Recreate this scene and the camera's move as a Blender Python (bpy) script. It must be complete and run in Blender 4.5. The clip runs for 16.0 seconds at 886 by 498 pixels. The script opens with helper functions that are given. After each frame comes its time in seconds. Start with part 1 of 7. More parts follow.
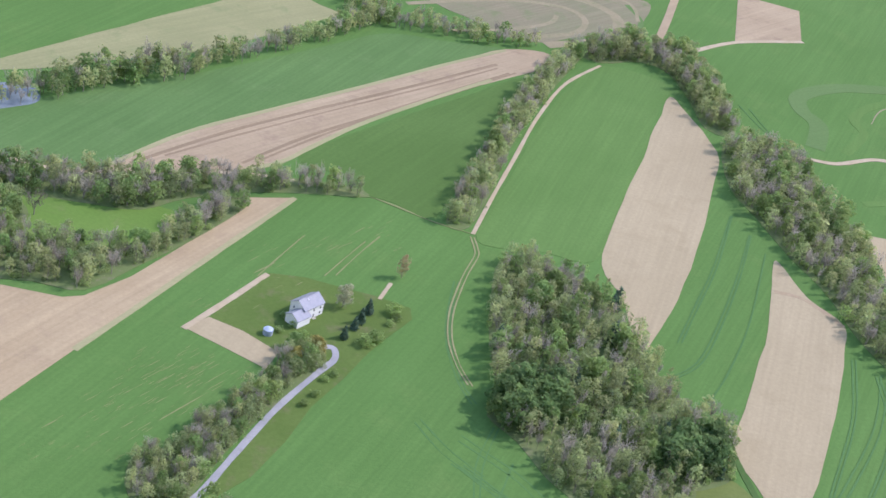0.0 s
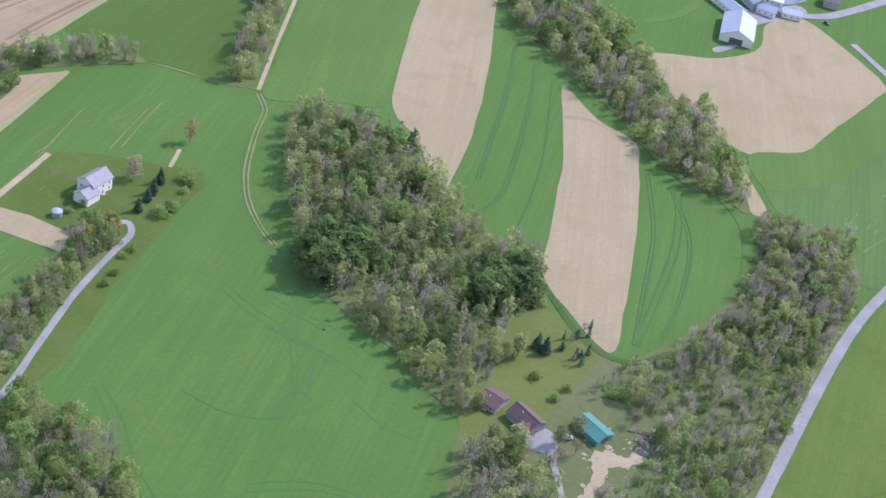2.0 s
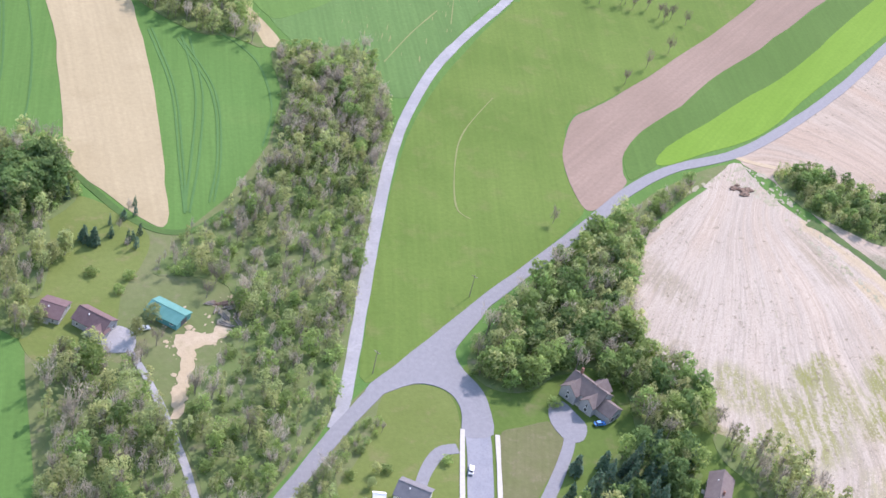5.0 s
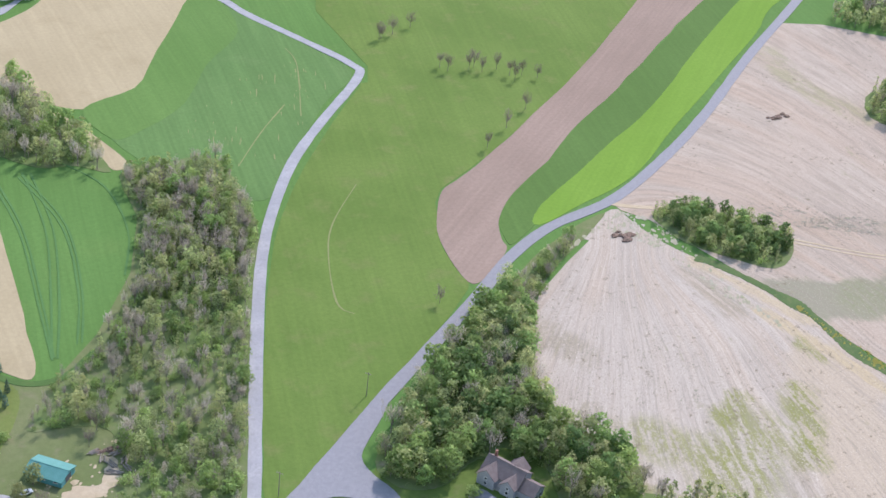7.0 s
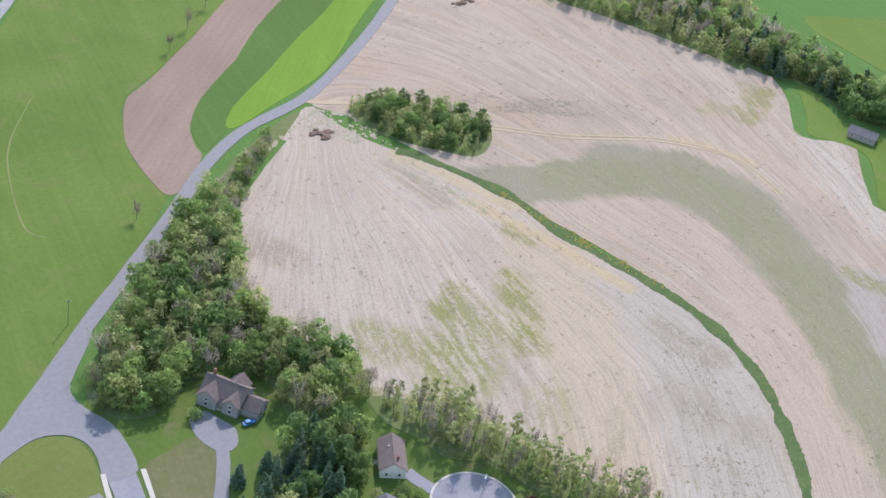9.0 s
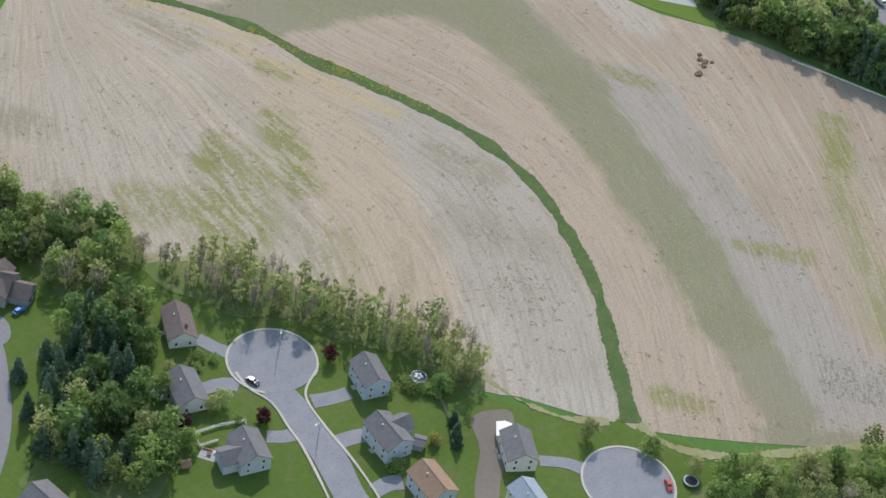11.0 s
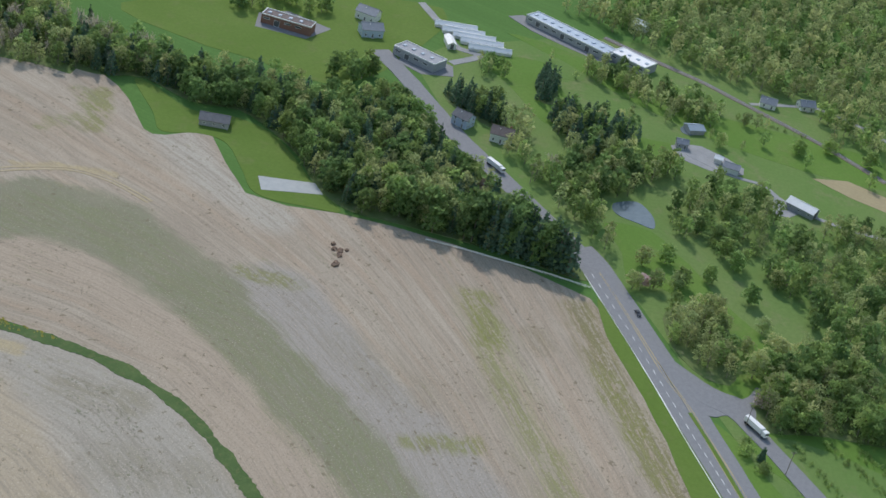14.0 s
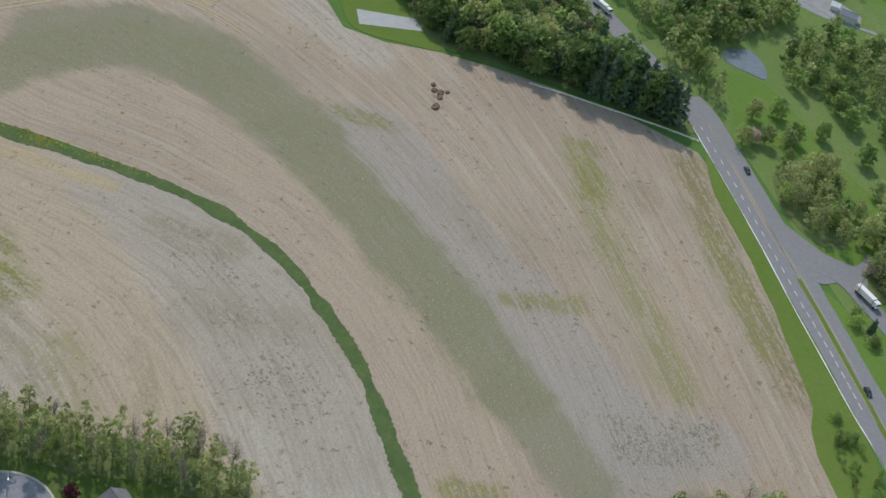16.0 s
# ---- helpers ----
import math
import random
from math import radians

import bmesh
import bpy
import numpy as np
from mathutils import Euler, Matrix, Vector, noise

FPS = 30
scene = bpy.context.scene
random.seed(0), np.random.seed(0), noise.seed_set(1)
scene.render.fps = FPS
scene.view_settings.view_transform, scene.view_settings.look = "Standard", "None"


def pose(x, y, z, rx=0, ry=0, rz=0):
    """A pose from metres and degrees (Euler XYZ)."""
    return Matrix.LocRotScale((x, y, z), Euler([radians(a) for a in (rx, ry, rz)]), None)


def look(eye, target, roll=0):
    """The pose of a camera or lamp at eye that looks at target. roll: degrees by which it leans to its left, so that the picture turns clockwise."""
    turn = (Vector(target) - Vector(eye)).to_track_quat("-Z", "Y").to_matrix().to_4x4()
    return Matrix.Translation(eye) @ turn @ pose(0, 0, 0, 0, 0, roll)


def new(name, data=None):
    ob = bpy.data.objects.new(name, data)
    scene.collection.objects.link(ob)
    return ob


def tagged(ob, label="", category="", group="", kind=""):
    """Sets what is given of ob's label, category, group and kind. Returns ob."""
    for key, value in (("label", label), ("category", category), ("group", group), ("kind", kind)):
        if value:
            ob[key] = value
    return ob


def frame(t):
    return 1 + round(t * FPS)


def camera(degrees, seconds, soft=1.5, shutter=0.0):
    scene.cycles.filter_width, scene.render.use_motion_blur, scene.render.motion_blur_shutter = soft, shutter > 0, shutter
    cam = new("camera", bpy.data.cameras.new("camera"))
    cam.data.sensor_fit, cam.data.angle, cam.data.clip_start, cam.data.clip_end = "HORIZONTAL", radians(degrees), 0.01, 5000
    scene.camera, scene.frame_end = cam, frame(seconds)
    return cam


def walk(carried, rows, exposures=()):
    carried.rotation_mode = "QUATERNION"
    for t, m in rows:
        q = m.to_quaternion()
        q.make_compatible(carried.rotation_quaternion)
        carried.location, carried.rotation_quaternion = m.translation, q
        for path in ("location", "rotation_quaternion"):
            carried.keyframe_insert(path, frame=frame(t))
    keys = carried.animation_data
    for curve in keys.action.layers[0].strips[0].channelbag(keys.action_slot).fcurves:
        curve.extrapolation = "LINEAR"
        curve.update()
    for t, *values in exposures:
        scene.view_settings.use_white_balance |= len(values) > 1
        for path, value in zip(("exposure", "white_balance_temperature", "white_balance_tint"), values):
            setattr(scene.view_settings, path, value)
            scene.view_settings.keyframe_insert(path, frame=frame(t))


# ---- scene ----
cam = camera(33.09, 16.0, soft=1.55)
# seconds, eye (x, y, z), pitch, heading, lean in degrees
PATH = [
    (0, 0.01, -0.00, 374.54, -30.250, 0.001, 13.954),
    (0.5, -0.79, 2.64, 373.79, -29.656, -0.734, 9.766),
    (1, -0.66, 4.13, 372.40, -28.953, -2.980, 10.271),
    (1.5, -0.78, 5.01, 370.11, -29.924, -7.869, 12.520),
    (2, -1.90, 9.60, 368.73, -34.010, -10.764, 13.418),
    (2.5, -3.49, 15.12, 366.65, -37.191, -14.713, 16.070),
    (3, -5.32, 22.28, 365.28, -40.076, -18.328, 18.385),
    (3.5, -7.79, 29.36, 361.40, -40.351, -25.362, 20.213),
    (4, -9.05, 36.60, 357.57, -41.327, -26.683, 15.998),
    (4.5, -8.13, 42.93, 355.59, -38.464, -30.199, 17.176),
    (5, -8.04, 49.52, 353.04, -35.795, -35.125, 14.115),
    (5.2, -7.29, 52.07, 352.19, -34.692, -35.653, 13.705),
    (7.3, 8.28, 70.93, 341.98, -32.106, -40.422, 6.234),
    (7.5, 8.96, 72.28, 340.65, -31.756, -42.987, 7.774),
    (8, 9.51, 76.22, 337.17, -31.831, -49.760, 9.404),
    (8.2, 9.87, 78.60, 336.07, -31.753, -51.297, 10.784),
    (10.3, 19.01, 107.21, 326.27, -38.659, -62.597, 10.391),
    (10.5, 20.17, 108.90, 325.57, -38.776, -64.031, 11.378),
    (11, 24.60, 112.03, 324.35, -39.223, -69.070, 12.017),
    (11.5, 31.18, 116.71, 323.33, -39.182, -74.073, 12.769),
    (12, 37.38, 121.97, 321.16, -37.811, -77.256, 12.284),
    (12.5, 42.26, 127.01, 318.67, -36.087, -79.791, 11.641),
    (13, 47.79, 130.33, 317.00, -31.933, -82.546, 13.710),
    (13.5, 52.91, 132.25, 316.26, -31.395, -81.653, 10.904),
    (14, 56.63, 133.30, 314.79, -29.780, -84.539, 13.632),
    (14.5, 60.53, 136.31, 312.75, -30.736, -86.881, 13.499),
    (15, 65.24, 140.85, 311.47, -32.626, -86.721, 14.542),
    (15.5, 70.05, 145.79, 310.47, -34.163, -87.702, 17.037),
    (16, 76.47, 151.38, 310.74, -37.229, -83.722, 15.635),
]


def aim(x, y, z, pitch, heading, lean):
    p, h = radians(pitch), radians(heading)
    eye = Vector((x, y, z))
    return look(eye, eye + Vector((-math.sin(h) * math.cos(p), math.cos(h) * math.cos(p), math.sin(p))), lean)


walk(cam, [(t, aim(x, y, z, p, h, r)) for t, x, y, z, p, h, r in PATH], exposures=[
    (0.0, 0.67, 5960, 32),
    (2.5, 0.57, 5980, 33),
    (4.0, 0.89, 6180, 33),
    (5.0, 1.05, 6290, 32),
    (7.5, 0.71, 6210, 26),
    (8.2, 0.69, 6210, 26),
    (10.5, 0.36, 6690, 18),
    (12.5, -0.05, 6620, 13),
    (14.0, -0.06, 6380, 14),
    (16.0, -0.12, 6750, 14),
])

# ---- light ----
SUN_AZ, SUN_EL = radians(27), radians(42)  # direction towards the sun, from +x counterclockwise
world = bpy.data.worlds.new("sky")
scene.world = world
world.use_nodes = True
wn, wl = world.node_tree.nodes, world.node_tree.links
sky = wn.new("ShaderNodeTexSky")
sky.sky_type, sky.sun_disc = "NISHITA", False
sky.sun_elevation, sky.sun_rotation = SUN_EL, math.pi / 2 - SUN_AZ
sky.dust_density, sky.air_density, sky.ozone_density = 1.0, 2.2, 3.0
wl.new(sky.outputs["Color"], wn["Background"].inputs["Color"])
wn["Background"].inputs["Strength"].default_value = 0.15
sun = new("sun", bpy.data.lights.new("sun", "SUN"))
sun.data.energy, sun.data.angle, sun.data.color = 2.6, radians(0.6), (1.0, 0.96, 0.9)
sun.matrix_world = look((0, 0, 600), (-math.cos(SUN_AZ) * math.cos(SUN_EL), -math.sin(SUN_AZ) * math.cos(SUN_EL), 600 - math.sin(SUN_EL)))

# ---- materials ----


def nodes_of(name, rough=0.9, spec=0.2):
    m = bpy.data.materials.new(name)
    m.use_nodes = True
    n, l = m.node_tree.nodes, m.node_tree.links
    b = n["Principled BSDF"]
    b.inputs["Roughness"].default_value = rough
    b.inputs["Specular IOR Level"].default_value = spec
    return m, n, l, b


def noise_of(n, l, vec, scale, detail=3.0, rough=0.55):
    t = n.new("ShaderNodeTexNoise")
    t.inputs["Scale"].default_value, t.inputs["Detail"].default_value, t.inputs["Roughness"].default_value = scale, detail, rough
    l.new(vec, t.inputs["Vector"])
    return t.outputs["Fac"]


def mix_of(n, l, fac, a, b):
    m = n.new("ShaderNodeMix")
    m.data_type = "RGBA"
    for sock, v in ((m.inputs["Factor"], fac), (m.inputs["A"], a), (m.inputs["B"], b)):
        if isinstance(v, (int, float)):
            sock.default_value = v
        elif isinstance(v, tuple):
            sock.default_value = (*v, 1)
        else:
            l.new(v, sock)
    return m.outputs["Result"]


def ramp_of(n, l, fac, lo, hi, floor=0.0):
    r = n.new("ShaderNodeMapRange")
    r.inputs["To Min"].default_value = floor
    r.inputs["From Min"].default_value, r.inputs["From Max"].default_value = lo, hi
    l.new(fac, r.inputs["Value"])
    return r.outputs["Result"]


def turned(n, l, degrees, stretch=(1, 1, 1)):
    """Object coordinates in metres, turned so that x runs along the rows."""
    c, m = n.new("ShaderNodeTexCoord"), n.new("ShaderNodeMapping")
    m.vector_type = "TEXTURE"
    m.inputs["Rotation"].default_value = (0, 0, radians(degrees))
    m.inputs["Scale"].default_value = stretch
    l.new(c.outputs["Object"], m.inputs["Vector"])
    return m.outputs["Vector"]


def land(name, base, second, rows=None, third=None, rough=0.95, patch=0.012, rowmix=0.35, grain=0.5, bump=0.15):
    """Earth or crop: broad patches, clods or tufts, and rows that run along the given direction."""
    m, n, l, b = nodes_of(name, rough, 0.1)
    flat = turned(n, l, 0)
    col = mix_of(n, l, ramp_of(n, l, noise_of(n, l, flat, patch, 4), 0.38, 0.64), base, second)
    if third:
        col = mix_of(n, l, ramp_of(n, l, noise_of(n, l, flat, patch * 3.1, 6, 0.65), 0.54, 0.72), col, third)
    if rows is not None:
        along = turned(n, l, rows, (60, 1.6, 1))
        fine = ramp_of(n, l, noise_of(n, l, along, 1.0, 2), 0.35, 0.65)
        wide = ramp_of(n, l, noise_of(n, l, turned(n, l, rows, (110, 5.5, 1)), 1.0, 2), 0.5, 0.72)
        for fac, tone, amount in ((fine, 0.66, rowmix), (wide, 1.22, rowmix * 0.8)):
            sc = n.new("ShaderNodeMath")
            sc.operation = "MULTIPLY"
            sc.inputs[1].default_value = amount
            l.new(fac, sc.inputs[0])
            col = mix_of(n, l, sc.outputs[0], col, tuple(v * tone for v in second))
    clod = noise_of(n, l, flat, grain, 4, 0.7)
    sc = n.new("ShaderNodeMath")
    sc.operation = "MULTIPLY"
    sc.inputs[1].default_value = 0.45
    l.new(ramp_of(n, l, clod, 0.35, 0.75), sc.inputs[0])
    col = mix_of(n, l, sc.outputs[0], col, tuple(v * 0.68 for v in base))
    l.new(col, b.inputs["Base Color"])
    bp = n.new("ShaderNodeBump")
    bp.inputs["Strength"].default_value, bp.inputs["Distance"].default_value = 0.6, bump
    l.new(noise_of(n, l, flat, grain * 1.7, 3, 0.7), bp.inputs["Height"])
    l.new(bp.outputs["Normal"], b.inputs["Normal"])
    return m

def distance_to(n, l, p, line):
    """Metres from the point p to a line of straight stretches."""
    best = None
    for (ax, ay), (bx, by) in zip(line, line[1:]):
        dx, dy = bx - ax, by - ay
        sub, dot, part_way, along, gap = (n.new("ShaderNodeVectorMath") for _ in range(5))
        n.remove(part_way)
        part_way = n.new("ShaderNodeMath")
        sub.operation, dot.operation, along.operation, gap.operation = "SUBTRACT", "DOT_PRODUCT", "SCALE", "DISTANCE"
        part_way.operation, part_way.use_clamp = "MULTIPLY", True
        sub.inputs[1].default_value = (ax, ay, 0)
        dot.inputs[1].default_value = along.inputs[0].default_value = (dx, dy, 0)
        part_way.inputs[1].default_value = 1 / (dx * dx + dy * dy)
        l.new(p, sub.inputs[0])
        l.new(sub.outputs["Vector"], dot.inputs[0])
        l.new(dot.outputs["Value"], part_way.inputs[0])
        l.new(part_way.outputs[0], along.inputs["Scale"])
        l.new(sub.outputs["Vector"], gap.inputs[0])
        l.new(along.outputs["Vector"], gap.inputs[1])
        if best is None:
            best = gap.outputs["Value"]
        else:
            low = n.new("ShaderNodeMath")
            low.operation = "MINIMUM"
            l.new(best, low.inputs[0])
            l.new(gap.outputs["Value"], low.inputs[1])
            best = low.outputs[0]
    return best


def times_of(n, l, a, b):
    m = n.new("ShaderNodeMath")
    m.operation = "MULTIPLY"
    for i, v in enumerate((a, b)):
        if isinstance(v, (int, float)):
            m.inputs[i].default_value = v
        else:
            l.new(v, m.inputs[i])
    return m.outputs[0]


def stubble(name, base, pale, streak, rows, areas, far_rows, span):
    """Corn stubble drilled along a curve, with soft-edged stretches of other soil, straw and weeds.

    areas: line, half width, soft edge, colour, strength, and whether weeds stand in tufts there."""
    m, n, l, b = nodes_of(name, 0.95, 0.1)
    flat = turned(n, l, 0)
    flatten = n.new("ShaderNodeVectorMath")
    flatten.operation = "MULTIPLY"
    flatten.inputs[1].default_value = (1, 1, 0)
    l.new(flat, flatten.inputs[0])
    p = flatten.outputs["Vector"]
    wave = n.new("ShaderNodeTexNoise")
    wave.inputs["Scale"].default_value, wave.inputs["Detail"].default_value = 0.09, 5
    l.new(p, wave.inputs["Vector"])
    shift, bent = n.new("ShaderNodeVectorMath"), n.new("ShaderNodeVectorMath")
    shift.operation, bent.operation = "MULTIPLY_ADD", "ADD"
    shift.inputs[1].default_value, shift.inputs[2].default_value = (9, 9, 0), (-4.5, -4.5, 0)
    l.new(wave.outputs["Color"], shift.inputs[0])
    l.new(p, bent.inputs[0])
    l.new(shift.outputs["Vector"], bent.inputs[1])
    d = distance_to(n, l, p, rows)
    # the rows fan out from one edge of the field to the other, about span metres off
    both, share = n.new("ShaderNodeMath"), n.new("ShaderNodeMath")
    both.operation, share.operation = "ADD", "DIVIDE"
    l.new(d, both.inputs[0])
    l.new(distance_to(n, l, p, far_rows), both.inputs[1])
    l.new(d, share.inputs[0])
    l.new(both.outputs[0], share.inputs[1])
    d = times_of(n, l, share.outputs[0], span)
    sep = n.new("ShaderNodeSeparateXYZ")
    l.new(p, sep.inputs[0])

    def strands(across, along, detail=3):
        c = n.new("ShaderNodeCombineXYZ")
        for i, (v, k) in enumerate(((d, across), (sep.outputs["X"], along), (sep.outputs["Y"], along))):
            l.new(times_of(n, l, v, 1 / k), c.inputs[i])
        return noise_of(n, l, c.outputs[0], 1.0, detail, 0.6)

    lines = strands(2.2, 140, 1)
    wide, fine, thin = strands(6.0, 190), strands(1.5, 70), strands(0.75, 24)
    fray = ramp_of(n, l, fine, 0.25, 0.75, -2.2)
    fray.node.inputs["To Max"].default_value = 2.2
    fray.node.clamp = False
    blend = n.new("ShaderNodeMath")
    blend.operation = "ADD"
    l.new(times_of(n, l, strands(1.7, 16, 5), 0.55), blend.inputs[0])
    l.new(times_of(n, l, noise_of(n, l, p, 0.5, 6, 0.78), 0.45), blend.inputs[1])
    tuft = blend.outputs[0]
    col = mix_of(n, l, ramp_of(n, l, noise_of(n, l, p, 0.016, 4), 0.4, 0.62), base, pale)
    col = mix_of(n, l, times_of(n, l, ramp_of(n, l, wide, 0.45, 0.6), 0.55), col, streak)
    col = mix_of(n, l, times_of(n, l, ramp_of(n, l, fine, 0.5, 0.7), 0.43), col, tuple(v * 1.22 for v in pale))
    col = mix_of(n, l, times_of(n, l, ramp_of(n, l, lines, 0.56, 0.64), 0.3), col, tuple(v * 1.25 for v in pale))
    for line, half, soft, colour, strength, tufted in areas:
        r = n.new("ShaderNodeMapRange")
        r.interpolation_type = "SMOOTHSTEP"
        for k, v in (("From Min", half - soft * 0.6), ("From Max", half + soft * 0.6), ("To Min", strength), ("To Max", 0.0)):
            r.inputs[k].default_value = v
        frayed = n.new("ShaderNodeMath")
        frayed.operation = "ADD"
        l.new(distance_to(n, l, bent.outputs["Vector"], line), frayed.inputs[0])
        l.new(fray, frayed.inputs[1])
        l.new(frayed.outputs[0], r.inputs["Value"])
        fac = r.outputs["Result"]
        if tufted:
            fac = times_of(n, l, fac, ramp_of(n, l, tuft, 0.44, 0.53, 0.12))
        col = mix_of(n, l, fac, col, colour)
    # drill rows, loose straw and clods, and here and there a clump of weeds
    col = mix_of(n, l, times_of(n, l, ramp_of(n, l, thin, 0.46, 0.65), 0.43), col, tuple(v * 0.66 for v in base))
    col = mix_of(n, l, times_of(n, l, ramp_of(n, l, noise_of(n, l, p, 1.1, 3, 0.8), 0.52, 0.62), 0.55), col, tuple(v * 0.64 for v in base))
    col = mix_of(n, l, times_of(n, l, ramp_of(n, l, noise_of(n, l, p, 1.6, 2, 0.8), 0.6, 0.68), 0.7), col, tuple(min(1, v * 1.5) for v in pale))
    few = noise_of(n, l, p, 0.03, 2)
    spot = times_of(n, l, ramp_of(n, l, noise_of(n, l, p, 0.3, 4, 0.7), 0.6, 0.63), ramp_of(n, l, few, 0.4, 0.56))
    col = mix_of(n, l, times_of(n, l, spot, 0.75), col, (0.17, 0.145, 0.095))
    col = mix_of(n, l, times_of(n, l, ramp_of(n, l, tuft, 0.58, 0.64), 0.6), col, (0.25, 0.235, 0.14))
    l.new(col, b.inputs["Base Color"])
    bp = n.new("ShaderNodeBump")
    bp.inputs["Strength"].default_value, bp.inputs["Distance"].default_value = 0.6, 0.12
    l.new(thin, bp.inputs["Height"])
    l.new(bp.outputs["Normal"], b.inputs["Normal"])
    return m


def surface(name, base, worn, scale=0.8, rough=0.8, metal=0.0, spec=0.3, streak=None):
    m, n, l, b = nodes_of(name, rough, spec)
    v = turned(n, l, 0) if streak is None else turned(n, l, streak, (6, 1, 1))
    col = mix_of(n, l, ramp_of(n, l, noise_of(n, l, v, scale, 4, 0.6), 0.35, 0.7), base, worn)
    col = mix_of(n, l, ramp_of(n, l, noise_of(n, l, v, scale * 9, 3, 0.6), 0.45, 0.95), col, tuple(x * 0.7 for x in base))
    l.new(col, b.inputs["Base Color"])
    b.inputs["Metallic"].default_value = metal
    return m


def leaves(name, dark, light, turn_to, rough=0.75, thin_share=0.5):
    """Foliage: each leaf mass takes its own tone, and each tree leans by its own tint towards another hue."""
    m, n, l, b = nodes_of(name, rough, 0.12)
    g, r, at = n.new("ShaderNodeNewGeometry"), n.new("ShaderNodeObjectInfo"), n.new("ShaderNodeAttribute")
    at.attribute_name = "tint"
    tree = n.new("ShaderNodeMath")
    tree.operation = "ADD"
    l.new(at.outputs["Fac"], tree.inputs[0])
    l.new(r.outputs["Random"], tree.inputs[1])
    own = n.new("ShaderNodeMath")
    own.operation = "FRACT"
    l.new(tree.outputs[0], own.inputs[0])
    other = n.new("ShaderNodeMath")
    other.operation, other.inputs[1].default_value = "PINGPONG", 0.13
    l.new(own.outputs[0], other.inputs[0])
    col = mix_of(n, l, g.outputs["Random Per Island"], dark, light)
    col = mix_of(n, l, times_of(n, l, own.outputs[0], 0.85), col, turn_to)
    hsv, mr = n.new("ShaderNodeHueSaturation"), n.new("ShaderNodeMapRange")
    mr.inputs["From Max"].default_value = 0.13
    mr.inputs["To Min"].default_value, mr.inputs["To Max"].default_value = 0.72, 1.25
    l.new(other.outputs[0], mr.inputs["Value"])
    l.new(mr.outputs["Result"], hsv.inputs["Value"])
    l.new(col, hsv.inputs["Color"])
    l.new(hsv.outputs["Color"], b.inputs["Base Color"])
    thin, both = n.new("ShaderNodeBsdfTranslucent"), n.new("ShaderNodeMixShader")
    both.inputs["Fac"].default_value = thin_share
    l.new(hsv.outputs["Color"], thin.inputs["Color"])
    l.new(b.outputs["BSDF"], both.inputs[1])
    l.new(thin.outputs["BSDF"], both.inputs[2])
    l.new(both.outputs["Shader"], n["Material Output"].inputs["Surface"])
    return m


grass_base = land("grass_base", (0.088, 0.182, 0.044), (0.102, 0.203, 0.052), 72, (0.115, 0.207, 0.055), patch=0.01, rowmix=0.34)
crop_mid = land("crop_mid", (0.094, 0.178, 0.054), (0.112, 0.205, 0.064), 72, (0.12, 0.205, 0.07), rowmix=0.4)
weed_dark = land("weed_dark", (0.25, 0.235, 0.17), (0.29, 0.265, 0.2), None, (0.22, 0.235, 0.14), patch=0.08)
crop_dark = land("crop_dark", (0.08, 0.152, 0.036), (0.094, 0.172, 0.044), 68, rowmix=0.25)
crop_bright = land("crop_bright", (0.098, 0.19, 0.047), (0.115, 0.212, 0.056), 78, rowmix=0.3)
crop_track = land("crop_track", (0.075, 0.165, 0.053), (0.088, 0.185, 0.06), None)
crop_lime = land("crop_lime", (0.135, 0.25, 0.032), (0.16, 0.28, 0.042), 34, rowmix=0.2)
pasture = land("pasture", (0.104, 0.17, 0.036), (0.132, 0.2, 0.046), 66, (0.165, 0.19, 0.065), rowmix=0.26, patch=0.02)
grass_bright = land("grass_bright", (0.115, 0.185, 0.036), (0.137, 0.205, 0.046), None, (0.15, 0.19, 0.06), patch=0.03)
park_grass = land("park_grass", (0.115, 0.21, 0.04), (0.138, 0.23, 0.05), None, (0.165, 0.21, 0.07), patch=0.02)
grass_dark = land("grass_dark", (0.065, 0.128, 0.036), (0.085, 0.15, 0.045), None, (0.12, 0.16, 0.05), patch=0.05)
waterway_green = land("waterway_green", (0.075, 0.125, 0.045), (0.1, 0.15, 0.055), None, (0.15, 0.16, 0.07), patch=0.12, grain=0.8)
lawn = land("lawn", (0.09, 0.145, 0.032), (0.108, 0.162, 0.04), None, (0.15, 0.155, 0.07), patch=0.03)
scrub_green = land("scrub_green", (0.13, 0.165, 0.062), (0.16, 0.18, 0.08), None, (0.2, 0.185, 0.11), patch=0.04, grain=0.35)
meadow = land("meadow", (0.13, 0.215, 0.058), (0.165, 0.232, 0.075), None, (0.2, 0.22, 0.1), patch=0.02)
bank_rough = land("bank_rough", (0.135, 0.15, 0.062), (0.17, 0.165, 0.085), 60, (0.21, 0.185, 0.115), patch=0.07, rowmix=0.3)
leaf_litter = land("leaf_litter", (0.14, 0.18, 0.07), (0.115, 0.17, 0.055), None, (0.2, 0.185, 0.12), patch=0.05, grain=0.35)
soil_tan = land("soil_tan", (0.36, 0.3, 0.178), (0.403, 0.338, 0.205), 80, (0.325, 0.268, 0.155), rowmix=0.24)
soil_ochre = land("soil_ochre", (0.37, 0.285, 0.165), (0.42, 0.335, 0.2), 66, (0.31, 0.235, 0.15), rowmix=0.4, patch=0.02)
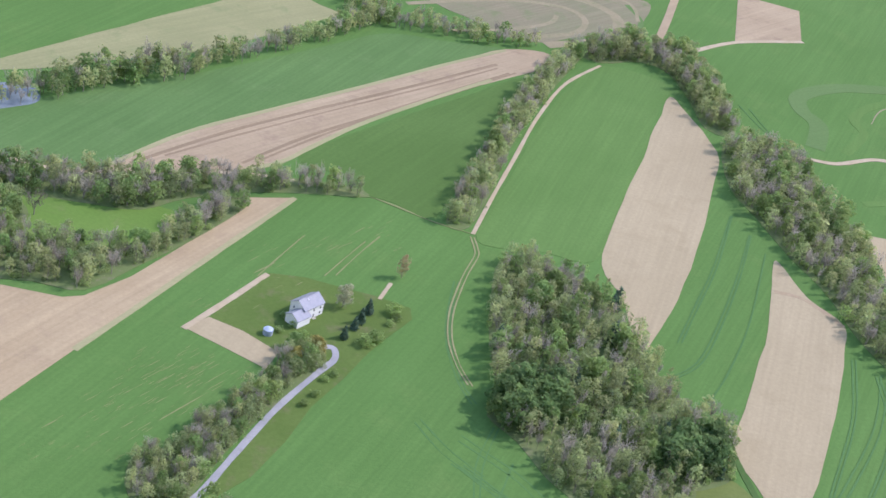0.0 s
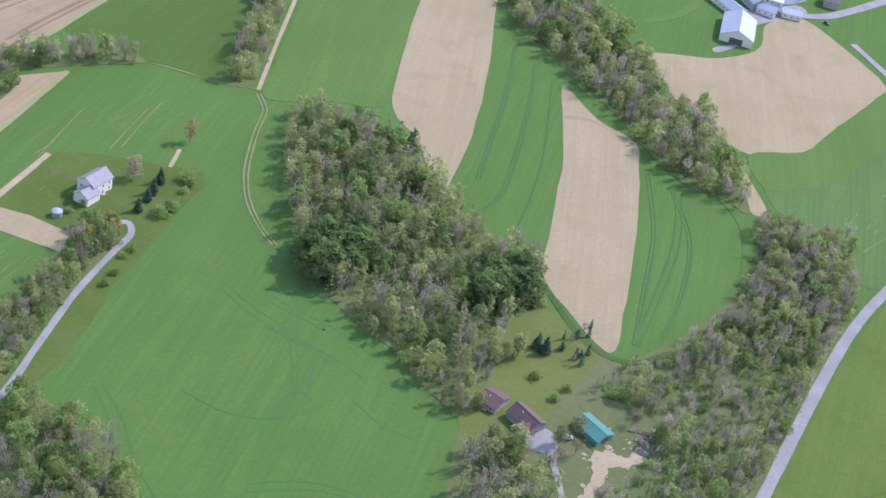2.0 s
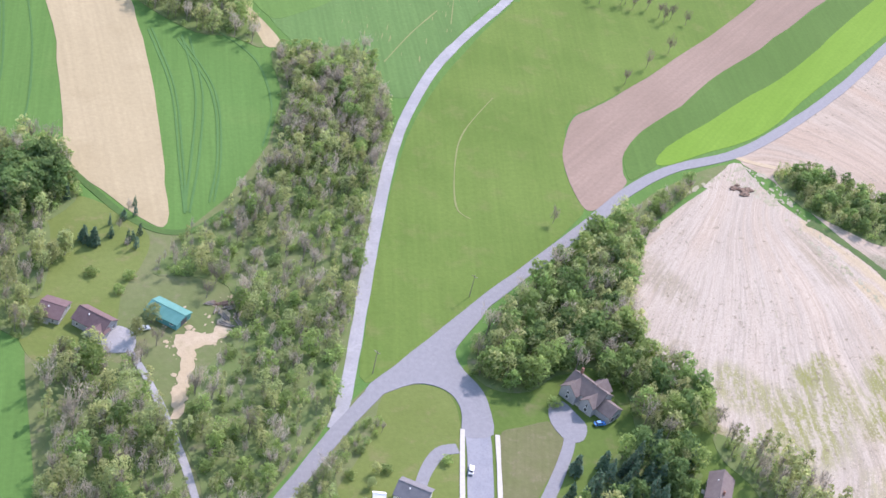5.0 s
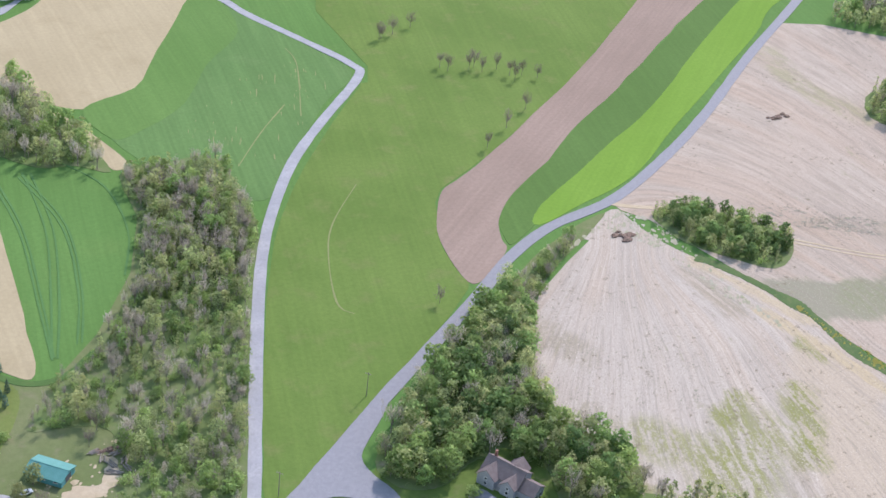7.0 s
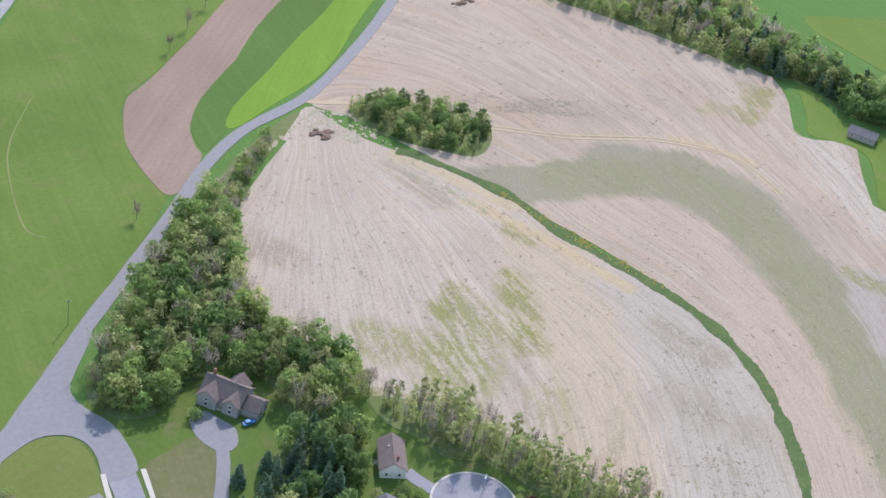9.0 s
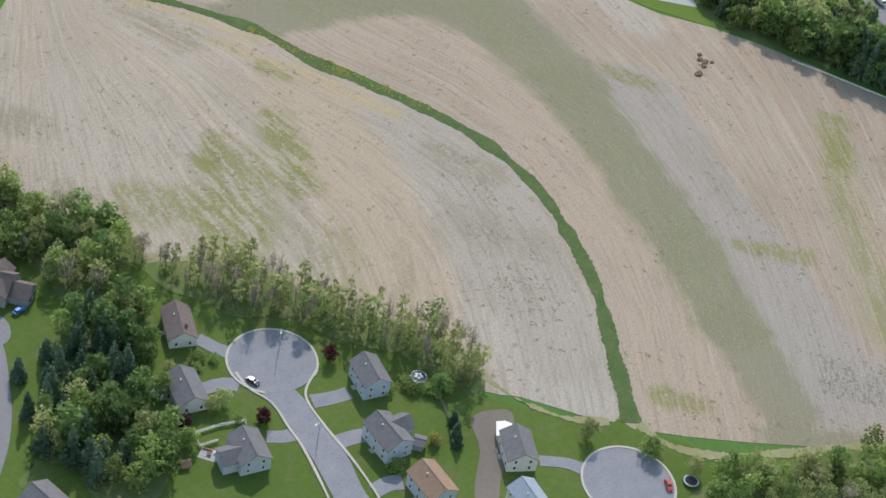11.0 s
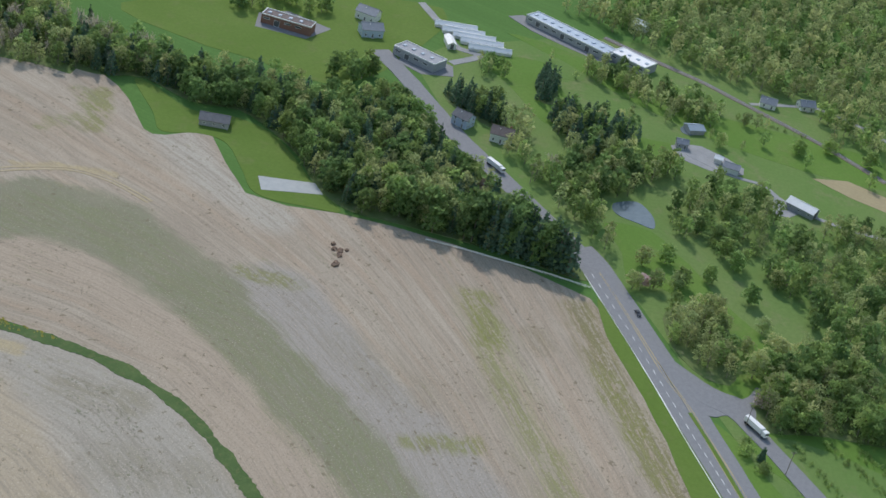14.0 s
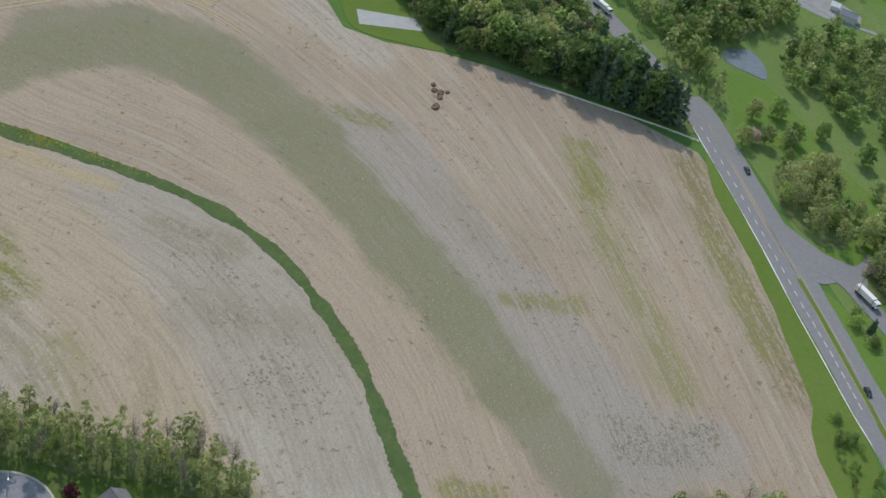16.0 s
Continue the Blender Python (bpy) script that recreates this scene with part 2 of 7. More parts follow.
soil_pink = land("soil_pink", (0.345, 0.268, 0.165), (0.4, 0.318, 0.2), 54, (0.27, 0.2, 0.138), rowmix=0.4, patch=0.02)
soil_brown = land("soil_brown", (0.2, 0.14, 0.105), (0.26, 0.185, 0.14), 54, rowmix=0.4, patch=0.03)
soil_mauve = land("soil_mauve", (0.245, 0.185, 0.112), (0.29, 0.222, 0.138), 54, rowmix=0.45, patch=0.03)
crop_olive = land("crop_olive", (0.108, 0.186, 0.06), (0.12, 0.2, 0.068), 40, rowmix=0.15)
crop_lime_soft = land("crop_lime_soft", (0.105, 0.2, 0.05), (0.12, 0.215, 0.06), 40, rowmix=0.15)
track_pale = land("track_pale", (0.19, 0.215, 0.085), (0.22, 0.235, 0.1), None)
track_tan = land("track_tan", (0.25, 0.25, 0.115), (0.29, 0.27, 0.135), None, (0.15, 0.2, 0.07), patch=0.2)
fallow_worn = land("fallow_worn", (0.205, 0.205, 0.115), (0.245, 0.215, 0.135), 54, (0.15, 0.205, 0.08), rowmix=0.4, patch=0.025)
soil_faded = land("soil_faded", (0.25, 0.225, 0.13), (0.29, 0.25, 0.155), None, (0.18, 0.21, 0.1), patch=0.06)
lawn_dry = land("lawn_dry", (0.13, 0.17, 0.045), (0.15, 0.19, 0.055), None, (0.19, 0.185, 0.08), patch=0.04)
soil_red = land("soil_red", (0.255, 0.19, 0.145), (0.295, 0.222, 0.172), 31, rowmix=0.3)
soil_dark = land("soil_dark", (0.2, 0.178, 0.15), (0.24, 0.212, 0.18), 30, rowmix=0.25)
fallow_olive = land("fallow_olive", (0.26, 0.265, 0.125), (0.3, 0.295, 0.145), 54, (0.2, 0.235, 0.1), rowmix=0.3, patch=0.02)
straw = land("straw", (0.34, 0.32, 0.168), (0.28, 0.29, 0.14), 54, rowmix=0.2)
# soft stretches of the two stubble fields: line, half width, soft edge, colour, strength, tufted
ROWS = [(454, 432), (464, 400), (467, 376), (463, 348), (465, 303), (457, 259), (431, 221), (403, 196), (369, 174), (338, 155)]
HIGHWAY_SIDE = [(940, 298), (720, 181), (611, 123), (540, 88), (440, 40), (380, 10)]
WEST_SIDE = [(452, 490), (420, 455), (380, 420), (330, 375), (290, 330), (240, 280)]
AREAS_WEST = []
AREAS_NORTH = []
AREAS_WEST.append(([(380, 397), (367, 360), (358, 322)], 28.3, 17.0, (0.4, 0.355, 0.288), 0.6, False))
AREAS_WEST.append(([(445, 345), (423, 313), (388, 275), (355, 245)], 17.5, 9.0, (0.4, 0.332, 0.238), 0.85, False))
AREAS_WEST.append(([(460, 300), (435, 259), (402, 226), (365, 189)], 20.9, 10.5, (0.345, 0.318, 0.27), 0.8, False))
AREAS_WEST.append(([(448, 387), (453, 360), (454, 331), (455, 307)], 3.4, 3.1, (0.42, 0.34, 0.2), 0.80, False))
AREAS_WEST.append(([(451, 429), (458, 401), (462, 373)], 3.6, 3.3, (0.42, 0.34, 0.2), 0.70, False))
AREAS_WEST.append(([(397, 350), (384, 343)], 5.0, 4.0, (0.2, 0.21, 0.065), 1.00, True))
AREAS_WEST.append(([(420, 340), (409, 326), (393, 310)], 6.9, 5.5, (0.2, 0.21, 0.065), 1.00, True))
AREAS_WEST.append(([(388, 333), (357, 313)], 13.7, 12.3, (0.2, 0.21, 0.065), 0.86, True))
AREAS_WEST.append(([(348, 350), (360, 328)], 11.1, 10.0, (0.2, 0.21, 0.065), 0.77, True))
AREAS_WEST.append(([(392, 311), (362, 287)], 4.4, 3.9, (0.2, 0.175, 0.1), 0.42, True))
AREAS_WEST.append(([(377, 286), (354, 270)], 7.3, 6.6, (0.2, 0.21, 0.065), 0.46, True))
AREAS_WEST.append(([(388, 266), (366, 252)], 2.9, 2.6, (0.2, 0.175, 0.1), 0.45, True))
AREAS_WEST.append(([(441, 421), (440, 394)], 6.2, 5.6, (0.2, 0.175, 0.1), 0.50, True))
AREAS_WEST.append(([(447, 364), (446, 353)], 3.4, 3.1, (0.2, 0.21, 0.065), 0.82, True))
AREAS_WEST.append(([(443, 282), (445, 262)], 8.6, 7.7, (0.2, 0.175, 0.1), 0.45, True))
AREAS_WEST.append(([(414, 255), (420, 216)], 9.2, 8.3, (0.2, 0.175, 0.1), 0.30, True))
AREAS_WEST.append(([(355, 422), (359, 402)], 8.2, 7.4, (0.2, 0.175, 0.1), 0.50, True))
AREAS_WEST.append(([(340, 372), (338, 362)], 4.7, 4.2, (0.2, 0.175, 0.1), 0.50, True))
AREAS_WEST.append(([(371, 226), (350, 199), (360, 180)], 7.2, 6.5, (0.42, 0.392, 0.335), 0.60, False))
AREAS_WEST.append(([(327, 328), (342, 311), (348, 287), (351, 264)], 3.0, 2.7, (0.2, 0.21, 0.065), 0.77, True))
AREAS_NORTH.append(([(492, 353), (522, 317), (511, 285), (483, 253), (444, 214), (414, 184), (374, 150)], 17.1, 10.3, (0.388, 0.318, 0.243), 0.85, False))
AREAS_NORTH.append(([(535, 240), (497, 204), (468, 170), (446, 146), (418, 116)], 20.0, 8.0, (0.325, 0.298, 0.264), 0.95, False))
AREAS_NORTH.append(([(434, 135), (421, 116), (432, 94)], 15.0, 9.9, (0.322, 0.3, 0.264), 0.85, False))
AREAS_NORTH.append(([(563, 162), (517, 143), (484, 121), (449, 104)], 4.0, 6.1, (0.2, 0.21, 0.065), 0.8, True))
AREAS_NORTH.append(([(572, 166), (508, 135), (456, 109)], 8.9, 8.0, (0.26, 0.255, 0.13), 0.5, True))
AREAS_NORTH.append(([(589, 123), (527, 96), (474, 67)], 7.5, 8.3, (0.19, 0.175, 0.075), 0.95, True))
AREAS_NORTH.append(([(545, 107), (491, 81)], 5.7, 5.2, (0.2, 0.21, 0.065), 0.77, True))
AREAS_NORTH.append(([(573, 164), (547, 154)], 6.1, 5.5, (0.2, 0.21, 0.065), 0.86, True))
AREAS_NORTH.append(([(469, 167), (478, 147)], 4.6, 4.1, (0.2, 0.21, 0.065), 0.77, True))
AREAS_NORTH.append(([(559, 138), (552, 135)], 5.7, 5.2, (0.2, 0.175, 0.1), 0.45, True))
AREAS_NORTH.append(([(657, 361), (620, 352)], 4.9, 4.4, (0.2, 0.21, 0.065), 0.77, True))
AREAS_NORTH.append(([(634, 317), (608, 292), (589, 259)], 12.2, 11.0, (0.42, 0.392, 0.335), 0.70, False))
AREAS_NORTH.append(([(572, 365), (584, 340), (587, 327)], 2.2, 2.0, (0.42, 0.34, 0.2), 0.80, False))
AREAS_NORTH.append(([(543, 254), (544, 236)], 5.4, 4.9, (0.2, 0.21, 0.065), 0.77, True))
AREAS_NORTH.append(([(514, 203), (496, 177)], 10.6, 9.6, (0.2, 0.175, 0.1), 0.25, True))
AREAS_NORTH.append(([(377, 163), (381, 152)], 4.5, 4.1, (0.2, 0.21, 0.065), 0.86, True))
AREAS_NORTH.append(([(519, 472), (625, 490), (651, 433)], 20.4, 18.4, (0.388, 0.318, 0.243), 0.55, False))
AREAS_NORTH.append(([(525, 426), (571, 393)], 9.1, 8.1, (0.2, 0.175, 0.1), 0.25, True))
AREAS_NORTH.append(([(398, 128), (425, 157)], 10.5, 5.0, (0.222, 0.22, 0.148), 0.90, False))
AREAS_NORTH.append(([(425, 157), (455, 185)], 11.8, 5.0, (0.222, 0.22, 0.148), 0.90, False))
AREAS_NORTH.append(([(455, 185), (489, 225), (521, 265)], 13.6, 5.0, (0.222, 0.22, 0.148), 0.90, False))
AREAS_NORTH.append(([(521, 265), (546, 312)], 18.5, 6.0, (0.222, 0.22, 0.148), 0.90, False))
AREAS_NORTH.append(([(546, 312), (546, 340)], 23.0, 6.0, (0.222, 0.22, 0.148), 0.90, False))
AREAS_NORTH.append(([(545, 344), (530, 360)], 22.0, 6.0, (0.222, 0.22, 0.148), 0.90, False))
AREAS_NORTH.append(([(520, 364), (488, 376), (469, 389)], 14.5, 5.0, (0.222, 0.22, 0.148), 0.90, False))
AREAS_NORTH.append(([(415, 70), (402, 95), (390, 112), (384, 127)], 6.0, 4.0, (0.222, 0.22, 0.148), 0.90, False))
AREAS_NORTH.append(([(425, 157), (489, 225), (521, 265), (546, 312), (540, 345), (500, 372)], 14.0, 8.0, (0.185, 0.205, 0.1), 0.55, True))
AREAS_NORTH.append(([(637, 494), (636, 542), (651, 577)], 9.0, 6.0, (0.25, 0.25, 0.12), 0.60, True))
AREAS_NORTH.append(([(610, 370), (628, 359), (645, 364), (652, 372)], 4.0, 3.0, (0.22, 0.23, 0.1), 0.70, True))
stubble_grey = stubble("stubble_grey", (0.352, 0.308, 0.247), (0.4, 0.354, 0.288), (0.4, 0.322, 0.238), ROWS, AREAS_WEST, WEST_SIDE, 105.0)
stubble_tan = stubble("stubble_tan", (0.332, 0.278, 0.215), (0.372, 0.318, 0.25), (0.385, 0.29, 0.208), ROWS, AREAS_NORTH, HIGHWAY_SIDE, 190.0)
weedy = land("weedy", (0.27, 0.275, 0.13), (0.34, 0.325, 0.21), 42, (0.24, 0.26, 0.11), patch=0.09, rowmix=0.3)
weed_thin = land("weed_thin", (0.38, 0.36, 0.28), (0.29, 0.29, 0.17), 42, (0.24, 0.25, 0.12), patch=0.09, rowmix=0.4)
dirt = land("dirt", (0.41, 0.335, 0.215), (0.45, 0.375, 0.26), None, (0.31, 0.28, 0.16), patch=0.06)
gravel = land("gravel", (0.29, 0.295, 0.3), (0.35, 0.35, 0.35), None, (0.26, 0.26, 0.255), patch=0.1, grain=1.2)
asphalt_old = surface("asphalt_old", (0.205, 0.208, 0.218), (0.24, 0.242, 0.25), 0.6, 0.85)
asphalt_new = surface("asphalt_new", (0.215, 0.225, 0.25), (0.255, 0.265, 0.285), 0.2, 0.8)
concrete = surface("concrete", (0.5, 0.48, 0.42), (0.42, 0.4, 0.35), 0.7, 0.85)
paving_pale = surface("paving_pale", (0.36, 0.38, 0.38), (0.42, 0.43, 0.42), 0.3, 0.85)
leaf_green = leaves("leaf_green", (0.165, 0.27, 0.095), (0.29, 0.43, 0.155), (0.32, 0.41, 0.145), thin_share=0.62)
leaf_spring = leaves("leaf_spring", (0.27, 0.345, 0.155), (0.4, 0.48, 0.225), (0.43, 0.45, 0.21), thin_share=0.62)
leaf_dark = leaves("leaf_dark", (0.12, 0.2, 0.08), (0.2, 0.31, 0.12), (0.2, 0.31, 0.11), thin_share=0.6)
leaf_yellow_soil = leaves("leaf_yellow_soil", (0.3, 0.3, 0.06), (0.42, 0.38, 0.08), (0.38, 0.36, 0.08))
leaf_needle = leaves("leaf_needle", (0.07, 0.13, 0.078), (0.13, 0.21, 0.12), (0.11, 0.18, 0.125), thin_share=0.35)
leaf_scrub = leaves("leaf_scrub", (0.22, 0.32, 0.11), (0.35, 0.46, 0.18), (0.29, 0.4, 0.13), thin_share=0.62)
leaf_yellow = leaves("leaf_yellow", (0.3, 0.29, 0.08), (0.46, 0.43, 0.14), (0.42, 0.38, 0.12))
leaf_orange = leaves("leaf_orange", (0.4, 0.33, 0.18), (0.52, 0.44, 0.26), (0.46, 0.38, 0.21), thin_share=0.6)
leaf_bud = leaves("leaf_bud", (0.28, 0.29, 0.18), (0.42, 0.42, 0.28), (0.36, 0.36, 0.22))
leaf_plum = leaves("leaf_plum", (0.07, 0.02, 0.03), (0.13, 0.04, 0.05), (0.1, 0.03, 0.04))
leaf_blossom = leaves("leaf_blossom", (0.5, 0.42, 0.4), (0.68, 0.6, 0.56), (0.62, 0.46, 0.46))
twig_dark = leaves("twig_dark", (0.15, 0.135, 0.11), (0.25, 0.225, 0.19), (0.22, 0.19, 0.16), 0.9)
twig = leaves("twig", (0.34, 0.31, 0.25), (0.48, 0.44, 0.36), (0.42, 0.39, 0.33), 0.9)
bark = surface("bark", (0.2, 0.18, 0.15), (0.29, 0.26, 0.22), 2.0, 0.95)
siding_white = surface("siding_white", (0.78, 0.78, 0.76), (0.7, 0.7, 0.68), 0.5, 0.6)
siding_blue = surface("siding_blue", (0.5, 0.58, 0.7), (0.44, 0.52, 0.63), 0.5, 0.6)
siding_grey = surface("siding_grey", (0.32, 0.33, 0.36), (0.4, 0.4, 0.42), 0.5, 0.7)
siding_teal = surface("siding_teal", (0.1, 0.33, 0.36), (0.13, 0.38, 0.4), 0.5, 0.5)
roof_grey = surface("roof_grey", (0.15, 0.15, 0.16), (0.19, 0.19, 0.2), 0.6, 0.9)
roof_brown = surface("roof_brown", (0.155, 0.125, 0.118), (0.2, 0.165, 0.15), 0.6, 0.9)
roof_tan = surface("roof_tan", (0.28, 0.19, 0.135), (0.33, 0.235, 0.17), 0.6, 0.9)
roof_red = surface("roof_red", (0.14, 0.092, 0.092), (0.175, 0.12, 0.118), 0.6, 0.85)
roof_blue = surface("roof_blue", (0.27, 0.33, 0.4), (0.32, 0.38, 0.44), 0.6, 0.8)
roof_metal = surface("roof_metal", (0.4, 0.47, 0.56), (0.34, 0.41, 0.5), 0.3, 0.5, 0.1)
roof_slate = surface("roof_slate", (0.24, 0.255, 0.29), (0.29, 0.3, 0.33), 0.4, 0.6)
roof_white = surface("roof_white", (0.82, 0.82, 0.82), (0.74, 0.74, 0.75), 0.3, 0.5)
roof_teal = surface("roof_teal", (0.075, 0.24, 0.21), (0.1, 0.28, 0.25), 0.4, 0.55)
silo_dark = surface("silo_dark", (0.035, 0.05, 0.095), (0.06, 0.075, 0.12), 0.5, 0.4)
brick_red = surface("brick_red", (0.25, 0.12, 0.09), (0.31, 0.17, 0.13), 2.0, 0.9)
paint_white = surface("paint_white", (0.8, 0.8, 0.78), (0.7, 0.7, 0.68), 1.5, 0.6)
paint_yellow = surface("paint_yellow", (0.46, 0.36, 0.17), (0.36, 0.31, 0.19), 1.0, 0.7)
paint_car_white = surface("paint_car_white", (0.8, 0.8, 0.8), (0.76, 0.76, 0.77), 1.0, 0.25, 0.0, 0.5)
paint_car_blue = surface("paint_car_blue", (0.05, 0.24, 0.62), (0.07, 0.28, 0.66), 1.0, 0.25, 0.0, 0.5)
paint_car_dark = surface("paint_car_dark", (0.05, 0.055, 0.065), (0.07, 0.07, 0.08), 1.0, 0.25, 0.0, 0.5)
paint_car_red = surface("paint_car_red", (0.42, 0.05, 0.045), (0.46, 0.07, 0.06), 1.0, 0.25, 0.0, 0.5)
door_dark = surface("door_dark", (0.1, 0.1, 0.11), (0.14, 0.14, 0.15), 1.0, 0.6)
glass_dark = surface("glass_dark", (0.03, 0.035, 0.045), (0.045, 0.05, 0.06), 1.0, 0.12, 0.0, 0.6)
rubber = surface("rubber", (0.03, 0.03, 0.032), (0.05, 0.05, 0.05), 2.0, 0.85)
water = surface("water", (0.16, 0.2, 0.23), (0.2, 0.24, 0.26), 0.08, 0.12, 0.0, 0.5)
water_dark = surface("water_dark", (0.1, 0.135, 0.155), (0.125, 0.16, 0.18), 0.05, 0.08, 0.0, 0.5)

# ---- ground and fields ----


def rounded(pts, steps, closed=True):
    """A smooth line through the given corners."""
    p = [Vector(q) for q in pts]
    if steps < 2:
        return p
    n, res = len(p), []
    for i in range(n if closed else n - 1):
        a, b, c, d = (p[(i + k) % n] if closed else p[min(max(i + k, 0), n - 1)] for k in (-1, 0, 1, 2))
        for s in range(steps):
            t = s / steps
            res.append(0.5 * (2 * b + (c - a) * t + (2 * a - 5 * b + 4 * c - d) * t * t + (3 * b - a - 3 * c + d) * t**3))
    return res if closed else res + [p[-1]]


def link(name, bm, material, parent=None):
    me = bpy.data.meshes.new(name)
    bm.to_mesh(me)
    bm.free()
    for m in material if isinstance(material, (list, tuple)) else [material]:
        me.materials.append(m)
    ob = new(name, me)
    if parent:
        ob.parent = parent
    return ob


def part(name, bm, material, parent, label=""):
    return tagged(link(name, bm, material, parent), label)


def slab(bm, outline, z0, z1):
    top = bm.faces.new([bm.verts.new((q[0], q[1], z1)) for q in outline])
    if top.calc_area() and top.normal.z < 0 or sum(a[0] * b[1] - b[0] * a[1] for a, b in zip(outline, outline[1:] + outline[:1])) < 0:
        top.normal_flip()
    side = bmesh.ops.extrude_face_region(bm, geom=[top])
    low = [v for v in side["geom"] if isinstance(v, bmesh.types.BMVert)]
    for v in low:
        v.co.z = z0
    bmesh.ops.recalc_face_normals(bm, faces=bm.faces)
    bmesh.ops.triangulate(bm, faces=[f for f in bm.faces if len(f.verts) > 4])


def field(name, pts, material, z, label, steps=4):
    bm = bmesh.new()
    # uneven edges: gentle along hedges and drill rows, ragged where one stubble runs into the next (steps < 0)
    line = rounded(pts, abs(steps) if steps > 0 else 14)
    size, freq = (1.2, 0.05) if steps > 0 else (1.7, 0.3)
    if steps != 1:
        line = [q + Vector((noise.noise((q.x * freq, q.y * freq, 1)), noise.noise((q.x * freq, q.y * freq, 7)))) * size for q in line]
    slab(bm, [(q.x, q.y) for q in line], 0.0, z)
    return tagged(link(name, bm, material), label, "field", kind="structure")


ROADS = []  # centre lines and half widths, kept clear of trees


def ribbon(name, pts, width, material, z, label, wobble=0.25):
    bm = bmesh.new()
    line = rounded(pts, 6 if wobble < 1 else 26, closed=False)
    left, right = [], []
    for i, q in enumerate(line):
        d = (line[min(i + 1, len(line) - 1)] - line[max(i - 1, 0)]).normalized()
        side = Vector((-d.y, d.x))
        w = width / 2 + wobble * noise.noise((q.x * 0.08, q.y * 0.08, z)) * (1 + 0.08 * width)
        w += 0.6 * wobble * noise.noise((q.x * 0.9, q.y * 0.9, z)) if wobble > 1 else 0
        left.append(q + side * w)
        right.append(q - side * w)
    rows = [[bm.verts.new((*p, h)) for p, h in ((a, 0.0), (a, z), (b, z), (b, 0.0))] for a, b in zip(left, right)]
    for r, s in zip(rows, rows[1:]):
        for k in range(3):
            bm.faces.new((r[k], r[k + 1], s[k + 1], s[k]))
    bmesh.ops.recalc_face_normals(bm, faces=bm.faces)
    ROADS.append((np.array([(q.x, q.y) for q in line]), width / 2))
    return tagged(link(name, bm, material), label, "track" if width < 4 else "road", kind="structure")


def dash(x, y, turn):
    bm = bmesh.new()
    m = pose(x, y, 0, 0, 0, turn)
    slab(bm, [tuple((m @ Vector((u, v, 0))).xy) for u, v in ((-1.5, -0.1), (1.5, -0.1), (1.5, 0.1), (-1.5, 0.1))], 0.2, 0.33)
    return tagged(link("lane_dash", bm, paint_white), "white painted lane dash on asphalt", "road marking", kind="structure")


def patches(name, poly, material, count, size, turn, label, seed, stretch=1.0):
    """Weeds, straw or bare streaks: many small ragged flat clumps, longest along the drill rows."""
    rng = np.random.default_rng(seed)
    xs, ys = zip(*poly)
    bm = bmesh.new()
    a = radians(turn)
    xy = rng.uniform((min(xs), min(ys)), (max(xs), max(ys)), (count * 8, 2))
    xy = xy[inside(xy[:, 0], xy[:, 1], poly)]
    xy = [q for q in xy if noise.noise((q[0] * 0.07, q[1] * 0.07, seed)) > rng.uniform(-0.6, 0.25)]
    for x, y in xy[:count]:
        s = size * rng.lognormal(0, 0.5)
        long = s * (1 + (stretch - 1) * rng.uniform(0.3, 1.2))
        z = 0.18 + 0.03 * rng.random()
        top = bm.verts.new((x, y, z + 0.06))
        rim = []
        for k in range(7):
            t = k * math.tau / 7
            r = rng.uniform(0.5, 1.2)
            u, v = long * r * math.cos(t), s * r * math.sin(t)
            rim.append(bm.verts.new((x + u * math.cos(a) - v * math.sin(a), y + u * math.sin(a) + v * math.cos(a), z)))
        for i in range(7):
            bm.faces.new((top, rim[i], rim[(i + 1) % 7]))
    return tagged(link(name, bm, material), label, "ground cover", kind="stuff")


def inside(x, y, poly):
    hit = np.zeros(len(x), bool)
    for (x1, y1), (x2, y2) in zip(poly, poly[1:] + poly[:1]):
        if y1 != y2:
            hit ^= ((y1 > y) != (y2 > y)) & (x < (x2 - x1) * (y - y1) / (y2 - y1) + x1)
    return hit


bm = bmesh.new()
bmesh.ops.create_grid(bm, x_segments=8, y_segments=8, size=4600)
tagged(link("ground", bm, grass_base), "rough green grassland between fields", "ground", kind="structure").location = (300, 500, 0)

field("field_soil_west", [(-79, 656), (-101, 645), (-117, 590), (-132, 552), (-146, 529), (-154, 524), (-180, 522), (-211, 505), (-168, 408), (-152, 447), (-137, 490), (-122, 532), (-103, 587), (-90, 624)], soil_ochre, 0.1204, "bare tan earth strip between green crops", 1)
field("field_plough_north", [(-171, 645), (-147, 696), (-112, 746), (-70, 804), (-23, 871), (8, 914), (38, 923), (28, 888), (-18, 827), (-59, 761), (-80, 719), (-93, 691), (-110, 672), (-168, 637)], soil_pink, 0.1208, "ploughed pinkish brown field", 4)
field("field_crop_triangle", [(-86, 699), (-58, 752), (-16, 816), (23, 874), (13, 807), (3, 740), (-8, 672), (-29, 675), (-48, 679), (-63, 691)], crop_dark, 0.1412, "dark green young grain field", 4)
field("field_straw_far", [(-270, 704), (-272, 708), (-260, 728), (-227, 787), (-193, 848), (-154, 915), (-141, 922), (-117, 912), (-102, 904), (-112, 884), (-139, 840), (-165, 801), (-191, 774), (-218, 748), (-235, 730)], fallow_olive, 0.1216, "pale olive fallow field beside a tree belt", 3)
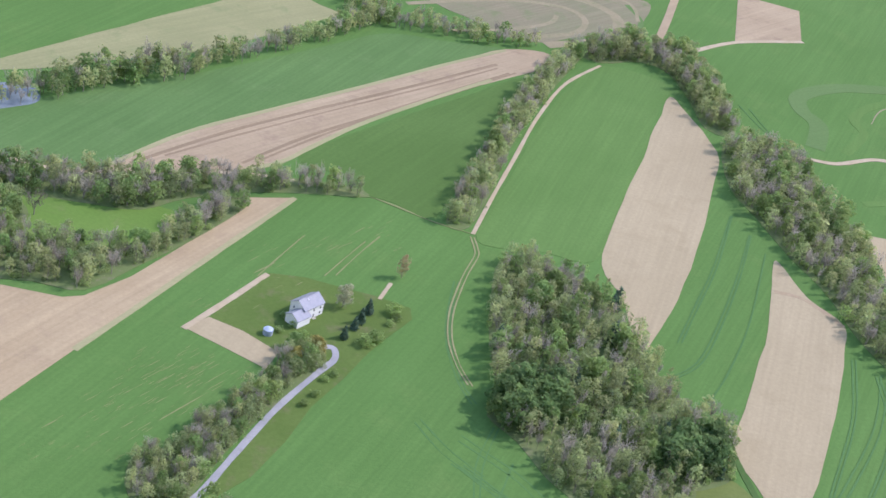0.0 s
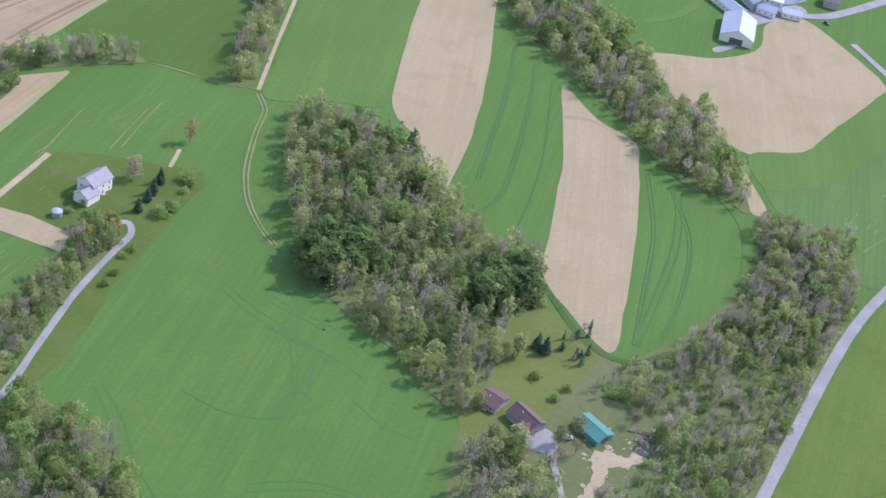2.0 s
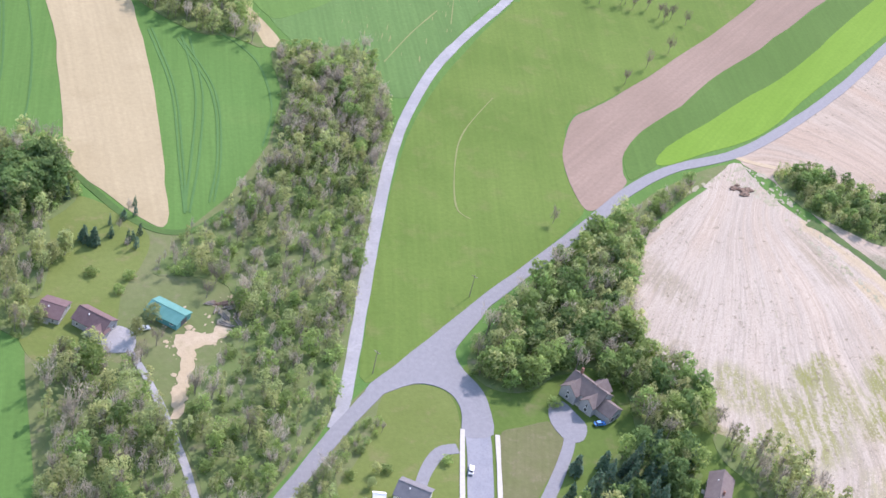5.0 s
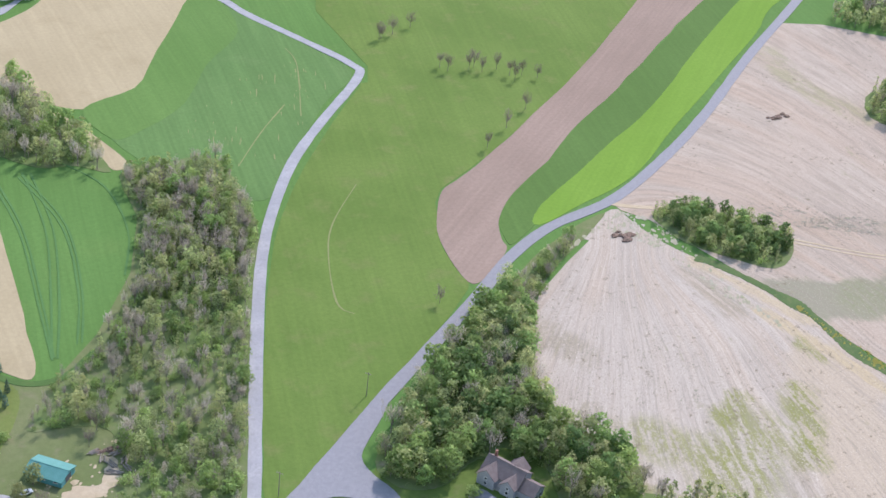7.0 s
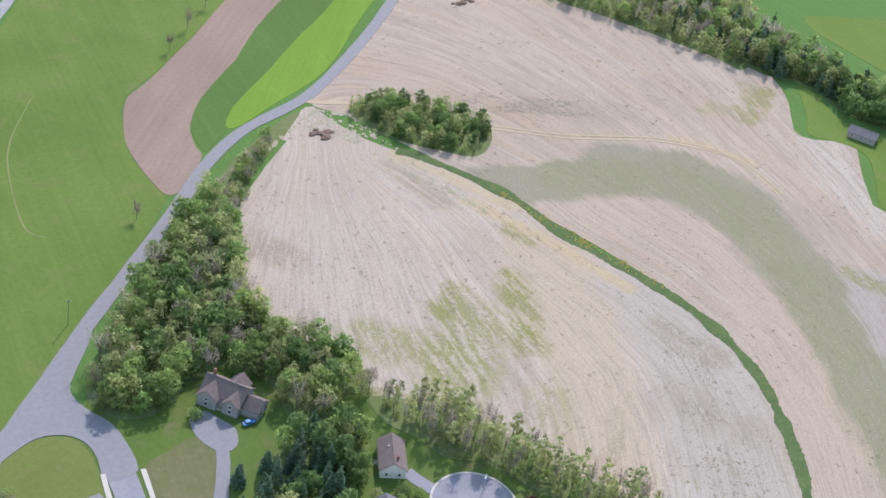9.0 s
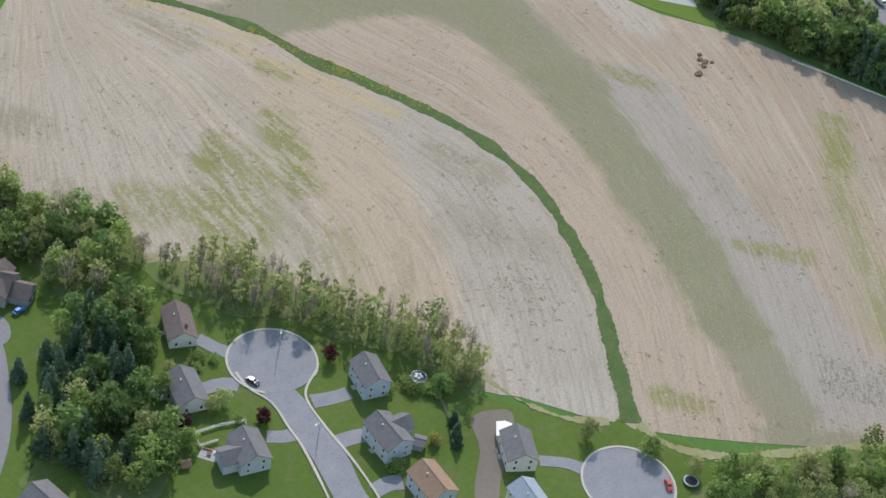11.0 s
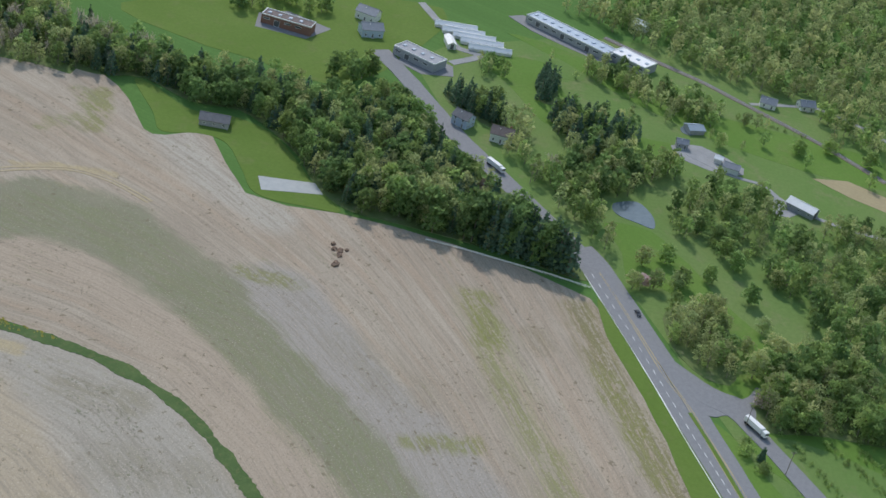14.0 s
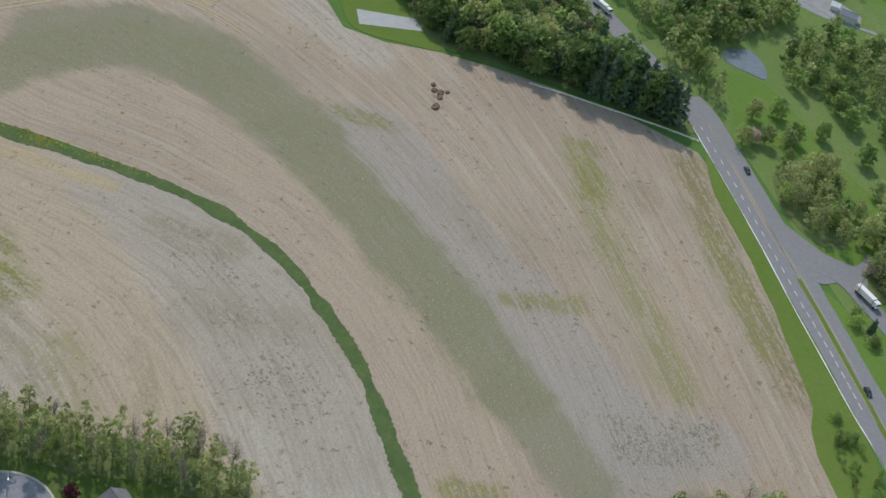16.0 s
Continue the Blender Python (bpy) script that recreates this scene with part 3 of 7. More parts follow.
field("field_crop_north", [(-242, 606), (-262, 654), (-240, 674), (-198, 729), (-148, 785), (-105, 843), (-70, 891), (-34, 902), (8, 912), (-23, 871), (-70, 804), (-112, 746), (-147, 696), (-172, 648), (-194, 629)], crop_mid, 0.1020, "green grain field beside a ploughed strip", 4)
field("field_crop_strip", [(15, 665), (26, 732), (37, 804), (54, 882), (75, 927), (117, 922), (110, 872), (102, 803), (87, 724), (77, 666), (50, 664), (27, 656)], crop_bright, 0.1624, "bright green grain strip beside a farm lane", 4)
field("field_tan_strip_a", [(119, 903), (130, 884), (148, 836), (144, 788), (135, 722), (121, 650), (109, 608), (104, 596), (98, 608), (92, 637), (81, 665), (87, 720), (102, 803), (111, 860)], soil_tan, 0.1228, "bare tan contour strip with a pointed end", 4)
field("field_tan_strip_b", [(175, 715), (180, 710), (191, 684), (208, 665), (206, 638), (195, 580), (181, 525), (170, 488), (162, 493), (152, 514), (144, 537), (154, 580), (167, 643), (172, 690)], soil_tan, 0.1232, "bare tan contour strip ending at a grass bank", 4)
field("field_tan_farm", [(235, 770), (245, 775), (277, 779), (306, 797), (320, 833), (333, 848), (350, 854), (363, 834), (383, 771), (362, 738), (333, 713), (313, 687), (304, 681), (272, 670), (255, 691), (243, 712), (238, 736)], soil_tan, 0.1236, "bare tan field below the farmyard", 4)
field("field_crop_band", [(272, 670), (304, 681), (334, 715), (383, 771), (396, 765), (385, 720), (350, 690), (319, 656), (285, 638), (271, 639)], crop_bright, 0.1440, "bright green crop band curving round bare earth", 4)
field("field_crop_west", [(271, 639), (285, 638), (319, 656), (350, 690), (385, 720), (394, 757), (409, 692), (414, 651), (380, 625), (333, 580), (308, 558), (282, 583)], crop_mid, 0.1044, "patchy green hayfield beside a gravel road", 4)
field("field_tan_lower", [(258, 674), (262, 664), (267, 633), (268, 613), (260, 611), (259, 631), (254, 651)], soil_tan, 0.1248, "narrow strip of bare earth beside the wood", 4)
field("field_dark_soil", [(373, 1121), (555, 1205), (485, 1002), (428, 1004), (398, 1005), (399, 1040), (381, 1077)], soil_dark, 0.1252, "dark freshly worked earth", 4)
field("field_pink_far", [(176, 1126), (169, 1031), (222, 1069), (226, 1135), (183, 1138)], soil_pink, 0.1256, "pinkish bare earth plot", 1)
field("field_pasture", [(409, 636), (374, 607), (339, 576), (306, 542), (282, 510), (258, 473), (237, 440), (219, 407), (209, 387), (217, 385), (254, 403), (303, 432), (347, 459), (350, 468), (356, 490), (370, 514), (386, 531), (434, 551), (486, 579), (537, 606), (624, 660), (680, 693), (474, 785), (426, 653), (410, 639)], pasture, 0.1060, "mown olive green pasture between two roads", 2)
field("field_plough_curve", [(680, 693), (723, 674), (661, 643), (614, 619), (550, 584), (492, 555), (449, 531), (414, 513), (394, 498), (384, 484), (381, 476), (364, 465), (351, 461), (352, 476), (360, 498), (370, 514), (385, 529), (402, 537), (434, 551), (486, 579), (537, 606), (624, 660)], soil_red, 0.1464, "ploughed reddish brown curving strip", 4)
field("field_crop_curve", [(723, 674), (748, 663), (683, 633), (604, 590), (546, 556), (496, 533), (419, 499), (405, 487), (387, 478), (385, 482), (394, 498), (414, 513), (449, 531), (492, 555), (550, 584), (661, 643)], crop_dark, 0.1368, "green crop band beside a ploughed strip", 4)
field("field_yellow_green", [(748, 663), (774, 651), (705, 622), (662, 596), (581, 554), (521, 523), (477, 500), (440, 491), (407, 486), (419, 499), (496, 533), (546, 556), (604, 590), (683, 633)], crop_lime, 0.1372, "bright yellow green crop band beside the road", 4)
field("field_stubble_main", [(446, 481), (449, 474), (449, 448), (454, 432), (459, 420), (464, 400), (467, 376), (463, 348), (464, 326), (465, 303), (463, 279), (457, 259), (447, 240), (431, 221), (416, 206), (403, 196), (385, 184), (369, 174), (357, 172), (352, 187), (349, 201), (344, 211), (352, 221), (351, 248), (345, 267), (343, 288), (339, 309), (325, 326), (328, 344), (318, 368), (321, 383), (341, 411), (372, 442), (419, 465), (411, 471)], stubble_grey, 0.1276, "pale corn stubble field with weedy patches", 2)
field("field_stubble_north", [(451, 485), (502, 503), (622, 565), (692, 601), (730, 569), (757, 533), (769, 483), (789, 456), (760, 438), (671, 419), (674, 395), (674, 371), (655, 349), (632, 332), (632, 322), (644, 304), (602, 274), (608, 234), (611, 182), (599, 120), (553, 97), (485, 62), (472, 62), (421, 44), (413, 69), (389, 111), (376, 133), (358, 166), (368, 184), (400, 200), (429, 225), (450, 258), (460, 275), (468, 311), (467, 356), (462, 341), (465, 394), (457, 465)], stubble_tan, 0.1080, "tan corn stubble field sown in curved rows", 2)
field("field_court_grass", [(676, 355), (676, 344), (663, 322), (669, 303), (663, 282), (643, 263), (627, 250), (610, 233), (606, 249), (604, 270), (620, 281), (641, 296), (642, 310), (635, 325), (649, 334)], grass_bright, 0.1488, "mown bright green lawn beside stubble", 4)
field("playing_court", [(620, 274), (628, 250), (620, 244), (609, 269)], paving_pale, 0.2292, "pale grey paved court on a lawn", 1)
field("field_verge", [(601, 117), (589, 109), (554, 91), (523, 74), (494, 59), (467, 47), (452, 40), (440, 40), (446, 51), (463, 61), (491, 71), (537, 91), (574, 110)], grass_bright, 0.1400, "green roadside verge", 4)
field("field_park", [(668, 122), (674, 101), (652, 81), (623, 60), (598, 35), (572, 19), (558, -18), (499, -14), (516, 42), (553, 58), (564, 69), (576, 54), (604, 59), (625, 92), (619, 104), (646, 112)], park_grass, 0.1204, "bright green park meadow with scattered trees", 3)
field("field_meadow_far", [(758, 396), (831, 327), (875, 245), (791, 246), (741, 265), (731, 280), (736, 322), (737, 349)], grass_bright, 0.1208, "bright green meadow among trees", 4)
field("field_meadow_east", [(823, 176), (824, 138), (805, 96), (801, 43), (793, -3), (780, -37), (856, -44), (884, 27), (870, 110), (856, 155)], meadow, 0.1012, "long green meadow beyond the trees", 3)
field("field_lawn_white", [(214, 377), (228, 379), (235, 373), (235, 361), (229, 345), (219, 325), (198, 284), (171, 288), (172, 315), (174, 335), (195, 354)], lawn_dry, 0.1016, "mown lawn round a white house", 4)
field("field_lawn_street", [(312, 253), (303, 231), (292, 209), (307, 188), (326, 207), (338, 211), (340, 228), (327, 233), (325, 252)], lawn, 0.1020, "mown lawns between houses", 4)
field("field_lawn_west", [(295, 294), (301, 278), (297, 261), (280, 232), (276, 230), (252, 263), (276, 274)], lawn, 0.1024, "mown lawns behind houses", 4)
field("field_lawn_east", [(336, 202), (345, 183), (357, 173), (360, 163), (364, 134), (356, 122), (316, 177)], lawn, 0.1028, "mown lawn between houses and stubble", 4)
field("garden_plot", [(-100, 524), (-92, 536), (-76, 532), (-58, 523), (-60, 509), (-81, 517)], soil_tan, 0.1432, "bare tan vegetable plot beside a farmhouse lawn", 1)
field("field_lawn_farmhouse", [(-92, 536), (-76, 582), (-59, 586), (-41, 585), (-26, 585), (-8, 582), (-6, 573), (-15, 553), (-21, 538), (-28, 515), (-37, 491), (-42, 466), (-50, 440), (-62, 420), (-66, 424), (-58, 452), (-48, 488), (-44, 500), (-54, 511), (-58, 523), (-76, 532)], lawn, 0.1036, "rough lawn round a farmhouse", 1)
field("field_lawn_red", [(99, 435), (104, 450), (103, 468), (110, 494), (128, 506), (141, 512), (154, 500), (161, 482), (151, 463), (140, 449), (127, 422), (114, 421), (102, 423)], lawn_dry, 0.1040, "mown lawn round a red roofed house", 4)
field("dirt_yard", [(138, 386), (144, 400), (150, 413), (152, 424), (159, 425), (164, 423), (170, 429), (174, 435), (175, 430), (170, 420), (163, 417), (158, 416), (152, 406), (146, 394), (141, 386)], dirt, 0.1644, "bare pinkish yellow dirt bank and track", -3)

field("junction", [(207, 379), (216, 386), (243, 401), (273, 416), (280, 417), (269, 407), (258, 399), (250, 392), (248, 382), (249, 372), (248, 362), (243, 348), (232, 350), (236, 360), (237, 369), (234, 376), (226, 380), (214, 377), (207, 374)], asphalt_old, 0.2752, "wide asphalt road junction", 3)
field("lawn_bank", [(245, 347), (255, 349), (268, 348), (266, 337), (244, 318), (231, 308), (224, 308), (234, 326)], bank_rough, 0.1056, "rough dry grass bank beside the street", 4)
field("field_floor_garden", [(330, 209), (339, 204), (339, 198), (315, 190), (306, 187), (302, 192), (320, 200)], soil_dark, 0.1460, "bare grey brown garden plot", 4)
field("lawn_ramp", [(534, 64), (527, 54), (508, 41), (491, 27), (478, 27), (473, 38), (498, 47)], park_grass, 0.1464, "green grass wedge between roads", 4)
field("pond", [(691, 121), (699, 110), (694, 104), (686, 100), (677, 100), (678, 107), (681, 118)], water_dark, 0.2068, "grey blue pond beside a meadow", 4)
field("pond_small", [(801, 96), (808, 91), (804, 88), (795, 90), (795, 95)], water, 0.2072, "small pale pond in a meadow", 4)
field("lagoon", [(332, 880), (349, 903), (364, 893), (355, 878), (339, 872)], water, 0.2076, "greenish farm lagoon", 4)
field("pond_west", [(-269, 686), (-250, 701), (-235, 706), (-225, 691), (-235, 677), (-259, 662)], water, 0.2080, "pale pond beside trees", 4)
field("farmyard", [(309, 859), (319, 854), (351, 874), (356, 863), (332, 847), (312, 830), (308, 815), (282, 788), (278, 792), (302, 813)], gravel, 0.1884, "pale gravel farmyard", 4)
field("yard_red", [(124, 427), (127, 432), (134, 434), (138, 428), (135, 420), (127, 421)], gravel, 0.2088, "grey gravel forecourt", 4)
field("field_clearing", [(-224, 592), (-196, 604), (-165, 611), (-133, 616), (-121, 605), (-136, 581), (-156, 568), (-180, 562), (-211, 560)], park_grass, 0.1100, "green clearing between thickets", 4)
field("ground_suburb", [(270, 394), (305, 369), (325, 340), (337, 299), (344, 264), (349, 225), (342, 210), (350, 186), (359, 172), (358, 154), (372, 131), (402, 95), (422, 66), (342, 48), (170, 294)], lawn, 0.0704, "garden grass round suburban houses", 2)
field("ground_hill", [(262, 386), (305, 422), (371, 456), (356, 428), (331, 395), (323, 355), (349, 313), (307, 245), (204, 258), (235, 324), (245, 350)], scrub_green, 0.0608, "rough grass under trees round a house", 2)
field("ground_valley", [(97, 417), (104, 442), (127, 484), (148, 502), (173, 480), (230, 533), (271, 601), (298, 574), (283, 524), (244, 456), (199, 380), (154, 342), (105, 297), (64, 296), (76, 335), (88, 370)], scrub_green, 0.0512, "rough olive grass and scrub in a valley", 2)
field("ground_roadside", [(198, 376), (215, 381), (229, 382), (220, 359), (194, 338), (177, 295), (108, 295), (153, 334)], scrub_green, 0.0516, "rough grass beside the road", 2)
field("ground_park", [(788, 242), (848, 206), (900, 146), (918, 79), (912, -22), (806, -75), (509, -40), (481, 21), (505, 41), (551, 68), (605, 99), (640, 130), (695, 179)], meadow, 0.0620, "rough spring meadow among trees", 2)
field("field_nursery", [(537, 42), (538, 16), (527, -16), (500, -28), (483, 11), (509, 25)], meadow, 0.1324, "grass plots between low hedges", 2)
field("verge_scrub", [(302, 414), (334, 436), (362, 452), (389, 466), (417, 476), (442, 480), (420, 468), (386, 452), (361, 433), (338, 407), (326, 389)], scrub_green, 0.1378, "rough grass between road and stubble", 3)
field("verge_south", [(486, 60), (465, 50), (424, 29), (387, 10), (379, 29), (415, 45), (446, 59), (468, 63)], grass_bright, 0.1232, "green roadside verge below a highway", 2)

field("parking_north", [(806, 253), (796, 222), (783, 219), (775, 235), (782, 249)], asphalt_old, 0.2092, "grey parking lot beside a warehouse", 1)
field("parking_factory", [(892, 208), (879, 192), (868, 168), (860, 146), (866, 138), (878, 166), (900, 200)], asphalt_old, 0.2096, "grey parking lot beside a factory", 1)
field("parking_top", [(795, 332), (808, 319), (800, 292), (778, 300), (776, 328)], asphalt_old, 0.2112, "grey parking lot beside a long hall", 1)
field("lot_far", [(774, 99), (784, 84), (771, 60), (758, 66), (760, 90)], gravel, 0.154, "pale gravel lot beside far sheds", 2)
field("lot_barn", [(751, 44), (741, 28), (729, 36), (728, 44)], gravel, 0.1544, "pale gravel lot beside a white roofed barn", 1)
field("field_strip_far", [(783, 24), (792, 5), (784, -17), (766, -16), (772, 4)], soil_tan, 0.1436, "bare tan strip in a far meadow", 1)
field("field_meadow_mid", [(817, 211), (793, 190), (759, 166), (754, 147), (746, 128), (745, 99), (775, 95), (774, 120), (794, 156), (837, 178)], park_grass, 0.1052, "long bright meadow between tree belts", 3)
field("meadow_railway", [(865, 203), (846, 167), (821, 131), (804, 98), (791, 51), (793, -15), (830, -17), (832, 36), (830, 84), (840, 117), (863, 169)], park_grass, 0.1112, "bright meadow beside a railway", 3)
field("junction_highway", [(570, 84), (566, 76), (559, 65), (556, 52), (550, 47), (541, 49), (543, 58), (539, 65), (546, 74)], asphalt_old, 0.2568, "asphalt road mouth at a highway junction", 3)

# ---- roads ----
ribbon("road_gravel", [(189, 366), (199, 380), (213, 403), (237, 444), (261, 484), (284, 520), (306, 549), (336, 582), (369, 610), (414, 645), (419, 660), (411, 695), (400, 737), (396, 765), (377, 828)], 5.0, gravel, 0.2404, "pale grey gravel road beside a pasture")
ribbon("road_main", [(105, 296), (128, 315), (141, 327), (153, 335.5), (164.5, 344.5), (184.5, 360.5), (200, 372), (215, 382), (244, 398.5), (277, 416.5), (319, 438), (353, 456), (380, 471), (411, 482), (455, 488), (507, 508), (561, 534), (635, 575), (714, 615), (800, 660)], 5.6, asphalt_old, 0.2608, "worn pale grey asphalt country road")
ribbon("lane_dirt", [(13, 664), (19, 708), (27, 761), (36, 821), (50, 881), (72, 926)], 2.2, dirt, 0.2212, "pale dirt farm lane along a hedgerow")
ribbon("track_field", [(12.0, 661), (15.0, 651), (16.0, 643), (13.0, 625), (11.0, 606), (10.0, 586), (12.0, 565), (18.0, 546), (25.0, 533)], 0.7, track_tan, 0.1816, "faint tan wheel rut at a field edge")
ribbon("track_field", [(14.0, 661), (17.0, 651), (18.0, 643), (15.0, 625), (13.0, 606), (12.0, 586), (14.0, 565), (20.0, 546), (27.0, 533)], 0.7, track_tan, 0.1820, "faint tan wheel rut at a field edge")
ribbon("crop_row", [(-51, 591), (-45, 610), (-38, 631)], 0.6, track_pale, 0.1824, "faint pale row in a green crop")
ribbon("crop_row", [(-46, 594), (-39, 618), (-32, 639)], 0.6, track_pale, 0.1828, "faint pale row in a green crop")
ribbon("crop_row", [(-80, 577), (-74, 599), (-67, 623)], 0.6, track_pale, 0.1832, "faint pale row in a green crop")
ribbon("drive_farmhouse", [(-73, 410), (-66, 423), (-59, 451), (-50, 485), (-39, 515), (-34, 528), (-37, 536), (-46, 530)], 3.0, gravel, 0.2220, "grey gravel drive to a farmhouse")
ribbon("path_plot", [(-76, 581), (-88, 551), (-100, 523)], 3.0, dirt, 0.1824, "tan dirt path along a lawn")
ribbon("lane_farm", [(185, 854), (208, 859), (227, 863), (253, 883), (272, 885), (286, 875), (297, 849)], 4.0, dirt, 0.2228, "pale dirt farm lane")
ribbon("lane_farm_north", [(293, 941), (368, 972), (399, 1008), (397, 1050), (381, 1077), (363, 1116)], 2.6, dirt, 0.2232, "pale dirt farm lane")
ribbon("lane_farm_gravel", [(317, 853), (343, 858), (367, 863), (391, 879), (429, 910)], 7.0, gravel, 0.2436, "grey gravel farmyard lane")
ribbon("drive_red", [(133, 321), (134, 330), (133, 344), (135, 366), (136, 394), (135, 414), (133, 426)], 2.7, gravel, 0.2240, "grey gravel drive among trees")
ribbon("drive_house_c", [(221, 304), (230, 306), (245, 315), (263, 332), (270, 341), (273, 350)], 4.5, asphalt_old, 0.2244, "pale asphalt drive")
field("forecourt_house_c", [(268, 338), (267, 348), (271, 357), (277, 357), (279, 349), (279, 343), (274, 337)], asphalt_old, 0.2292, "pale asphalt forecourt before a house", 3)
ribbon("drive_white", [(227, 346), (220, 346), (211, 339), (203, 329)], 4.5, asphalt_old, 0.2248, "curved asphalt drive to a white house")
ribbon("street", [(238, 386), (242, 372), (241, 361), (235, 345), (225, 325), (213, 302), (202, 280)], 9.0, asphalt_new, 0.2552, "smooth grey residential street")
ribbon("sidewalk_west", [(233, 354), (218, 325), (207, 302), (195, 281)], 1.6, concrete, 0.3856, "white concrete sidewalk beside the street")
ribbon("sidewalk_east", [(244, 348), (232, 324), (220, 301), (209, 279)], 1.6, concrete, 0.3860, "white concrete sidewalk beside the street")
ribbon("cul_street", [(307, 268), (304, 261), (300, 251), (292, 236), (282, 222), (275, 210)], 9.8, asphalt_new, 0.2564, "grey residential street")
ribbon("highway", [(791, 262), (759, 236), (714, 202), (688, 178), (645, 139), (623, 120), (611, 112)], 11.0, asphalt_old, 0.2668, "grey asphalt highway")
ribbon("highway", [(637, 133), (620, 122), (585, 103), (551, 85), (522, 70), (500, 58), (476, 46), (461, 38), (423, 18), (389, 0)], 8.0, asphalt_old, 0.2772, "grey asphalt highway carriageway with lane markings")
ribbon("highway", [(641, 128), (628, 118), (592, 98), (559, 80), (531, 66), (500, 50), (478, 38), (464, 31), (426, 12), (391, -7)], 7.4, asphalt_old, 0.2876, "grey asphalt highway carriageway")
ribbon("road_branch", [(560, 79), (551, 70), (546, 56), (534, 45), (511, 27), (489, 11), (456, -14), (432, -31)], 8.0, asphalt_old, 0.2980, "grey asphalt side road")
ribbon("track_stubble", [(498, 424), (504, 420), (526, 396), (545, 381), (562, 368), (575, 352), (580, 340), (579, 324), (572, 306)], 1.1, dirt, 0.2088, "pale wheel rut across stubble")
ribbon("track_stubble", [(500, 426), (506, 422), (528, 398), (547, 383), (564, 370), (577, 353), (582, 340), (581, 324), (574, 305)], 1.1, dirt, 0.2096, "pale wheel rut across stubble")
ribbon("track_corner", [(450, 485), (455, 480), (466, 473)], 3.0, dirt, 0.2092, "pale dirt field entrance")
ribbon("railway", [(900, 150), (884, 115), (873, 89), (861, 69), (849, 49), (831, 20), (803, -16)], 4.5, soil_dark, 0.3036, "dark railway ballast in a meadow")
ribbon("rail", [(901, 149), (885, 114), (874, 88), (862, 68), (850, 48), (832, 19), (804, -17)], 0.3, roof_slate, 0.42, "steel rail on dark ballast", 0.0)
ribbon("rail", [(899.7, 149.7), (883.7, 114.7), (872.7, 88.7), (860.7, 68.7), (848.7, 48.7), (830.7, 19.7), (802.7, -16.3)], 0.3, roof_slate, 0.4204, "steel rail on dark ballast", 0.0)
ribbon("lane_greenhouse", [(875, 258), (843, 236), (824, 226), (820, 212), (800, 224)], 5.0, gravel, 0.2264, "pale gravel lane beside greenhouses")
ribbon("lane_meadow", [(773, 97), (759, 68), (757, 50), (743, 37), (735, 12), (735, -13)], 3.0, gravel, 0.2268, "pale gravel lane between far lots")
ribbon("lane_houses", [(860, 60), (872, 40), (881, 19), (874, 0), (860, -20)], 3.2, gravel, 0.2272, "pale lane past far houses")
ribbon("road_stub", [(552, 55), (559, 49), (568, 46)], 4.0, asphalt_old, 0.2588, "narrow drive leaving a junction")
ribbon("tramline", [(153, 756), (141, 693), (130, 649), (120, 609)], 0.9, crop_track, 0.1700, "dark wheel track through green crop")
ribbon("tramline", [(154, 756), (143, 694), (132, 650), (122, 610)], 0.9, crop_track, 0.1704, "dark wheel track through green crop")
ribbon("tramline", [(163, 738), (150, 672), (132, 603), (118, 580)], 0.9, crop_track, 0.1708, "dark wheel track through green crop")
ribbon("tramline", [(164, 738), (152, 673), (134, 603), (120, 580)], 0.9, crop_track, 0.1712, "dark wheel track through green crop")
ribbon("tramline", [(171, 721), (158, 646), (145, 596), (134, 565)], 0.9, crop_track, 0.1716, "dark wheel track through green crop")
ribbon("tramline", [(209, 633), (203, 582), (188, 526), (179, 493)], 0.9, crop_track, 0.1720, "dark wheel track through green crop")
ribbon("tramline", [(211, 634), (205, 583), (190, 527), (180, 494)], 0.9, crop_track, 0.1724, "dark wheel track through green crop")
ribbon("tramline", [(220, 623), (220, 577), (206, 530), (191, 498)], 0.9, crop_track, 0.1728, "dark wheel track through green crop")
ribbon("tramline", [(222, 624), (222, 578), (208, 531), (193, 498)], 0.9, crop_track, 0.1732, "dark wheel track through green crop")
ribbon("tramline", [(9, 615), (10, 571), (19, 537), (28, 520)], 0.9, crop_track, 0.0436, "dark wheel track through green crop")
ribbon("tramline", [(11, 615), (12, 571), (21, 537), (30, 521)], 0.9, crop_track, 0.0440, "dark wheel track through green crop")
ribbon("tramline", [(-33, 431), (-24, 414), (-17, 393), (-8, 375), (-4, 355), (1, 334)], 0.9, crop_track, 0.0444, "dark wheel track through green crop")
ribbon("tramline", [(-36, 430), (-28, 412), (-22, 392), (-13, 376), (-7, 355), (-2, 334)], 0.9, crop_track, 0.0448, "dark wheel track through green crop")
ribbon("tramline", [(27, 476), (42, 465), (54, 458)], 0.9, crop_track, 0.0452, "dark wheel track through green crop")
ribbon("tramline", [(29, 478), (45, 467), (55, 461)], 0.9, crop_track, 0.0456, "dark wheel track through green crop")
ribbon("tramline", [(24, 477), (39, 469), (56, 459), (64, 451)], 0.9, crop_track, 0.0460, "dark wheel track through green crop")
ribbon("tramline", [(49, 487), (45, 461), (41, 436)], 0.9, crop_track, 0.0464, "dark wheel track through green crop")
ribbon("tramline", [(66, 418), (78, 438), (84, 463)], 0.9, crop_track, 0.0468, "dark wheel track through green crop")
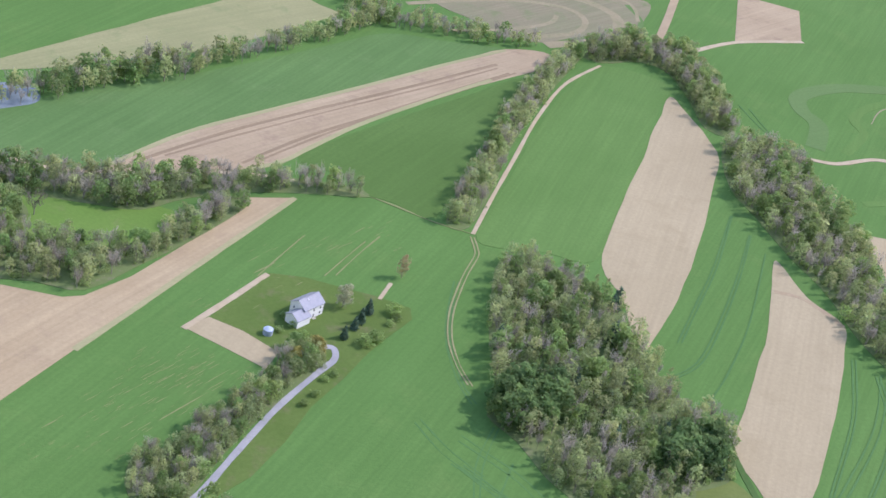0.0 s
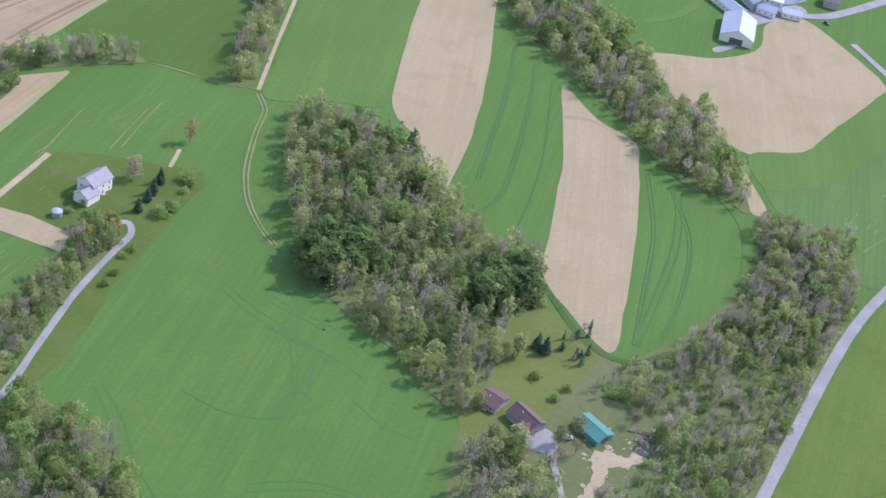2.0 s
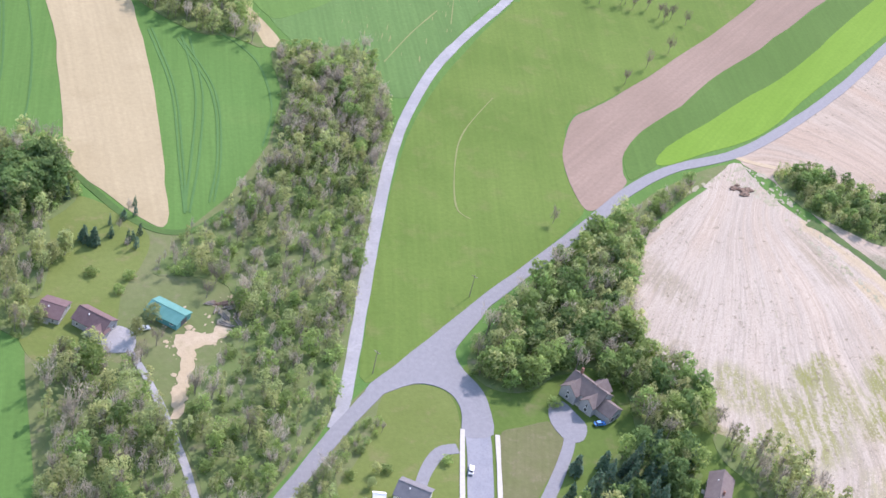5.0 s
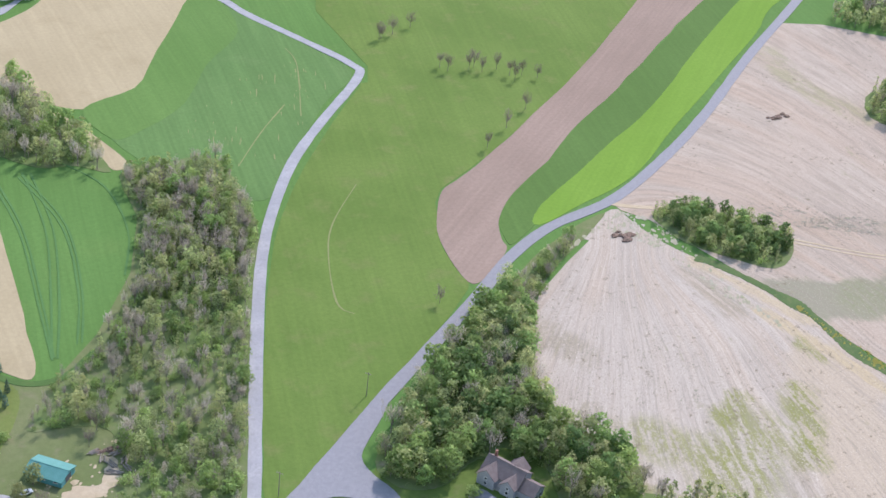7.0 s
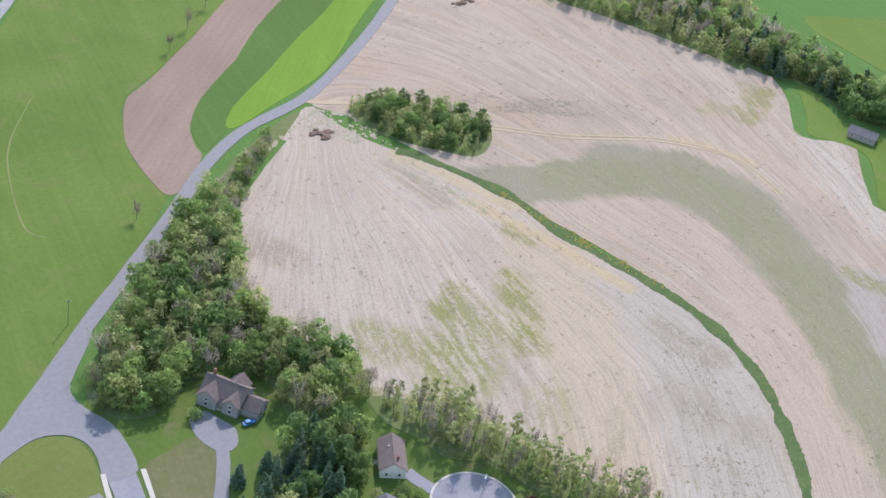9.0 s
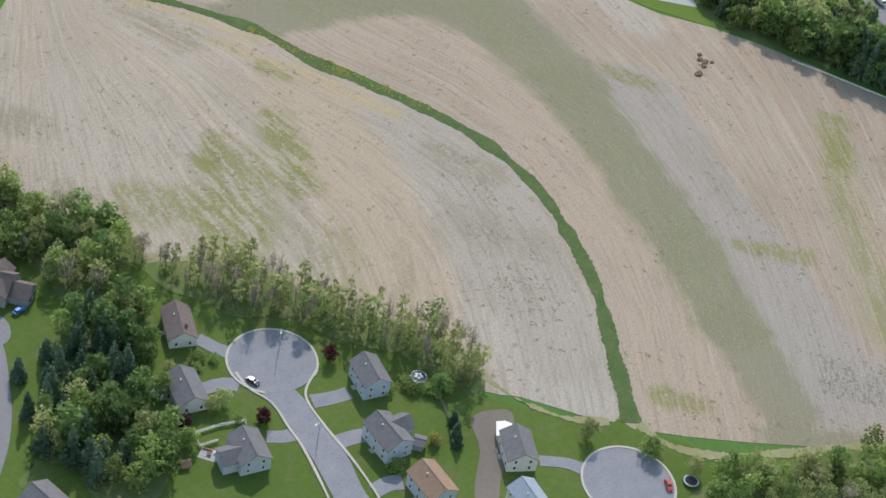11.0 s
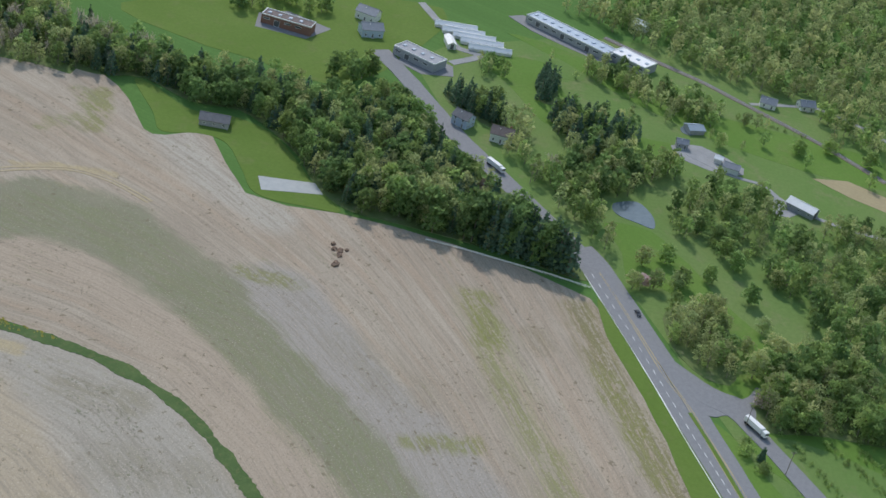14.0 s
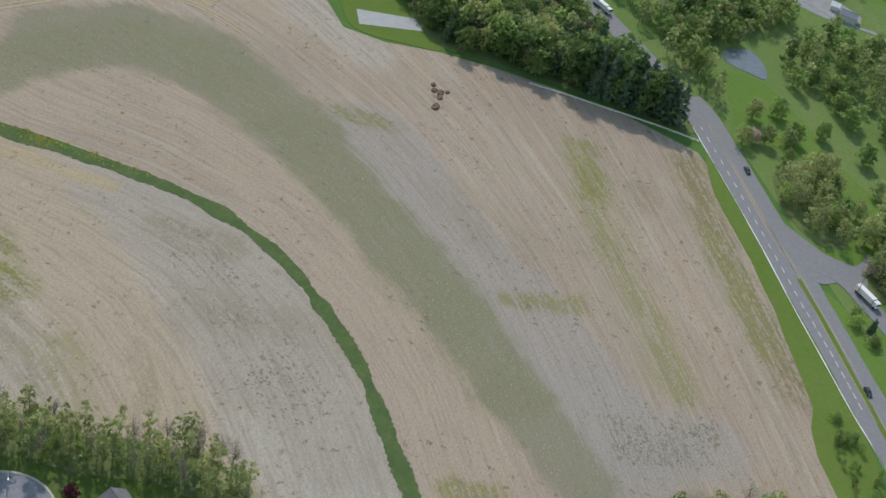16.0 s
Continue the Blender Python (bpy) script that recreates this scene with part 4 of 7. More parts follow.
ribbon("tramline", [(44, 376), (59, 385), (72, 382), (78, 386)], 0.9, crop_track, 0.0472, "dark wheel track through green crop")
ribbon("tramline", [(166, 918), (178, 891), (194, 866)], 0.9, crop_track, 0.1776, "dark wheel track through green crop")
ribbon("tramline", [(173, 916), (185, 884), (200, 864)], 0.9, crop_track, 0.1780, "dark wheel track through green crop")
ribbon("tramline", [(241, 628), (250, 600), (243, 562), (227, 532)], 0.9, crop_track, 0.1784, "dark wheel track through green crop")
ribbon("tramline", [(226, 624), (216, 577), (198, 530), (181, 493)], 0.9, crop_track, 0.1788, "dark wheel track through green crop")
ribbon("tramline", [(223, 626), (213, 578), (195, 531), (179, 494)], 0.9, crop_track, 0.1792, "dark wheel track through green crop")
ribbon("tractor_track", [(352, 552), (324, 528), (308, 506), (293, 476), (295, 466)], 0.6, track_pale, 0.1600, "thin pale track across pasture")
ribbon("tractor_track", [(312, 590), (338, 614), (363, 634)], 0.6, track_pale, 0.1604, "thin pale track across a hayfield")
ribbon("tractor_track", [(364, 620), (392, 670), (397, 690)], 0.6, track_pale, 0.1608, "thin pale track across a hayfield")
ribbon("tractor_track", [(-23, 583), (-20, 599)], 2.0, dirt, 0.1812, "pale dirt scrape on a lawn")
ribbon("field_edge", [(-137, 490), (-122, 532), (-103, 587), (-90, 624), (-79, 656)], 3.0, straw, 0.1616, "pale grassy field edge")
ribbon("field_edge", [(-107, 674), (-93, 691), (-80, 719), (-59, 761), (-18, 827), (4, 860)], 3.0, straw, 0.1620, "pale grassy field edge")
ribbon("field_edge", [(-171, 645), (-147, 696), (-112, 746), (-70, 804), (-23, 871), (8, 912)], 3.0, straw, 0.1624, "pale grassy field edge")
ribbon("lane_west", [(-238, 624), (-222, 627), (-204, 626), (-191, 628), (-168, 637), (-135, 655), (-106, 669), (-83, 673)], 3.2, dirt, 0.2028, "pale dirt lane behind a thicket")
ribbon("lane_west", [(-84, 673), (-48, 676), (-29, 673), (-10, 667), (13, 664)], 1.1, track_pale, 0.2032, "faint dirt track between green fields", 0.6)
ribbon("plough_furrow", [(-150, 666), (-118, 712), (-80, 764), (-36, 822), (6, 880)], 1.6, soil_mauve, 0.1540, "darker furrow in a ploughed field")
ribbon("plough_furrow", [(-104, 686), (-80, 730), (-50, 778), (-16, 828), (18, 880)], 1.6, soil_mauve, 0.1544, "darker furrow in a ploughed field")
ribbon("plough_furrow", [(-163, 650), (-128, 707), (-89, 760), (-44, 819), (5, 886)], 2.6, soil_mauve, 0.1532, "darker furrowed band in a ploughed field")
ribbon("plough_furrow", [(-112, 678), (-88, 723), (-57, 770), (-24, 820), (14, 877)], 2.2, soil_mauve, 0.1536, "darker furrowed band in a ploughed field")
ribbon("lane_far", [(110, 988), (118, 1038), (125, 1091), (130, 1133)], 6.0, soil_pink, 0.2040, "pinkish dirt lane between far fields")
ribbon("lane_far", [(130, 984), (169, 1031), (223, 1067)], 4.0, dirt, 0.2044, "pale dirt lane between far fields")
field("field_contour_fallow", [(-66, 985), (-36, 1008), (20, 1040), (70, 1066), (104, 1070), (104, 1042), (94, 1007), (72, 985), (42, 952), (25, 938), (-4, 940), (-20, 952), (-40, 960)], fallow_worn, 0.1340, "worn brownish fallow between contour strips", 4)
ribbon("contour_strip", [(-74, 963), (-18, 1006), (42, 1039), (74, 1031), (83, 1008), (74, 975), (34, 938)], 9.0, soil_faded, 0.1448, "pinkish contour strip in a green field")
ribbon("contour_strip", [(-64, 951), (-5, 999), (39, 1016), (58, 1003), (53, 974), (27, 949)], 5.0, soil_faded, 0.1552, "tan contour strip in a green field")
ribbon("contour_strip", [(-29, 924), (7, 949), (33, 978), (38, 997)], 3.5, soil_faded, 0.1656, "thin pinkish contour stripe in a green field")
ribbon("contour_strip", [(88, 1053), (99, 1025), (93, 988)], 4.0, crop_olive, 0.1660, "olive contour stripe in a green field")
ribbon("contour_strip", [(41, 1062), (88, 1059), (97, 1024)], 3.0, soil_faded, 0.1764, "pale contour stripe in a green field")
ribbon("contour_strip", [(214, 878), (220, 916), (210, 936), (212, 961), (242, 992), (288, 1014)], 13.0, crop_olive, 0.1368, "olive contour strip in a green field")
ribbon("contour_strip", [(234, 881), (251, 920), (247, 941), (264, 973), (305, 1010)], 7.0, crop_bright, 0.1472, "bright contour strip in a green field")
ribbon("contour_strip", [(238, 814), (262, 830), (282, 857), (274, 871)], 6.0, crop_lime_soft, 0.1476, "paler contour strip in a green field")
ribbon("contour_strip", [(259, 941), (270, 970), (292, 990), (331, 1011)], 0.8, soil_faded, 0.1680, "pale stripe in a green field")
ribbon("strip_gap", [(173, 682), (190, 681), (208, 663)], 3.0, soil_pink, 0.1684, "reddish bare crossing in a tan strip")
ribbon("drive_cottage", [(291, 280), (297, 276), (299, 272)], 5.0, asphalt_new, 0.2088, "grey asphalt drive")
ribbon("drive_cottage", [(308, 294), (308, 287), (309, 281)], 5.0, asphalt_new, 0.2092, "grey asphalt drive")
ribbon("drive_cottage", [(287, 254), (290, 250), (293, 248)], 5.0, asphalt_new, 0.2000, "grey asphalt drive")
ribbon("drive_cottage", [(307, 251), (312, 247), (317, 244)], 5.5, asphalt_new, 0.2004, "grey asphalt drive")
ribbon("drive_cottage", [(298, 236), (303, 233), (305, 231)], 5.5, asphalt_new, 0.2008, "grey asphalt drive")
ribbon("drive_cottage", [(288, 218), (293, 216), (296, 213)], 5.5, asphalt_new, 0.2012, "grey asphalt drive")
ribbon("drive_cottage", [(328, 184), (332, 177), (333, 172)], 4.5, asphalt_new, 0.2016, "grey asphalt drive")
ribbon("yellow_line", [(622, 119), (592, 103), (557, 85), (542, 75), (520, 65), (500, 55), (476, 43), (461, 35), (424, 16), (390, -3)], 0.22, paint_yellow, 0.3220, "yellow painted road line")
ribbon("yellow_line", [(623, 119), (592, 102), (558, 84), (542, 74), (521, 63), (500, 52), (477, 41), (462, 34), (425, 14), (390, -4)], 0.22, paint_yellow, 0.3224, "yellow painted road line")
ribbon("white_line", [(617, 125), (582, 106), (548, 88), (518, 73), (497, 62), (472, 49), (458, 41), (422, 22), (387, 3)], 0.25, paint_white, 0.3228, "white painted road edge line")
ribbon("grass_median", [(537, 73), (520, 64), (500, 54), (476, 42), (462, 35), (425, 15), (390, -3)], 1.6, grass_bright, 0.3432, "narrow grass median between carriageways")
ribbon("kerb_street", [(303, 276), (300, 269), (299, 260), (294, 251), (289, 242), (278, 227), (272, 220)], 0.8, concrete, 0.4244, "pale concrete kerb beside a street")
ribbon("kerb_street", [(319, 257), (308, 254), (301, 243), (295, 230), (287, 216), (280, 208)], 0.8, concrete, 0.4248, "pale concrete kerb beside a street")
ribbon("waterway_grass", [(454, 432), (459, 420), (464, 400), (467, 376), (463, 348), (464, 326), (465, 303), (463, 279), (457, 259), (447, 240), (431, 221), (416, 206), (403, 196), (385, 184), (372, 175), (360, 167)], 5.4, waterway_green, 0.2052, "dark green grassed waterway between stubble fields", 1.3)
ribbon("field_margin", [(352, 226), (350, 216), (348, 208), (347, 198), (349, 185), (356, 173)], 2.4, weedy, 0.2152, "ragged weedy margin below stubble", 1.3)
ribbon("field_margin", [(361, 165), (359, 158), (359, 151), (363, 141), (370, 132), (380, 120), (391, 109), (404, 93)], 2.4, weedy, 0.2156, "ragged weedy margin below stubble", 1.3)
ribbon("track_grass", [(144, 530), (150, 511), (156, 496), (166, 484), (179, 482), (195, 491)], 3.2, grass_dark, 0.1956, "dark green grass track round a field tip")
ribbon("tramline", [(26, 497), (37, 490), (53, 480), (66, 467)], 0.7, crop_track, 0.0460, "faint wheel track through green crop")
ribbon("tramline", [(25, 493), (37, 486), (52, 476), (64, 463)], 0.7, crop_track, 0.0464, "faint wheel track through green crop")
ribbon("tramline", [(39, 508), (34, 480), (36, 448), (32, 425)], 0.7, crop_track, 0.0468, "faint wheel track through green crop")
ribbon("tramline", [(41, 508), (37, 480), (38, 448), (34, 425)], 0.7, crop_track, 0.0472, "faint wheel track through green crop")
ribbon("tramline", [(22, 388), (40, 392), (58, 389), (71, 379)], 0.7, crop_track, 0.0476, "faint wheel track through green crop")
ribbon("tramline", [(22, 384), (40, 388), (58, 386), (70, 376)], 0.7, crop_track, 0.0480, "faint wheel track through green crop")
ribbon("tramline", [(25, 414), (32, 434), (41, 439), (44, 430), (38, 413), (30, 406)], 0.7, crop_track, 0.0484, "faint wheel track through green crop")
ribbon("tramline", [(47, 356), (58, 365), (71, 366)], 0.7, crop_track, 0.0488, "faint wheel track through green crop")
ribbon("tramline", [(46, 354), (58, 362), (71, 363)], 0.7, crop_track, 0.0492, "faint wheel track through green crop")
ribbon("tramline", [(60, 438), (70, 426), (83, 420)], 0.7, crop_track, 0.0400, "faint wheel track through green crop")
ribbon("tramline", [(16, 363), (30, 367), (42, 364)], 0.7, crop_track, 0.0404, "faint wheel track through green crop")
ribbon("tramline", [(8, 501), (22, 486), (38, 474)], 0.7, crop_track, 0.0408, "faint wheel track through green crop")
ribbon("tramline", [(6, 498), (20, 482), (37, 471)], 0.7, crop_track, 0.0412, "faint wheel track through green crop")
ribbon("tramline", [(-4, 433), (12, 424), (29, 423), (43, 429)], 0.7, crop_track, 0.0416, "faint wheel track through green crop")
dash(618.2, 121.4, -153)
dash(611.3, 117.5, -153)
dash(604.4, 113.7, -153)
dash(597.7, 110.0, -153)
dash(591.1, 106.4, -153)
dash(584.6, 102.8, -153)
dash(577.6, 99.2, -153)
dash(570.8, 95.6, -153)
dash(564.1, 92.2, -153)
dash(557.5, 88.8, -153)
dash(551.1, 85.4, -153)
dash(545.0, 82.3, -153)
dash(539.1, 79.2, -153)
dash(533.2, 76.2, -153)
dash(527.5, 73.3, -153)
dash(521.8, 70.4, -153)
dash(517.3, 67.9, -153)
dash(512.9, 65.4, -153)
dash(508.5, 63.0, -153)
dash(504.1, 60.6, -153)
dash(499.9, 58.2, -153)
dash(495.2, 55.9, -153)
dash(490.6, 53.5, -153)
dash(486.1, 51.2, -153)
dash(481.7, 49.0, -153)
dash(477.3, 46.8, -153)

# ---- weeds, straw and streaks ----
patches("weeds", [(448, 290), (451, 270), (422, 243), (413, 223), (392, 203), (379, 218), (392, 238), (418, 264)], weed_dark, 660, 0.21, 42, "dark weed tufts among corn stubble", 8, 1.5)
patches("weeds", [(431, 128), (444, 92), (423, 91), (412, 119)], weed_dark, 616, 0.21, 30, "dark weed tufts among corn stubble", 10, 1.5)
patches("weeds", [(372, 442), (400, 430), (406, 387), (410, 352), (355, 331), (325, 371), (332, 396)], weed_dark, 1012, 0.15, 42, "dark weed tufts among corn stubble", 11, 1.5)
patches("weeds", [(511, 458), (532, 439), (567, 407), (556, 398), (515, 431)], weed_dark, 484, 0.26, 150, "dark weeds among corn stubble", 13, 2.0)
patches("crop_streaks", [(-110, 514), (-65, 508), (-79, 474), (-95, 450)], track_pale, 60, 0.11, 62, "thin pale streaks along the rows of a crop", 21, 30.0)
patches("crop_streaks", [(-137, 421), (-112, 501), (-68, 511), (-84, 472), (-106, 413)], track_pale, 110, 0.11, 62, "thin pale streaks along the rows of a crop", 22, 30.0)
patches("crop_streaks", [(-108, 529), (-82, 614), (-27, 659), (-7, 645), (-53, 584), (-81, 542)], track_pale, 60, 0.11, 62, "thin pale streaks along the rows of a crop", 23, 30.0)
patches("verge_weeds", [(372, 448), (405, 464), (448, 478), (459, 466), (451, 404), (449, 370), (442, 410), (443, 446), (431, 470), (387, 458)], weed_thin, 384, 0.54, 45, "dry weeds along a field edge", 26, 2.0)
patches("hay_streaks", [(291, 626), (345, 671), (392, 677), (399, 644), (338, 589), (307, 576)], track_pale, 70, 0.2, 60, "pale hay streaks on a hayfield", 28, 14.0)
patches("waterway_flowers", [(466, 385), (468, 351), (469, 315), (467, 294), (464, 315), (462, 353)], leaf_yellow_soil, 160, 0.40, 30, "yellow flowering weeds along a waterway", 32, 2.0)

patches("dirt_patches", [(143, 435), (154, 445), (164, 435), (181, 444), (178, 428), (168, 416), (158, 410), (152, 393), (141, 385), (142, 399), (148, 414)], dirt, 90, 0.45, 40, "scattered bare dirt and straw beside a shed", 50, 1.6)

# ---- buildings and other things ----


def box(bm, x0, x1, y0, y1, z0, z1, m=None):
    vs = [bm.verts.new(Vector((x, y, z))) for z in (z0, z1) for x, y in ((x0, y0), (x1, y0), (x1, y1), (x0, y1))]
    for f in ((3, 2, 1, 0), (4, 5, 6, 7), (0, 1, 5, 4), (1, 2, 6, 5), (2, 3, 7, 6), (3, 0, 4, 7)):
        bm.faces.new([vs[i] for i in f])
    if m is not None:
        bmesh.ops.transform(bm, matrix=m, verts=vs)
    return vs


def boxed(*a, bevel=0.0, m=None):
    bm = bmesh.new()
    box(bm, *a, m=m)
    if bevel:
        bmesh.ops.bevel(bm, geom=bm.edges[:], offset=bevel, segments=1, affect="EDGES")
    return bm


def tube(bm, r0, r1, z0, z1, sides=16, m=None):
    a = bmesh.ops.create_cone(bm, cap_ends=True, segments=sides, radius1=r0, radius2=r1, depth=z1 - z0)
    bmesh.ops.translate(bm, verts=a["verts"], vec=(0, 0, (z0 + z1) / 2))
    if m is not None:
        bmesh.ops.transform(bm, matrix=m, verts=a["verts"])
    return a["verts"]


def thing(name, x, y, turn, label, category, group=""):
    ob = new(name)
    ob.empty_display_size = 1.0
    ob.matrix_world = pose(x, y, 0.1, 0, 0, turn)
    return tagged(ob, label, category, group)


def gable_body(L, W, wall, ridge):
    """Walls with both gables; the ridge runs along x."""
    bm = bmesh.new()
    top = ridge - 0.12
    ends = []
    for x in (-L / 2, L / 2):
        ends.append([bm.verts.new((x, y, z)) for y, z in ((-W / 2, -0.1), (W / 2, -0.1), (W / 2, wall), (0, top), (-W / 2, wall))])
    a, b = ends
    bm.faces.new(a[::-1])
    bm.faces.new(b)
    for i in range(5):
        j = (i + 1) % 5
        bm.faces.new((a[i], a[j], b[j], b[i]))
    bmesh.ops.recalc_face_normals(bm, faces=bm.faces)
    return bm


def roof_side(L, W, wall, ridge, side, over=0.45, thick=0.22):
    """One slope of the roof, a slab with eaves."""
    bm = bmesh.new()
    slope = (ridge - wall) / (W / 2)
    ye, ze = side * (W / 2 + over), wall - over * slope
    x = L / 2 + over
    prof = [(0, ridge), (ye, ze), (ye, ze + thick), (0, ridge + thick)]
    ends = [[bm.verts.new((sx, y, z)) for y, z in prof] for sx in (-x, x)]
    bm.faces.new(ends[0])
    bm.faces.new(ends[1][::-1])
    for i in range(4):
        j = (i + 1) % 4
        bm.faces.new((ends[0][i], ends[0][j], ends[1][j], ends[1][i]))
    bmesh.ops.recalc_face_normals(bm, faces=bm.faces)
    return bm


def opening(ob, x, y, z, w, h, facing, pane, name="window"):
    """A window or door set in a white frame that stands 6 cm proud; facing: the way out, in degrees."""
    m = pose(x, y, z, 0, 0, facing)
    bm = bmesh.new()
    t = 0.14
    for a in ((-0.02, 0.07, -w / 2, -w / 2 + t, 0, h), (-0.02, 0.07, w / 2 - t, w / 2, 0, h), (-0.02, 0.07, -w / 2, w / 2, h - t, h), (-0.02, 0.09, -w / 2 - 0.05, w / 2 + 0.05, -0.05, t * 0.8)):
        box(bm, *a, m=m)
    frm = part(name, bm, paint_white, ob, "white frame")
    part("door_leaf" if name == "door" else "pane", boxed(-0.02, 0.03, -w / 2 + t, w / 2 - t, t * 0.8, h - t, m=m), pane, frm)


def gabled(ob, L, W, wall, ridge, walls, roofs, windows=True, pre=""):
    part(pre + "wall", gable_body(L, W, wall, ridge), walls, ob)
    for side in (-1, 1):
        part(pre + "roof", roof_side(L, W, wall, ridge, side), roofs, ob)
    bm = bmesh.new()
    box(bm, -L / 2 - 0.45, L / 2 + 0.45, -0.16, 0.16, ridge + 0.12, ridge + 0.3)
    part(pre + "ridge_cap", bm, roofs, ob)
    if not windows:
        return
    floors = [0.9] if wall < 4.6 else [0.9, 3.5]
    n = max(2, int(L / 3.2))
    for z in floors:
        for k in range(n):
            x = -L / 2 + (k + 0.5) * L / n
            for side in (-1, 1):
                if z == floors[0] and k == n // 2 and side == -1:
                    opening(ob, x, side * W / 2, 0.15, 1.1, 2.1, side * 90, door_dark, "door")
                else:
                    opening(ob, x, side * W / 2, z, 1.1, 1.4, side * 90, glass_dark)
        for end in (-1, 1):
            for y in (-W / 4, W / 4):
                opening(ob, end * L / 2, y, z, 1.0, 1.4, 0 if end > 0 else 180, glass_dark)


def cottage(x, y, turn, L, W, wall, ridge, walls, roofs, label, wing=None):
    ob = thing("house", x, y, turn, label, "house")
    gabled(ob, L, W, wall, ridge, walls, roofs)
    if wing:
        wx, wy, wt, wl, ww, wh, wr = wing
        m = pose(wx, wy, 0, 0, 0, wt)
        for nm, bm in (("wing_wall", gable_body(wl, ww, wh, wr)), ("wing_roof", roof_side(wl, ww, wh, wr, -1)), ("wing_roof", roof_side(wl, ww, wh, wr, 1))):
            bmesh.ops.transform(bm, matrix=m, verts=bm.verts)
            part(nm, bm, walls if nm == "wing_wall" else roofs, ob)
    if roofs in (roof_brown, roof_metal):
        part("chimney", boxed(L * 0.28, L * 0.28 + 0.8, W * 0.1, W * 0.1 + 0.8, wall, ridge + 0.9, bevel=0.04), brick_red, ob, "brick chimney")
    bm = bmesh.new()
    tube(bm, 0.22, 0.22, 0, 0.6, 8, m=pose(-L * 0.12, -W * 0.16, ridge - W * 0.16 * (ridge - wall) / (W / 2) + 0.1))
    part("roof_vent", bm, paint_white, ob, "white roof vent")
    part("doorstep", boxed(-0.9, 0.9, -W / 2 - 1.3, -W / 2 - 0.02, 0.0, 0.25, bevel=0.03), concrete, ob)
    return ob


def hill_house(x, y, turn, label):
    """A long house with two cross gables and a lower garage end."""
    ob = thing("house", x, y, turn, label, "house")
    gabled(ob, 15.0, 9.5, 4.5, 8.0, siding_grey, roof_brown)
    for wx, side, wl, ww, wh, wr in ((-4.0, -1, 5.6, 7.0, 4.3, 7.4), (4.6, -1, 5.0, 5.5, 4.3, 6.8), (2.0, 1, 5.2, 6.5, 4.3, 7.2)):
        m = pose(wx, side * 4.4, 0, 0, 0, 90)
        for nm, bm in (("wing_wall", gable_body(wl, ww, wh, wr)), ("wing_roof", roof_side(wl, ww, wh, wr, -1)), ("wing_roof", roof_side(wl, ww, wh, wr, 1))):
            bmesh.ops.transform(bm, matrix=m, verts=bm.verts)
            part(nm, bm, siding_grey if nm == "wing_wall" else roof_brown, ob)
        opening(ob, wx, side * (4.4 + wl / 2), 0.9, 1.4, 1.5, side * 90, glass_dark)
        opening(ob, wx, side * (4.4 + wl / 2), 3.0, 1.2, 1.2, side * 90, glass_dark)
    m = pose(10.4, -0.6, 0)
    for nm, bm in (("garage_wall", gable_body(6.6, 7.5, 3.2, 5.8)), ("garage_roof", roof_side(6.6, 7.5, 3.2, 5.8, -1)), ("garage_roof", roof_side(6.6, 7.5, 3.2, 5.8, 1))):
        bmesh.ops.transform(bm, matrix=m, verts=bm.verts)
        part(nm, bm, siding_grey if nm == "garage_wall" else roof_brown, ob)
    opening(ob, 13.7, -2.2, 0.1, 2.6, 2.3, 0, door_dark, "door")
    opening(ob, 13.7, 1.0, 0.1, 2.6, 2.3, 0, door_dark, "door")
    part("chimney", boxed(-6.0, -5.1, 0.8, 1.7, 5.4, 10.0, bevel=0.04), brick_red, ob, "brick chimney")
    part("porch", boxed(-1.0, 2.6, -6.4, -4.78, 0.0, 0.4, bevel=0.04), concrete, ob, "pale concrete porch")
    return ob


def barn(x, y, turn, L, W, wall, ridge, walls, roofs, label):
    ob = thing("shed" if L < 12 else "barn", x, y, turn, label, "shed" if L < 12 else "barn")
    gabled(ob, L, W, wall, ridge, walls, roofs, windows=False)
    if L > 9:
        part("sliding_door", boxed(L / 2 - 0.03, L / 2 + 0.1, -W * 0.2, W * 0.2, 0.05, min(wall, 3.6), bevel=0.02), door_dark, ob, "dark sliding door")
        n = int(L / 4)
        for k in range(n):
            for side in (-1, 1):
                opening(ob, -L / 2 + (k + 0.5) * L / n, side * W / 2, 1.3, 1.4, 0.9, side * 90, glass_dark)
    else:
        opening(ob, L / 2, 0, 0.1, 1.0, 1.9, 0, door_dark, "door")
    return ob


